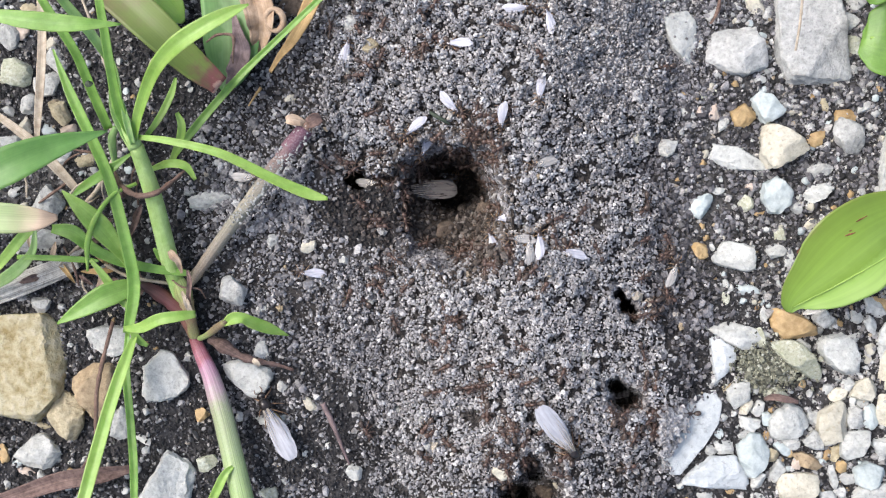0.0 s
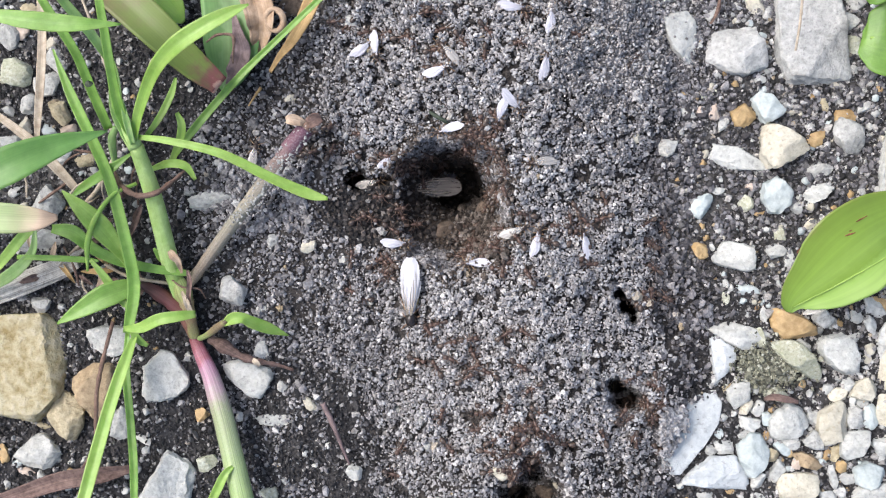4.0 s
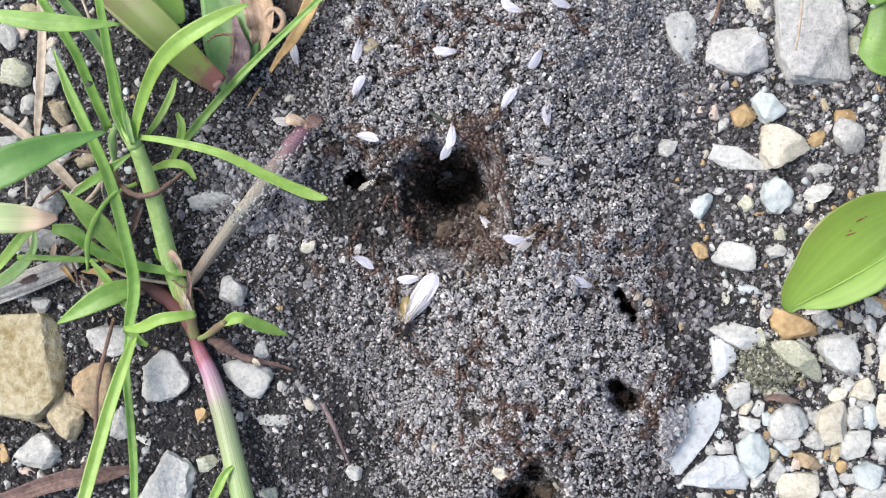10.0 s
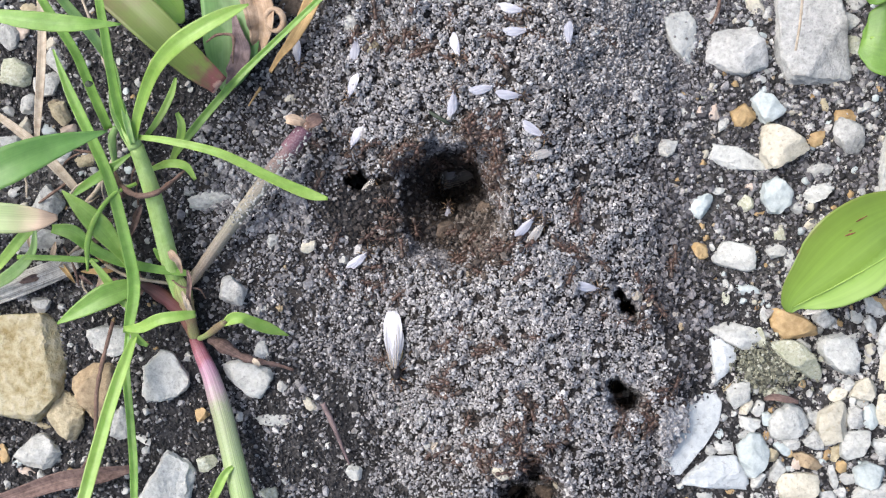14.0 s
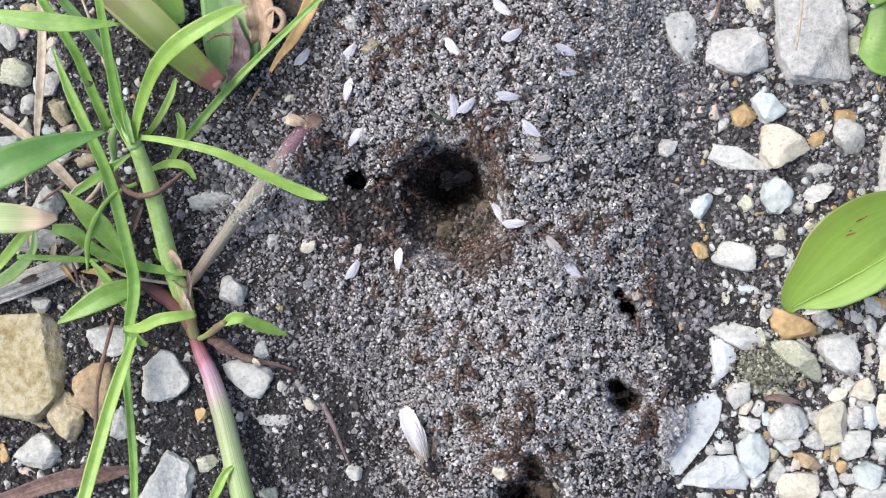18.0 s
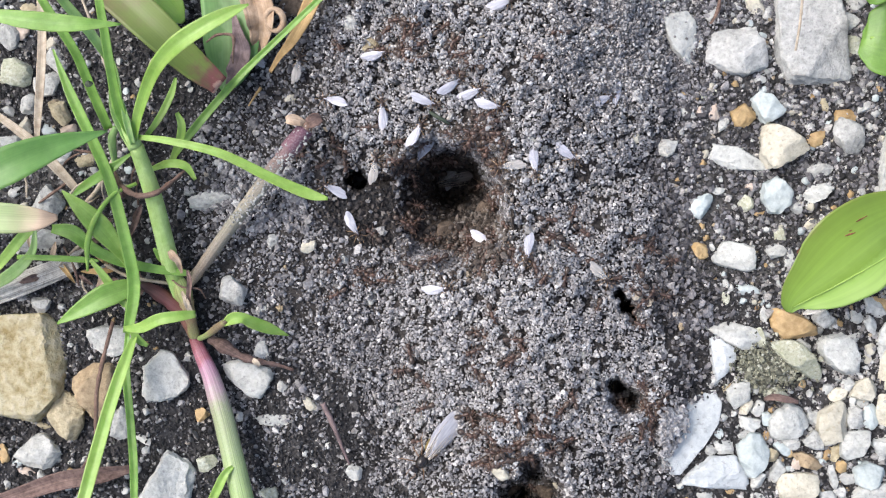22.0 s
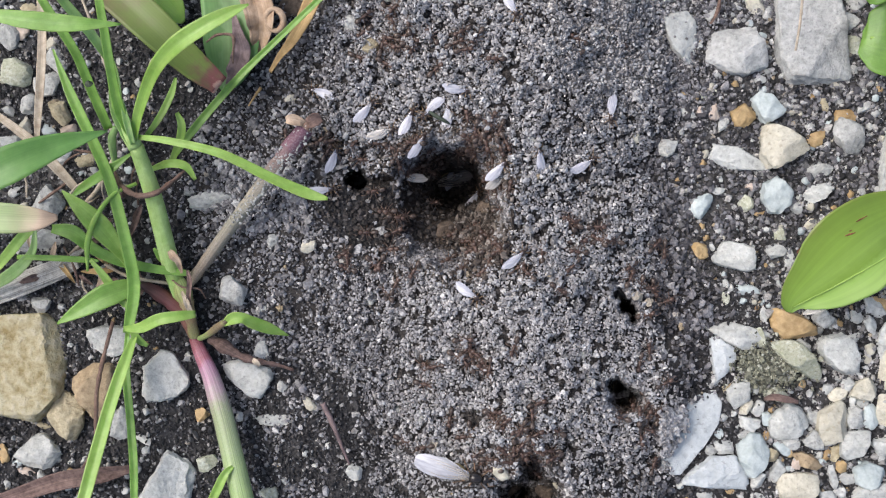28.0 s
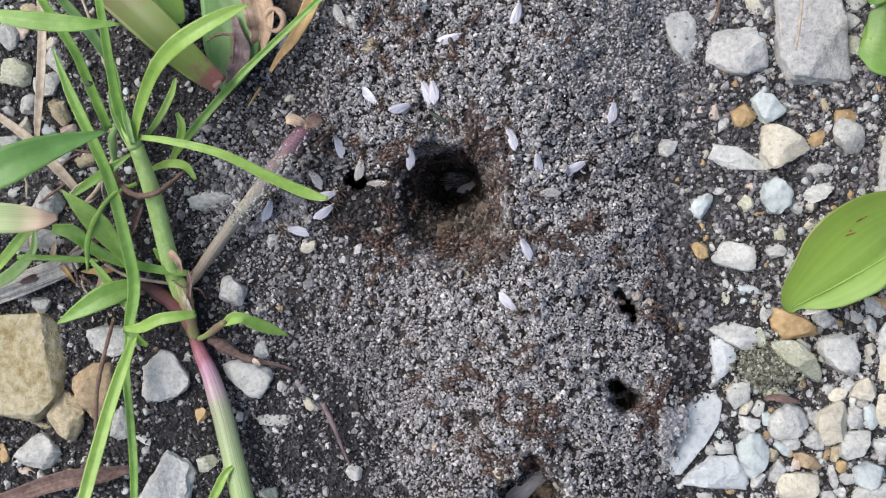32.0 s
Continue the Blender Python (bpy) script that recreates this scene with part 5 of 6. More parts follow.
    blade(BARK, (541, 222, 11, 8), (550, 217, 12, 20), (560, 212, 12, 22), (569, 210, 11.5, 10), name="bract", label="brown papery bract at the stem's broken end", fold=0.5)
    stalk(ROOT, (541, 228, 10.7, 22), (547, 218, 11, 16), (556, 208, 10.8, 6), name="torn_fibre", knots=0.4)
    stalk(CRIMSON, (250, 502, 3, 14), (285, 522, 3, 24), (322, 552, 2.5, 24), (346, 596, 2, 20), name="joint", label="dark crimson stem joint", knots=0.2)
    stalk(NODE, (316, 496, 4.5, 24), (327, 525, 4.6, 27), (336, 556, 4.2, 21), (346, 604, 2.5, 18), name="joint", label="brown papery joint", knots=0.35)
    blade(BEIGE, (300, 444, 8, 5), (306, 452, 8.6, 14), (316, 464, 8.4, 10), (322, 484, 7.4, 4), name="bract", label="torn brown sheath edge", fold=0.6, wave=0.3)
    blade(BARK, (332, 478, 7.4, 4), (336, 500, 7.8, 9), (334, 524, 7.4, 8), (338, 544, 6.4, 3), name="bract", label="torn brown sheath edge", fold=0.6, wave=0.3)
    blade(STRAW, (322, 516, 7, 4), (330, 534, 7.4, 10), (338, 552, 6.8, 8), (348, 560, 5.5, 3), name="bract", label="dry papery shred at the joint", fold=0.5, wave=0.4)
    stalk(ROOT, (296, 488, 5, 4), (322, 508, 7, 3), (352, 512, 7, 3), (364, 528, 5, 2), name="root_fibre", knots=0.4)
    stalk(LOWER_STEM, (344, 598, 2.5, 20), (358, 630, 3, 26), (372, 662, 3.5, 30), (386, 705, 4.2, 35), (396, 740, 4.8, 36), (408, 790, 5.5, 37), (418, 832, 6.2, 38), (434, 900, 7, 39), name="lower_stem", label="thick stem, crimson at the joint, lilac and then pale green")
    blade(LIME, (412, 826, 8, 6), (398, 840, 8.5, 14), (384, 868, 8, 16), (368, 900, 7, 12), fold=0.4)


def litter():
    o = at(230, 30, 8)
    t = thing("fallen_blade", o, "broad blade turning rust-red, torn off at its end", "leaf")
    part("blade", blade_mesh([(40, -170, 0.5, 10), (95, -105, 6, 40), (160, -50, 10, 58), (215, -5, 12, 66), (280, 55, 13, 62), (340, 112, 12, 50), (390, 152, 11, 34)], RUSTY, o, fold=0.3, across=10, veins=0.015), t)
    o = at(400, 90, 4)
    t = thing("mottled_leaf", o, "dull green broad leaf with ragged lighter patches, behind the grass", "leaf")
    part("blade", blade_mesh([(380, -130, 0.5, 8), (396, -40, 5, 80), (408, 30, 6, 96), (410, 90, 5.5, 92), (404, 135, 4, 56), (396, 165, 3, 6)], MOTTLED, o, fold=0.15, across=12, veins=0.02), t)
    o = at(418, 20, 8)
    t = thing("withered_leaf", o, "plum-grey rotten leaf shred clinging to the green leaf", "leaf")
    part("shred", blade_mesh([(414, 26, 7, 6), (421, 60, 7.5, 20), (428, 92, 7.2, 32), (420, 122, 6.2, 34), (410, 146, 4.6, 20), (404, 160, 3.5, 4)], PLUM, o, fold=0.3, wave=0.3, veins=0.06), t)
    o = at(466, 30, 4)
    t = thing("dry_leaf", o, "beige curled dry leaf with a round hole, behind the grass", "leaf")
    part("blade", blade_mesh([(440, -60, 2, 30), (452, -10, 6, 52), (462, 30, 8, 50), (462, 62, 7, 34), (457, 92, 5, 18), (452, 112, 3.5, 6)], BEIGE, o, fold=0.7, wave=0.2, across=12, veins=0.04), t)
    part("curl", stem_mesh([(470, 36, 8, 6), (474, 22, 9, 9), (487, 17, 9.3, 10), (499, 26, 9.3, 11), (501, 42, 9, 10), (492, 54, 8.8, 9), (479, 52, 8.4, 8), (471, 40, 8.2, 7), (473, 27, 8.6, 6)], BEIGE, o, knots=0.3), t)
    o = at(300, 0, 3)
    t = thing("broad_leaf", o, "bright green broad leaf lying behind the grass", "leaf")
    part("blade", blade_mesh([(120, -120, 0.5, 10), (190, -60, 5, 50), (250, -20, 6, 100), (300, 15, 5, 60), (325, 40, 4, 8)], BRIGHT_LEAF, o, fold=0.15, across=12, veins=0.02), t)
    # the broad leaves on the east side
    o = at(1700, 400, 5)
    t = thing("broad_leaf", o, "large fresh green broad leaf with a reddish scar", "leaf")
    rows = [(1396, 553, 10.5, 10), (1404, 535, 11.5, 48), (1424, 515, 12.5, 84), (1459, 487, 13, 128), (1499, 454, 14, 154), (1533, 427, 14, 149), (1568, 404, 13, 128), (1605, 387, 12, 95), (1660, 366, 9, 30), (1720, 345, 5, 12), (1790, 325, 0.5, 9)]
    part("blade", blade_mesh(rows, BIG_LEAF, o, fold=0.16, thick=0.35, across=30, lop=0.5, veins=0.006), t)
    part("rib", stem_mesh([(1404, 544, 11.3, 1.5), (1430, 531, 12.45, 2.5), (1480, 506, 13.25, 3), (1530, 478, 14.05, 3.5), (1580, 448, 13.35, 4), (1660, 388, 9.5, 6)], RIB, o), t, "pale green midrib")
    for rows in ([(1470, 424, 14.7, 2), (1486, 421, 14.9, 3), (1500, 416, 15.05, 4), (1514, 412, 15.15, 2)], [(1490, 414, 14.95, 2), (1500, 410, 15.05, 3), (1508, 408, 15.15, 2)],
                 [(1515, 393, 15.2, 1.5), (1524, 388, 15.15, 2.5), (1535, 382, 15.1, 1.5)], [(1410, 449, 13.1, 1), (1413, 444, 13.2, 4), (1416, 440, 13.3, 1)], [(1480, 371, 14.5, 1), (1485, 368, 14.5, 4), (1491, 366, 14.5, 1)]):
        part("scar", stem_mesh(rows, SCAR, o, knots=0.6), t, "reddish-brown scar")
    # whitish blade added to paint the brightly lit curl of the edge
    part("curled_edge", blade_mesh([(1421, 556, 11.2, 3), (1432, 552, 11.6, 10), (1446, 550, 11.8, 8), (1462, 549, 11.9, 2)], CHIP, o, fold=0.4), t, "pale turned-up edge of the leaf, bright lighting put into its colour")
    o = at(1600, 60, 4)
    t = thing("broad_leaf", o, "fresh green rounded leaf at the edge of the gravel", "leaf")
    part("blade", blade_mesh([(1790, -10, 0.5, 8), (1700, 20, 6, 60), (1630, 55, 9, 160), (1575, 68, 10, 138), (1538, 68, 9, 92), (1525, 68, 8, 24)], LEAF, o, fold=0.15, thick=0.35, across=16, veins=0.012), t)
    part("rib", stem_mesh([(1700, 24, 6.2, 8), (1620, 60, 9.3, 7), (1540, 67, 9.2, 4)], RIB, o), t, "pale green midrib")
    o = at(1500, -10, 4)
    t = thing("broad_leaf", o, "small green leaf tip over the large block", "leaf")
    part("blade", blade_mesh([(1680, -120, 0.5, 6), (1620, -75, 9, 26), (1580, -40, 12, 40), (1550, -8, 12, 36), (1536, 4, 11, 8)], LEAF, o, fold=0.15, across=8), t)
    # dry bits
    def dry(name, label, mat, category, *rows, flat=False, **kw):
        q = at(*rows[0][:3])
        ob = new(name, (blade_mesh if flat else stem_mesh)(rows, mat, q, **kw))
        ob.location = q
        return tagged(ob, label, category)

    dry("straw", "bleached dry straw lying over pebbles", STRAW, "straw", (70, -20, 6, 11), (75, 60, 7, 15), (73, 130, 7, 16), (68, 200, 6, 14), (65, 255, 5, 8), flat=True, fold=0.3)
    dry("straw", "brown dry grass stalk lying over pebbles", STRAW, "straw", (-10, 200, 5, 12), (50, 245, 6, 17), (95, 290, 6, 19), (140, 340, 4, 13), flat=True, fold=0.4)
    dry("straw", "fine dry stalk between the grass blades", STRAW, "straw", (142, -10, 9, 5), (165, 50, 9, 5), (185, 110, 9, 6), (215, 190, 8, 6), (228, 240, 7, 4), knots=0.2)
    dry("straw", "dry stalk among the grass stems", STRAW, "straw", (178, 190, 6, 6), (205, 260, 6, 7), (175, 330, 5, 8), (150, 360, 4, 6), knots=0.2)
    dry("dry_leaf", "ochre dry grass blade beside the green ones", OCHRE_LEAF, "leaf", (566, -30, 8, 30), (540, 30, 8, 26), (515, 75, 7, 18), (495, 100, 6, 11), (478, 128, 5, 6), flat=True, fold=0.35)
    dry("dry_leaf", "red-brown curled dry blade on the soil", BARK, "leaf", (-40, 900, 3, 20), (30, 876, 4, 26), (110, 850, 5, 32), (180, 840, 5, 28), (240, 828, 3.5, 10), flat=True, fold=0.5, thick=0.6)
    dry("root", "thin brown dry root hanging over stones", ROOT, "root", (200, 570, 6, 7), (184, 630, 8, 7), (172, 690, 9, 7), (170, 745, 8, 7), (168, 790, 6, 7), (140, 838, 3, 4), knots=0.5)
    dry("twig", "dark brown shrivelled twig on the soil", BARK, "twig", (372, 600, 3, 14), (400, 615, 4, 20), (435, 634, 4, 14), (490, 646, 3, 7), (520, 655, 2.5, 4), knots=0.5)
    dry("twig", "grey thin twig lying on dark soil", PLUM, "twig", (571, 714, 3, 11), (588, 748, 3.2, 9), (605, 790, 2.8, 6), (619, 823, 2, 4), knots=0.3)
    dry("twig", "dark greenish stub of a stalk lying on the sand", MURK, "twig", (760, 198, 11, 5), (772, 206, 11.5, 6), (785, 213, 11.3, 6), (796, 220, 11, 3), knots=0.4)
    dry("straw", "pale straw fibre lying across the block", STRAW, "straw", (1421, -10, 9, 4), (1416, 40, 9.5, 5), (1408, 90, 9, 4), knots=0.2)
    dry("stalk", "curled brown seed stalk", ROOT, "stalk", (365, 75, 9, 3), (385, 62, 10, 4), (412, 64, 11, 5), (413, 90, 10, 4), (412, 112, 8, 3), knots=0.3)
    dry("twig", "ochre thin twig on the sand", OCHRE_LEAF, "twig", (462, 155, 3, 6), (450, 172, 3, 5), (440, 188, 2.5, 3), knots=0.3)
    dry("twig", "brown fibre twig among pebbles", ROOT, "twig", (1275, -10, 4, 5), (1270, 20, 4, 6), (1258, 42, 3, 4), knots=0.3)
    dry("straw", "brown tangled stalk in the grass", ROOT, "straw", (203, 303, 9, 5), (214, 328, 11, 8), (242, 346, 13, 9), (275, 342, 13.4, 9), (300, 325, 12, 8), (326, 303, 10, 4), knots=0.4)
    dry("straw", "flat dry grass fibre at the stem joint", STRAW, "straw", (185, 468, 5, 5), (230, 490, 5, 6), (300, 502, 4, 5), knots=0.3)
    dry("dry_leaf", "dark purple-brown shrivelled leaf shred between pebbles", BARK, "leaf", (1352, 706, 3, 6), (1370, 703, 4, 12), (1392, 707, 4, 12), (1414, 712, 3, 5), flat=True, fold=0.4, thick=0.5)
    dry("dry_leaf", "pale seed husk stuck on the dark twig", STRAW, "seed", (447, 636, 6, 4), (453, 641, 6.5, 10), (460, 648, 6, 4), flat=True, fold=0.5, thick=0.8)
    dry("soil_flake", "dark flake of soil stuck on a grass blade", MURK, "soil", (151, 147, 17.4, 4), (157, 149, 17.8, 11), (164, 147, 17.5, 4), flat=True, fold=0.5, thick=0.8)
    # shreds of brown dead leaf under the grass
    rng = np.random.default_rng(9)
    for k in range(16):
        u, v, a = rng.uniform(45, 270), rng.uniform(330, 540), rng.uniform(0, math.pi)
        long, wide, h = rng.uniform(14, 34), rng.uniform(7, 15), rng.uniform(2.0, 4.5)
        du, dv = long * math.cos(a), long * math.sin(a)
        rows = [(u - du, v - dv, h - 0.6, 2), (u - 0.4 * du, v - 0.4 * dv, h, wide), (u + 0.4 * du, v + 0.4 * dv, h + rng.uniform(-0.4, 1.0), 0.8 * wide), (u + du, v + dv, h - 0.5, 2)]
        tone = ((BARK, "dark brown"), (BEIGE, "beige"), (OCHRE_LEAF, "ochre"), (BARK, "dark brown"))[k % 4]
        dry("leaf_shred", tone[1] + " shred of dead leaf under the grass", tone[0], "leaf", *rows, flat=True, fold=rng.uniform(0.3, 0.7), wave=0.3, thick=0.3)
    # a tangle of dead fibres among the grass
    rng = np.random.default_rng(5)
    for k in range(20):
        u, v, a = rng.uniform(40, 270), rng.uniform(255, 525), rng.uniform(0, math.pi)
        long, bend, h = rng.uniform(35, 90), rng.uniform(-0.9, 0.9), rng.uniform(2.5, 6.0)
        rows = []
        for s in (-0.5, -0.17, 0.17, 0.5):
            t = a + bend * s
            rows.append((u + long * s * math.cos(t), v + long * s * math.sin(t), h + 2.0 * (0.25 - s * s) - 1.5 * rng.random() * abs(s), rng.uniform(2.5, 6.0) * (1.1 - abs(s))))
        dry("dead_fibre", ("brown dead root fibre" if k % 2 else "pale dead grass fibre") + " tangled among the grass", ROOT if k % 2 else STRAW, "straw", *rows, knots=0.3)
    # the split wood chip
    q = at(70, 498, 3)
    chip = thing("wood_chip", q, "bleached grey splinter of wood on pebbles", "wood")
    part("splinter", blade_mesh([(-30, 526, 2.6, 28), (20, 506, 3.4, 33), (70, 487, 4.0, 34), (115, 470, 4.4, 31), (136, 463, 4.4, 24)], CHIP, q, fold=-0.15, thick=1.8, across=14, veins=0.03), chip)
    part("splinter", blade_mesh([(-10, 536, 2.4, 10), (30, 520, 2.8, 15), (80, 500, 3.2, 14), (122, 486, 3.4, 5)], CHIP, q, fold=-0.2, thick=1.4, veins=0.03), chip)
    part("splinter", blade_mesh([(100, 468, 4.4, 6), (125, 456, 4.8, 12), (150, 440, 4.6, 4)], CHIP, q, fold=-0.2, thick=1.0), chip)


grass()
litter()


# ---- ants ----
ANT_RED = material("worker_cuticle", (0.042, 0.025, 0.019), (0.125, 0.075, 0.057), 0.35, 1.2, 0.1)
ANT_GASTER = material("worker_gaster", (0.035, 0.025, 0.021), (0.115, 0.084, 0.068), 0.22, 1.2, 0.1)
ANT_LEG = material("worker_limb", (0.08, 0.049, 0.037), (0.175, 0.113, 0.084), 0.4, 1.2, 0.0)
MALE_DARK = material("male_cuticle", (0.018, 0.012, 0.010), (0.075, 0.05, 0.04), 0.3, 1.2, 0.1)
MALE_LIMB = material("male_limb", (0.22, 0.13, 0.07), (0.42, 0.28, 0.16), 0.45, 1.2, 0.0)
QUEEN_DARK = material("queen_cuticle", (0.010, 0.008, 0.008), (0.035, 0.028, 0.026), 0.18, 2.0, 0.1)
QUEEN_GASTER = material("queen_gaster", (0.13, 0.095, 0.035), (0.36, 0.29, 0.13), 0.25, 2.0, 0.1)
QUEEN_LIMB = material("queen_limb", (0.13, 0.07, 0.04), (0.26, 0.16, 0.09), 0.4, 1.2, 0.0)
# White tints stand for sky reflected on brownish, translucent wings
WING = wing_material("sky_sheen_wing", (0.62, 0.62, 0.68), 0.68, 1.6, -2.5)
WING_DIM = wing_material("clear_wing", (0.60, 0.57, 0.53), 0.50, 1.6, -2.5)
QUEEN_WING = wing_material("queen_wing", (0.57, 0.575, 0.62), 0.64, 3.4, -7.0)
# The queen's wing again, tint darkened to carry the crater's shade
QUEEN_WING_SHADED = wing_material("shaded_queen_wing", (0.30, 0.275, 0.26), 0.6, 3.4, -7.0)
VEIN = material("wing_vein", (0.32, 0.27, 0.21), (0.48, 0.42, 0.35), 0.5, 1.0, 0.0)


def lump_mesh(centre, radii, mat, level=2, pinch=0.0, bands=0):
    """An egg-shaped body part in millimetres; pinch narrows its front, bands ring it."""
    d, f = BALL[level]
    p = d.copy()
    p[:, 1:] *= (1 - pinch * p[:, :1])
    if bands:
        p[:, 1:] *= (1 + 0.035 * np.cos(p[:, :1] * math.pi * bands))
    return mesh_of("segment", (p * np.array(radii) + np.array(centre)) * 1e-3, f, mat, True)


def limb_mesh(points, widths, mat, sides=5):
    """A jointed limb through points in millimetres."""
    p = np.array(points, float)
    run = np.gradient(p, axis=0)
    run /= np.linalg.norm(run, axis=1)[:, None]
    side = np.cross(run, np.array((0.3, 0.1, 1.0)))
    side /= np.linalg.norm(side, axis=1)[:, None]
    up = np.cross(side, run)
    a = np.arange(sides) * 2 * math.pi / sides
    r = np.array(widths)[:, None] * 0.5
    ring = p[:, None] + side[:, None] * (r * np.cos(a))[:, :, None] + up[:, None] * (r * np.sin(a))[:, :, None]
    faces = []
    for k in range(len(p) - 1):
        for c in range(sides):
            faces.append((k * sides + c, (k + 1) * sides + c, (k + 1) * sides + (c + 1) % sides, k * sides + (c + 1) % sides))
    faces += [tuple(range(sides)), tuple((len(p) - 1) * sides + c for c in reversed(range(sides)))]
    me = bpy.data.meshes.new("limb")
    me.from_pydata((ring.reshape(-1, 3) * 1e-3).tolist(), [], faces)
    me.polygons.foreach_set("use_smooth", np.full(len(faces), True))
    me.materials.append(mat)
    return me


def wing_mesh(long, wide, splay, side, mat, root, lift, droop=0.25):
    """A thin wing laid backwards from its root; broad and rounded behind, narrow at the root."""
    n, m = 14, 6
    s = np.linspace(0, 1, n)
    half = wide * 0.5 * np.sin(s ** 1.7 * math.pi * 0.95 + 0.06) ** 0.58
    a = radians(180 - splay * side)
    c, si = math.cos(a), math.sin(a)
    top = []
    for k in range(n):
        for t in np.linspace(-1, 1, m):
            x, y = s[k] * long, half[k] * t + side * wide * 0.06 * math.sin(s[k] * 3)
            z = lift - droop * s[k] * s[k] + 0.06 * wide * (1 - t * t) + 0.02 * wide * math.sin(9 * t + 5 * s[k])
            top.append((root[0] + c * x - si * y, root[1] + si * x + c * y, root[2] + z))
    top = np.array(top)
    low = top - np.array((0, 0, 0.03))
    i = (np.arange(n - 1)[:, None] * m + np.arange(m - 1)).ravel()
    faces = np.vstack((np.stack((i, i + m, i + m + 1, i + 1), -1), np.stack((i, i + 1, i + m + 1, i + m), -1) + n * m))
    return mesh_of("wing", np.vstack((top, low)) * 1e-3, faces, mat, True)


def six_legs(ant, mat, roots, reach, high, width, swing=(0.9, -0.15, -1.0)):
    for k in range(3):
        for s in (1, -1):
            x, y, z = roots[k], 0.18 * reach * s, high
            f = swing[k]
            pts = [(x, y * 0.6, z), (x + f * 0.25 * reach, s * 0.5 * reach, z + 0.22 * reach), (x + f * 0.55 * reach, s * 0.85 * reach, 0.12 * reach), (x + f * 0.8 * reach, s * 1.05 * reach, 0.0)]
            part("leg", limb_mesh(pts, (width * 1.3, width * 1.1, width * 0.8, width * 0.45), mat), ant)


def feelers(ant, mat, x, z, reach, width):
    for s in (1, -1):
        pts = [(x, 0.12 * s * reach, z), (x + 0.35 * reach, 0.5 * s * reach, z + 0.2 * reach), (x + 0.75 * reach, 0.42 * s * reach, z + 0.05 * reach), (x + 1.05 * reach, 0.3 * s * reach, z - 0.1 * reach)]
        part("antenna", limb_mesh(pts, (width, width * 0.9, width, width * 0.8), mat), ant)


def make_worker():
    ant = tagged(new("worker_ant"), "small reddish-brown wingless worker ant on the sand", "ant", "worker ants on the mound")
    part("head", lump_mesh((1.05, 0, 0.55), (0.42, 0.37, 0.30), ANT_RED, 2, -0.15), ant)
    part("thorax", lump_mesh((0.22, 0, 0.58), (0.58, 0.27, 0.27), ANT_RED, 2, -0.2), ant)
    part("waist", lump_mesh((-0.42, 0, 0.52), (0.13, 0.14, 0.22), ANT_RED, 1), ant)
    part("abdomen", lump_mesh((-0.98, 0, 0.56), (0.60, 0.41, 0.38), ANT_GASTER, 2, 0.12, 4), ant, "darker brown abdomen")
    six_legs(ant, ANT_LEG, (0.48, 0.22, -0.02), 1.1, 0.48, 0.10)
    feelers(ant, ANT_LEG, 1.3, 0.6, 0.85, 0.09)
    for p in ant.children:
        p.data.transform(Matrix.Scale(1.2, 4))
    return ant


def make_male(wing, label):
    ant = tagged(new("winged_ant"), label, "ant", "winged male ants")
    part("head", lump_mesh((2.25, 0, 0.75), (0.34, 0.36, 0.28), MALE_DARK, 2), ant)
    part("thorax", lump_mesh((1.35, 0, 0.85), (0.75, 0.48, 0.5), MALE_DARK, 2, 0.1), ant)
    part("abdomen", lump_mesh((-0.35, 0, 0.7), (1.05, 0.46, 0.42), MALE_DARK, 2, 0.1, 4), ant)
    for s in (1, -1):
        part("forewing", wing_mesh(4.2 + 0.25 * s, 1.22, 2.0 + 1.5 * s, s, wing, (1.55, 0.14 * s, 1.15), 0.1 + 0.05 * s), ant, "translucent folded wing, pale sky sheen put into its colour")
        part("hindwing", wing_mesh(3.0, 1.0, 4, s, wing, (1.25, 0.2 * s, 1.0), 0.0), ant)
    six_legs(ant, MALE_LIMB, (1.75, 1.35, 0.95), 1.35, 0.6, 0.11)
    feelers(ant, MALE_LIMB, 2.5, 0.8, 0.8, 0.08)
    return ant


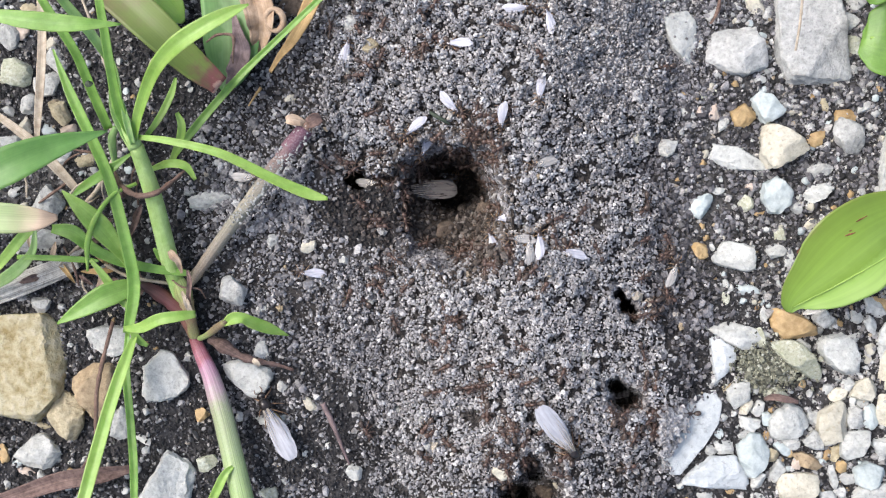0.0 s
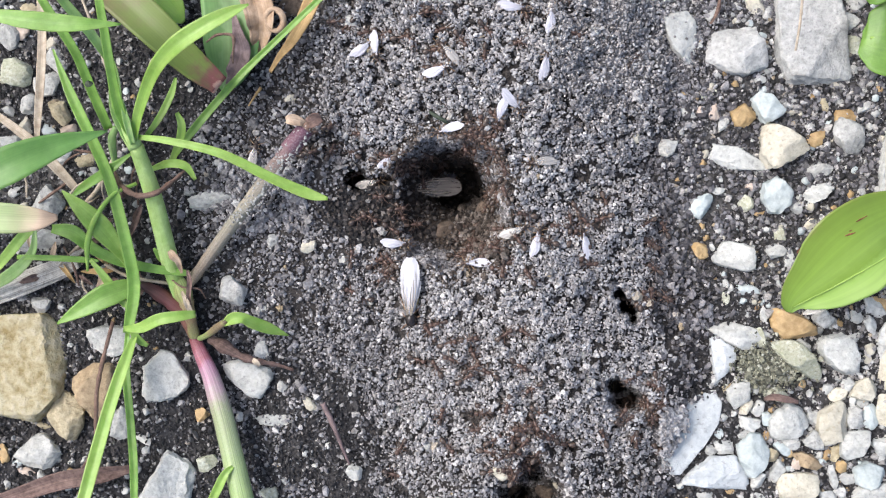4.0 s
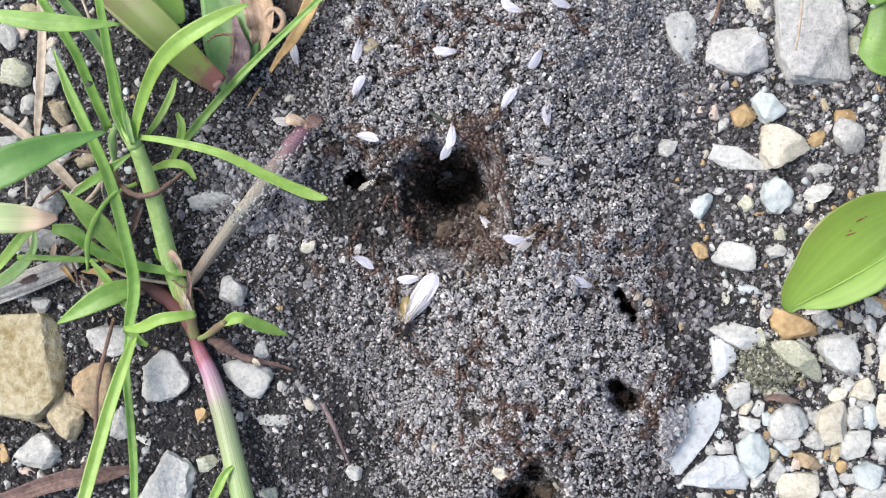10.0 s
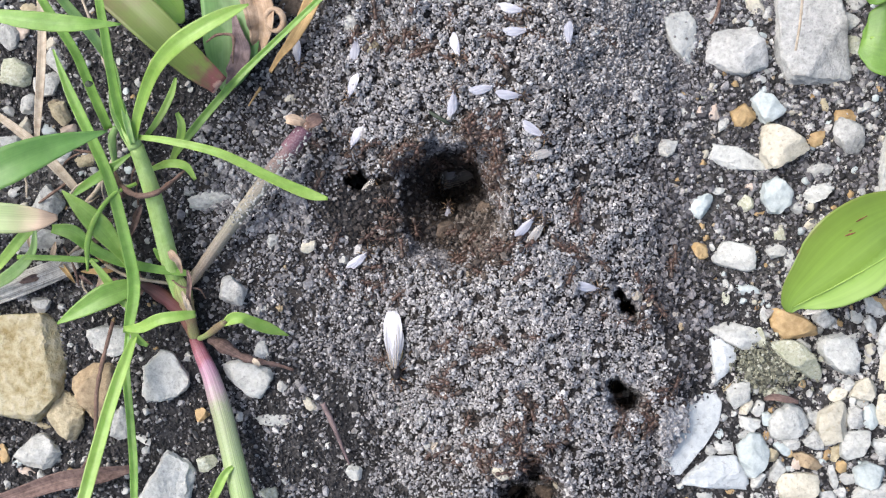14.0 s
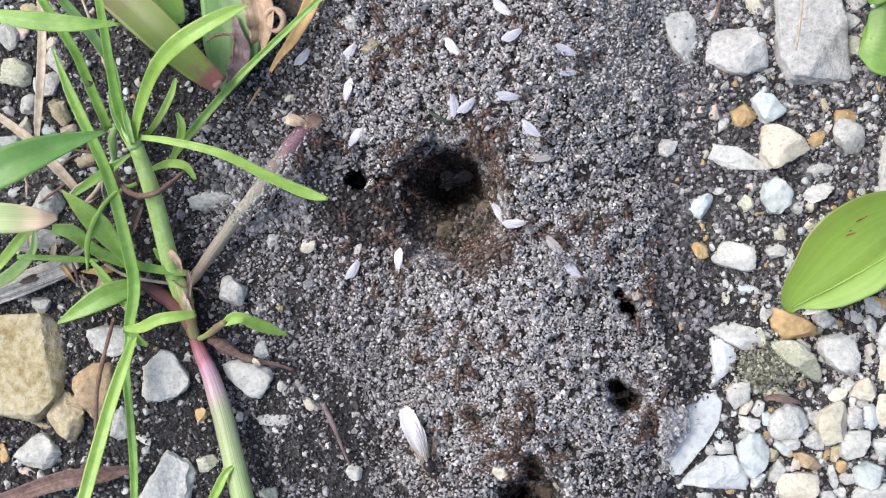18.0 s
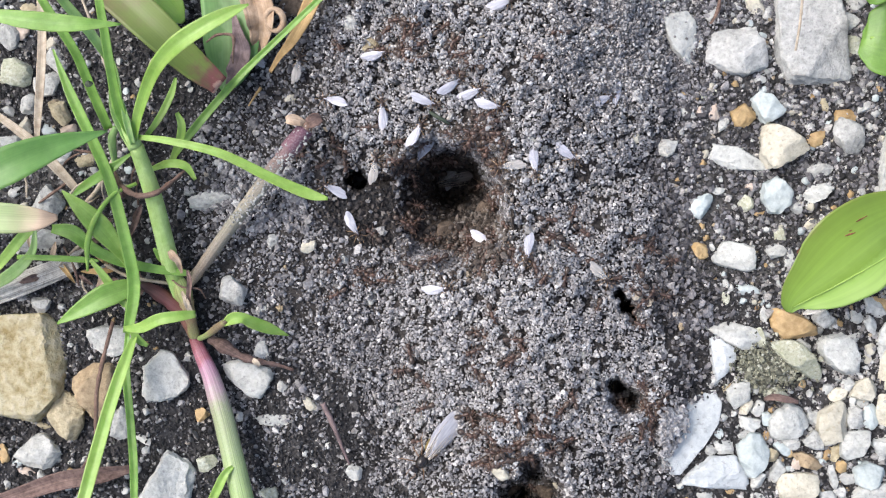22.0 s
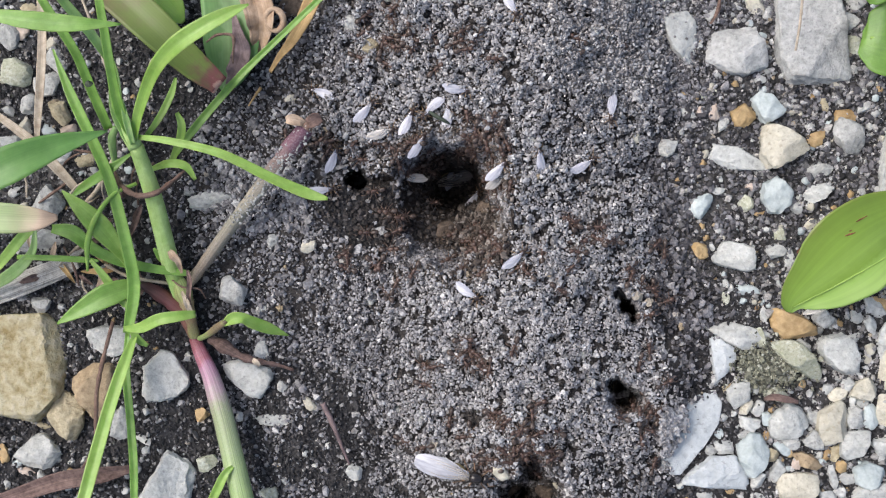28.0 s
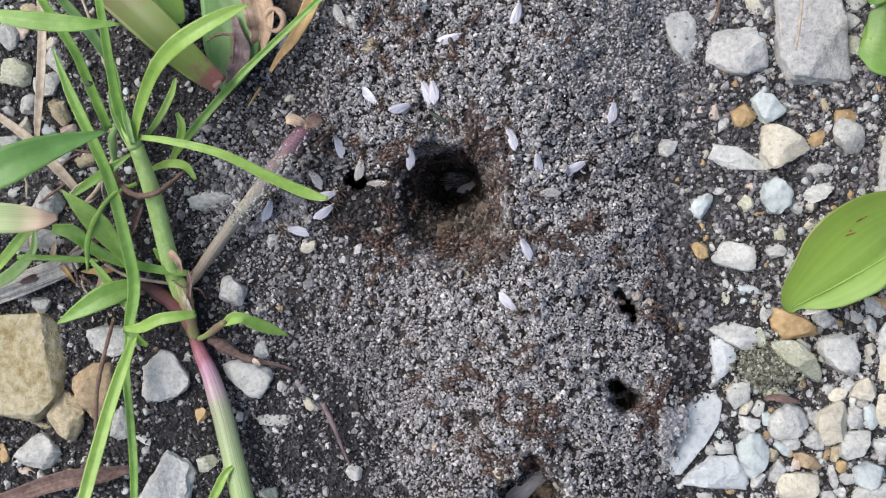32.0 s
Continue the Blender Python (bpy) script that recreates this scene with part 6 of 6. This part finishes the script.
def make_queen(label, wing):
    ant = tagged(new("queen_ant"), label, "ant", "winged queen ants")
    part("head", lump_mesh((5.7, 0, 1.4), (0.68, 0.82, 0.55), QUEEN_DARK, 3), ant)
    part("thorax", lump_mesh((4.0, 0, 1.95), (1.3, 1.02, 1.05), QUEEN_DARK, 3, 0.05), ant)
    part("waist", lump_mesh((2.6, 0, 1.3), (0.3, 0.4, 0.55), QUEEN_DARK, 2), ant)
    part("abdomen", lump_mesh((0.5, 0, 1.5), (2.05, 1.35, 1.2), QUEEN_GASTER, 3, 0.08, 4), ant, "banded olive-brown abdomen")
    for s in (1, -1):
        fore = part("forewing", wing_mesh(9.7, 3.1, 0.5, s, wing, (3.0, 0.3 * s, 2.7), 0.15 + 0.1 * s, 0.9), ant, "long translucent wing with brown veins, light and shade in its colour")
        for k, (y0, y1, far) in enumerate(((0.55, 1.3, 0.75), (0.1, 0.4, 0.62), (-0.25, -0.5, 0.5))):
            pts = [(3.1 - 9.7 * far * q, s * (0.3 + 0.3 * q + (y0 + (y1 - y0) * q) * 0.7 * math.sin(0.4 + 2.2 * q)), 3.12 - 0.9 * (far * q) ** 2 + 0.1 * s) for q in (0, 0.25, 0.5, 0.75, 1)]
            part("vein", limb_mesh(pts, (0.16, 0.13, 0.11, 0.09, 0.06), VEIN, 4), fore)
        part("hindwing", wing_mesh(6.6, 2.4, 3, s, wing, (2.8, 0.5 * s, 2.4), 0.0, 0.7), ant)
    six_legs(ant, QUEEN_LIMB, (4.6, 3.9, 3.2), 2.4, 1.1, 0.22, (0.9, -0.6, -1.6))
    feelers(ant, QUEEN_LIMB, 6.0, 1.5, 1.5, 0.18)
    return ant


STEP = 3.0
GRID = rise(*np.meshgrid(np.arange(-200, 1760, STEP), np.arange(-200, 1060, STEP)))


def level(u, v):
    """Height of the ground in millimetres, read off a fine grid."""
    x, y = min(max((u + 200) / STEP, 0), GRID.shape[1] - 2), min(max((v + 200) / STEP, 0), GRID.shape[0] - 2)
    i, j = int(x), int(y)
    x, y = x - i, y - j
    return float((GRID[j, i] * (1 - x) + GRID[j, i + 1] * x) * (1 - y) + (GRID[j + 1, i] * (1 - x) + GRID[j + 1, i + 1] * x) * y)


def stand(u, v, heading, clear=0.0):
    """The pose of an ant on the ground at plan (u, v), headed so many degrees north of east."""
    d = 14.0
    h, he, hw, hn, hs = level(u, v), level(u + d, v), level(u - d, v), level(u, v - d), level(u, v + d)
    up = Vector((-(he - hw) / (0.2 * d), -(hn - hs) / (0.2 * d), 1.0))
    lean = math.hypot(up.x, up.y)
    if lean > 0.3:
        up.x, up.y = up.x * 0.3 / lean, up.y * 0.3 / lean
    up.normalize()
    a = radians(heading)
    ahead = Vector((math.cos(a), math.sin(a), 0))
    left = up.cross(ahead).normalized()
    ahead = left.cross(up)
    turn = Matrix((ahead, left, up)).transposed().to_4x4()
    return Matrix.Translation(at(u, v, (h if h < -5 else max(h, he * 0.5 + hw * 0.5)) + 0.45 + clear)) @ turn


def steps_of(rows, rng):
    """Rows (t, u, v, heading or None) filled in, so that an ant walks facing its way and turns gently."""
    out, last = [], None
    for k, (t, u, v, a) in enumerate(rows):
        if a is None:
            p, q = rows[max(k - 1, 0)], rows[min(k + 1, len(rows) - 1)]
            du, dv = q[1] - p[1], q[2] - p[2]
            a = math.degrees(math.atan2(-dv, du)) if math.hypot(du, dv) > 30 or last is None else last + rng.uniform(-25, 25)
        last = a
        out.append([t, u, v, a])
    full = [out[0]]
    for p, q in zip(out, out[1:]):
        far = math.hypot(q[1] - p[1], q[2] - p[2])
        if far > 45 and q[0] - p[0] > 0.35:
            way = math.degrees(math.atan2(-(q[2] - p[2]), q[1] - p[1]))
            n = int(min(far // 22, (q[0] - p[0]) / 0.14, 8))
            for i in range(1, n):
                s = i / n
                full.append([p[0] + (q[0] - p[0]) * s, p[1] + (q[1] - p[1]) * s, p[2] + (q[2] - p[2]) * s, way])
        full.append(q)
    turned = [full[0]]
    for q in full[1:]:
        p = turned[-1]
        swing = (q[3] - p[3] + 180) % 360 - 180
        n = int(abs(swing) // 75) + 1
        for i in range(1, n):
            s = i / n
            turned.append([p[0] + (q[0] - p[0]) * s, p[1] + (q[1] - p[1]) * s, p[2] + (q[2] - p[2]) * s, p[3] + swing * s])
        turned.append([q[0], q[1], q[2], p[3] + swing])
    return turned


def stride(ant, rows):
    """Swings the legs of an ant to and fro while it is on the move."""
    legs = [p for p in ant.children if p.name.startswith("leg")]
    times = [0.0]
    for (t0, u0, v0, _), (t1, u1, v1, _) in zip(rows, rows[1:]):
        if math.hypot(u1 - u0, v1 - v0) > 12:
            n = max(2, int((t1 - t0) / 0.2))
            times += [t0 + (t1 - t0) * k / n for k in range(1, n)]
        times.append(t1)
    if times[-1] < 32:
        times.append(32.0)
    for k, leg in enumerate(legs):
        sign = 1 if (k + k // 2) % 2 else -1
        keyed = [(t, pose(0, 0, 0, 0, 0, sign * 4.0 * math.cos(i * math.pi))) for i, t in enumerate(times)]
        walk(leg, keyed)


def march(ant, rows, rng, clear=0.0):
    if rows[0][0] > 0:
        rows = [(0.0, *rows[0][1:])] + rows
    if rows[-1][0] < 32:
        rows = rows + [(32.0, *rows[-1][1:])]
    keyed, last = [], -9
    for t, u, v, a in steps_of(rows, rng):
        if frame(t) <= last:
            continue
        last = frame(t)
        keyed.append((t, stand(u, v, a, clear)))
    walk(ant, keyed)


MALES, WORKERS, QUEENS = [], [], []


def path(text):
    """'t:u,v,heading ...' as rows; the heading may be left out."""
    rows = []
    for word in text.split():
        t, rest = word.split(":")
        n = [float(x) for x in rest.split(",")]
        rows.append((float(t), n[0], n[1], n[2] if len(n) > 2 else None))
    return rows


MALE_WAYS = (
    # males, with white sky sheen in the wing colour or dim, each from its first place to its last
    ("dim", "0:955,290,200 3:957,288,190 6:945,285,185 8:958,285,170 10:950,285,180 12:945,275,215 14:945,275,200 17:945,283,180 19:940,282,205 21:945,288,190 22:900,293,190 23:850,320 24:800,314 27:800,314 28:885,315,45 29:905,298,140 30:955,335,180 32:960,343,190"),
    ("skylit", "0:888,207,265 3:887,203,262 6:885,188,230 8:882,190,240 10:895,180,240 11:900,172,190 12:905,168,355 19:905,172,357 20:888,183,60 21:885,185,65 22:870,187,350 23:835,160,10 24:867,183,65 25:862,225,110 28:885,300,45 29:890,278,30 30:900,250,120 32:903,240,115"),
    ("skylit", "0:733,228,225 1:728,230,222 2:715,250,230 3:700,287,5 6:690,268,60 7:690,275,100 8:657,243,165 9:647,240,175 12:645,242,170 13:628,258,230 14:630,248,240 17:627,252,235 19:628,243,240 20:665,238,310 21:735,255,80 22:740,237,60 23:740,240,30 24:708,257,45 25:703,262,55 28:740,255,60 29:740,240,30 30:735,275,120 32:725,270,95"),
    ("skylit", "0:800,185,315 1:805,188,330 2:797,140,70 3:770,130,0 6:805,120,75 7:805,110,70 8:792,110,20 9:795,98,0 11:798,95,355 12:803,85,300 14:810,90,290 17:812,90,275 18:808,93,315 19:838,150,290 20:848,155,60 21:848,160,65 22:838,163,25 23:845,142,0 24:813,172,45 25:815,160,10 28:810,163,355 29:815,68,65 30:810,60,15 31:820,55,30 32:805,67,20"),
    ("skylit", "0:615,88,70 1:650,95,10 2:665,88,0 3:652,88,15 6:645,78,60 8:640,80,70 14:632,80,80 17:620,85,65 18:627,85,50 19:628,92,20 20:630,85,45 21:630,90,5 22:670,97,15 23:635,75,150 24:625,48,60 25:630,15,80 28:625,-60,90 32:600,-80"),
    ("skylit", "0:610,-30,300 1:638,15,300 2:690,15,60 3:667,70,280 6:665,92,280 7:668,105,250 8:635,150,225 9:632,157,240 14:625,158,250 17:617,170,260 20:618,165,240 21:595,180,165 24:590,175,170 25:590,168,180 28:570,165,160 29:578,170,150 30:557,220,120 31:572,258,70 32:600,250,110"),
    ("skylit", "0:972,35,105 3:972,35,110 6:985,33,10 8:995,20,350 10:995,12,340 13:1000,15,335 14:1002,70,270 17:1010,127,350 19:1000,128,355 20:1000,130,25 21:1005,122,350 22:1085,175,265 23:1075,200,280 24:1078,220,300 28:1080,198,265 30:1078,205,270 32:1083,195,80"),
    ("skylit", "0:920,15,5 2:912,10,10 6:910,25,330 8:915,20,340 11:912,20,335 14:912,20,350 17:905,30,340 18:895,25,320 20:888,15,10 22:890,10,20 25:890,10,15 28:905,15,300 29:912,25,330 30:925,12,20 31:895,30,165 32:917,18,75"),
    ("skylit", "0:955,165,265 1:958,98,65 2:957,105,75 3:967,115,85 6:957,100,70 8:950,100,95 10:950,100,60 11:947,78,130 12:925,58,165 14:918,60,10 17:915,62,30 18:912,62,35 19:920,60,340 20:935,70,295 21:968,230,290 22:943,293,275 23:940,300,20 25:935,298,30 28:953,280,100 30:950,280,95 32:948,283,100"),
    ("skylit", "0:810,78,180 1:812,110 2:850,160,355 3:880,153,335 6:957,230,300 7:965,215,280 9:965,213,275 12:952,222,300 13:945,233,335 17:948,238,315 19:940,230,335 20:945,222,335 21:990,240,45 22:1003,273,325 24:1003,268,335 25:1010,268,305 28:1035,290,35 30:1030,293,50 32:1025,290,30"),
    ("skylit", "0:752,258,245 1:760,243,215 2:775,235,20 3:800,210,80 6:785,267,40 8:783,260,55 9:788,260,60 10:795,255,70 11:770,280,20 12:785,311 15:785,311 17:750,273,235 18:748,270,240 22:745,270,235 23:835,212,40 24:800,215,50 25:815,200,45 28:795,205,85 29:760,165,150 30:748,158,110 32:755,155,115"),
    ("skylit", "0:800,312 8.5:800,312 10:803,235,85 11:803,228,80 12:800,205,10 13:805,240,100 14:802,175,85 17:795,175,95 18:802,175,100 19:795,170,50 20:810,150,95 21:810,150,80 22:798,150,35 23:758,108,340 24:787,168,100 25:777,215,105 28:765,190 29:740,250,60 30:765,152,80 32:770,155,100"),
    ("skylit", "0:795,314 11:795,312 12:842,215 13:825,182,5 14:860,155,15 17:830,177,60 18:830,185,45 19:832,198,110 20:828,195,110 21:822,215,5 22:755,178,340 23:790,225,20 24:757,268,60 25:745,265,60 28:725,215,65 29:720,185,60 30:712,212,65 31:695,195,25 32:713,190,20"),
    ("dim", "0:440,315,0 1:490,350,320 2:480,320,100 3:435,290,165 6:480,245,30 7:485,235,25 9:510,220,10 12:520,215,350 13:535,212,0 17:520,220,340 19:540,215,10 20:528,240,10 21:533,175,60 22:530,120,80 23:575,62,50 24:600,-30 29:600,-40 31:610,0,270 32:605,38,300"),
    ("skylit", "0:470,-60 6:480,20,315 8:508,98,320 9:528,103,285 11:525,108,290 13:523,110,120 14:530,100,275 17:540,95,55 18:545,95,50 19:508,85,150 20:493,62,110 21:460,50,20 22:450,100 23:420,20 29:440,10 31:490,45 32:517,67,50"),
    ("skylit", "0:600,-60 14:600,-40 17:577,43,280 18:620,-15,40 20:640,-70"),
    ("skylit", "0:550,482,180 1:510,448,300 2:620,380,60 3:640,335,90 4:630,322"),
    ("skylit", "0:632,322 1:645,380,320 2:690,412,0 6:705,440,350 7:668,447,190 9:643,455,240 11:632,462,70 14:640,457,40 17:633,458,40 18:630,470,60 19:652,458,40 21:657,460,35 22:625,402,300 23:625,330 24:632,322 25:570,338,0 29:575,338,10 30:590,338,350 31:575,378,35 32:580,372,40"),
    ("skylit", "0:788,312 16:788,312 17:740,340,180 18:708,468,270 19:700,440,200 20:690,390 21:650,350,170 22:590,335,155 23:600,330,200 25:640,338,20 28:590,280,70 30:600,285,80 31:595,265,60 32:585,345,20"),
    ("skylit", "0:895,385,190 1:853,415,200 2:830,380 3:798,314 8:798,314 9:845,375,80 10:860,395 12:803,314 16:803,314 17:870,325,170 18:880,368,130 20:865,425,330 24:855,427,335 26:840,400 28:840,355,60 30:828,362,0 31:835,330,30"),
    ("skylit", "0:873,430,110 1:885,448,60 3:885,465,30 6:760,468,10 8:757,468,20 9:795,467,20 10:735,493,10 11:750,460 13:790,420 16:797,311"),
    ("skylit", "0:1008,450,170 1:990,492,350 2:1020,460,0 3:1037,455,305 6:1027,383,0 7:937,422,10 8:938,443,325 9:918,445,285 10:918,428,0 11:925,390,20 13:925,395,30 14:932,395,50 17:970,372,345 18:920,393,10 21:930,430 25:935,465 28:913,455,45 29:917,445,75 30:912,445,100 31:928,432,110 32:925,435,115"),
    ("skylit", "0:957,432,95 3:955,430,80 6:945,425,60 7:1000,470 8:1018,495,100 10:1032,503,340 13:1042,507,350 17:1028,508,340 18:1015,485,320 19:993,518,175 20:888,493,25 21:838,535,355 22:778,513,5 23:737,490,105 24:712,413,95 25:800,430,130 28:830,522,325 29:895,525,345 30:912,540,310 32:905,540,320"),
    ("dim", "0:918,425,180 1:905,420,160 3:910,412,30 6:925,410,20 8:935,395,40 11:935,435,50 13:945,420,70 14:952,405,55 17:980,440 20:1000,440 23:1090,510 24:1108,528"),
    ("dim", "0:935,440,90 1:1018,460,350 2:1005,488 3:1095,520 4:1108,530"),
    ("dim", "0:1190,482,70 1:1163,458,30 2:1170,440,100 3:1130,520 4:1112,532"),
    ("skylit", "0:1000,-60 15:1000,-40 17:990,40 18:1005,95,345 19:1055,95,330 20:985,178,60 21:1010,200 23:1120,150 25:1150,20 27:1150,-60"),
    ("dim", "0:780,-40 1:800,20,260 2:797,70,70 3:808,110,80 6:760,60,140 8:740,-40 10:740,-80"),
    ("skylit", "0:640,322 20:645,322 21:665,290 22:680,200 23:660,215,0 24:670,207,0 25:672,207,355 28:648,195,50 29:645,188,60 30:650,185,0 31:658,188,15 32:663,178,320"),
    ("dim", "0:660,325 21:660,325 23:670,268,60 24:675,240,0 28:680,235,20 29:685,235,40 30:645,287,70 31:652,262,50 32:640,290,80"),
    ("dim", "0:782,312 27:782,312 29:670,320,20 30:650,338,5 31:640,300,80 32:680,325,10"),
    ("dim", "0:630,322 28:630,322 29:600,325 30:545,325,190 31:550,318,145 32:555,310,130"),
    ("skylit", "0:632,324 29:632,324 31:560,350,200 32:520,408,170"),
    ("skylit", "0:634,320 28:634,320 30:580,330 31:520,345 32:478,365,75"),
)
QUEEN_WAYS = (
    "0:493,751,120 0.5:489,746,105 1:556,626,72 1.5:567,571,70 2:583,492,40 2.5:639,464,10 3:698,418,310 3.5:735,509,275 5.5:717,535,266 6:728,545,266 7:729,551,263 8:739,548,250 9:735,545,256 10:726,541,268 10.3:729,549,256 11:729,569,257 12:733,579,240 13:723,584,242 14:705,616,272 14.5:693,628,305 16.5:734,720,298 17:758,754,277 18:749,782,295 19:753,772,274 20:763,782,246 21:759,784,257 22:767,781,228 23:765,784,232 24:756,789,260 25:755,790,270 26:744,794,255 27.5:748,798,310 28:804,829,345 28.3:832,822,340 28.6:874,842,330 29:909,848,20 29.6:941,847,40 31:945,839,40",
    "0:988,764,307 0.5:984,759,330 1:979,763,353 1.5:989,751,15 2:1049,743,32 2.5:1072,724,60 3:1097,721,105 3.5:1091,696,105 4:1085,680,100",
    "0:741,338,182 3:751,335,185 7:740,335,180 9:756,331,190 10:786,320,200 12:796,316,200 28:796,315,190 29:839,343,20 30:852,351,10 31:836,334,170 32:800,315,180",
)


def flick(ant):
    """While the queen drags herself over the sand her folded wings lie swung to one side, and then close again."""
    hub = Matrix.Translation((0.0030, 0, 0.0027))
    for p in ant.children:
        if "wing" in p.name:
            walk(p, [(t, hub @ pose(0, 0, 0, 0, 0, a) @ hub.inverted()) for t, a in ((0, 0), (4.2, 0), (5.2, -30), (10.05, -30), (10.3, 0), (32, 0))])


def populate():
    skylit, dim = make_male(WING, "winged male ant on the sand, folded wings coloured white for sky sheen"), make_male(WING_DIM, "winged male ant with dull translucent wings on the sand")
    for k, (look_of, text) in enumerate(MALE_WAYS):
        first = skylit if look_of == "skylit" else dim
        used = any(a is first for a, _ in MALES)
        MALES.append((copy_thing(first, Matrix.Identity(4)) if used else first, text))
    queen = make_queen("large dark winged queen ant, long wings coloured white for sky sheen", QUEEN_WING)
    inner = make_queen("dark winged queen ant sitting in the crater's mouth, wings darkened for its shade", QUEEN_WING_SHADED)
    for k, text in enumerate(QUEEN_WAYS):
        QUEENS.append((queen if k == 0 else copy_thing(queen, Matrix.Identity(4)) if k == 1 else inner, text))
    worker = make_worker()
    for k in range(220):
        WORKERS.append(worker if k == 0 else copy_thing(worker, Matrix.Identity(4)))


# where the workers crowd: u, v, spread along u and v, share
CROWDS = [(735, 285, 55, 28, 14), (845, 250, 30, 30, 16), (880, 320, 16, 50, 12), (850, 440, 45, 26, 14), (1020, 430, 80, 50, 16), (1130, 535, 40, 30, 10),
          (1150, 730, 40, 50, 10), (830, 630, 80, 50, 12), (930, 755, 70, 40, 12), (900, 815, 50, 20, 10), (700, 400, 60, 40, 8), (940, 60, 170, 50, 8),
          (700, 60, 80, 60, 6), (580, 260, 70, 35, 6), (660, 480, 60, 40, 5), (800, 770, 80, 50, 5), (1150, 450, 40, 40, 6)]


def motions():
    rng = random.Random(11)
    for ant, text in MALES:
        march(ant, path(text), rng, 0.5)
    for ant, text in QUEENS:
        march(ant, path(text), rng, -1.2 if ant is QUEENS[2][0] else 0.6)
        stride(ant, path(text))
    flick(QUEENS[0][0])
    shares = [c[4] for c in CROWDS]
    for ant in WORKERS:
        cu, cv, su, sv, _ = rng.choices(CROWDS, shares)[0]
        t, rows = 0.0, []
        u, v = rng.gauss(cu, su), rng.gauss(cv, sv)
        while t < 32:
            rows.append((t, u, v, None))
            rest = rng.uniform(0.3, 2.0)
            if rng.random() < 0.5:
                rows.append((t + rest, u + rng.uniform(-3, 3), v + rng.uniform(-3, 3), None))
            t += rest + rng.uniform(0.7, 1.6)
            u, v = 0.5 * u + 0.5 * rng.gauss(cu, su * 1.2), 0.5 * v + 0.5 * rng.gauss(cv, sv * 1.2)
        rows = [r for r in rows if r[0] < 31.8] + [(32.0, u, v, None)]
        march(ant, rows, rng, 0.3)


populate()
motions()
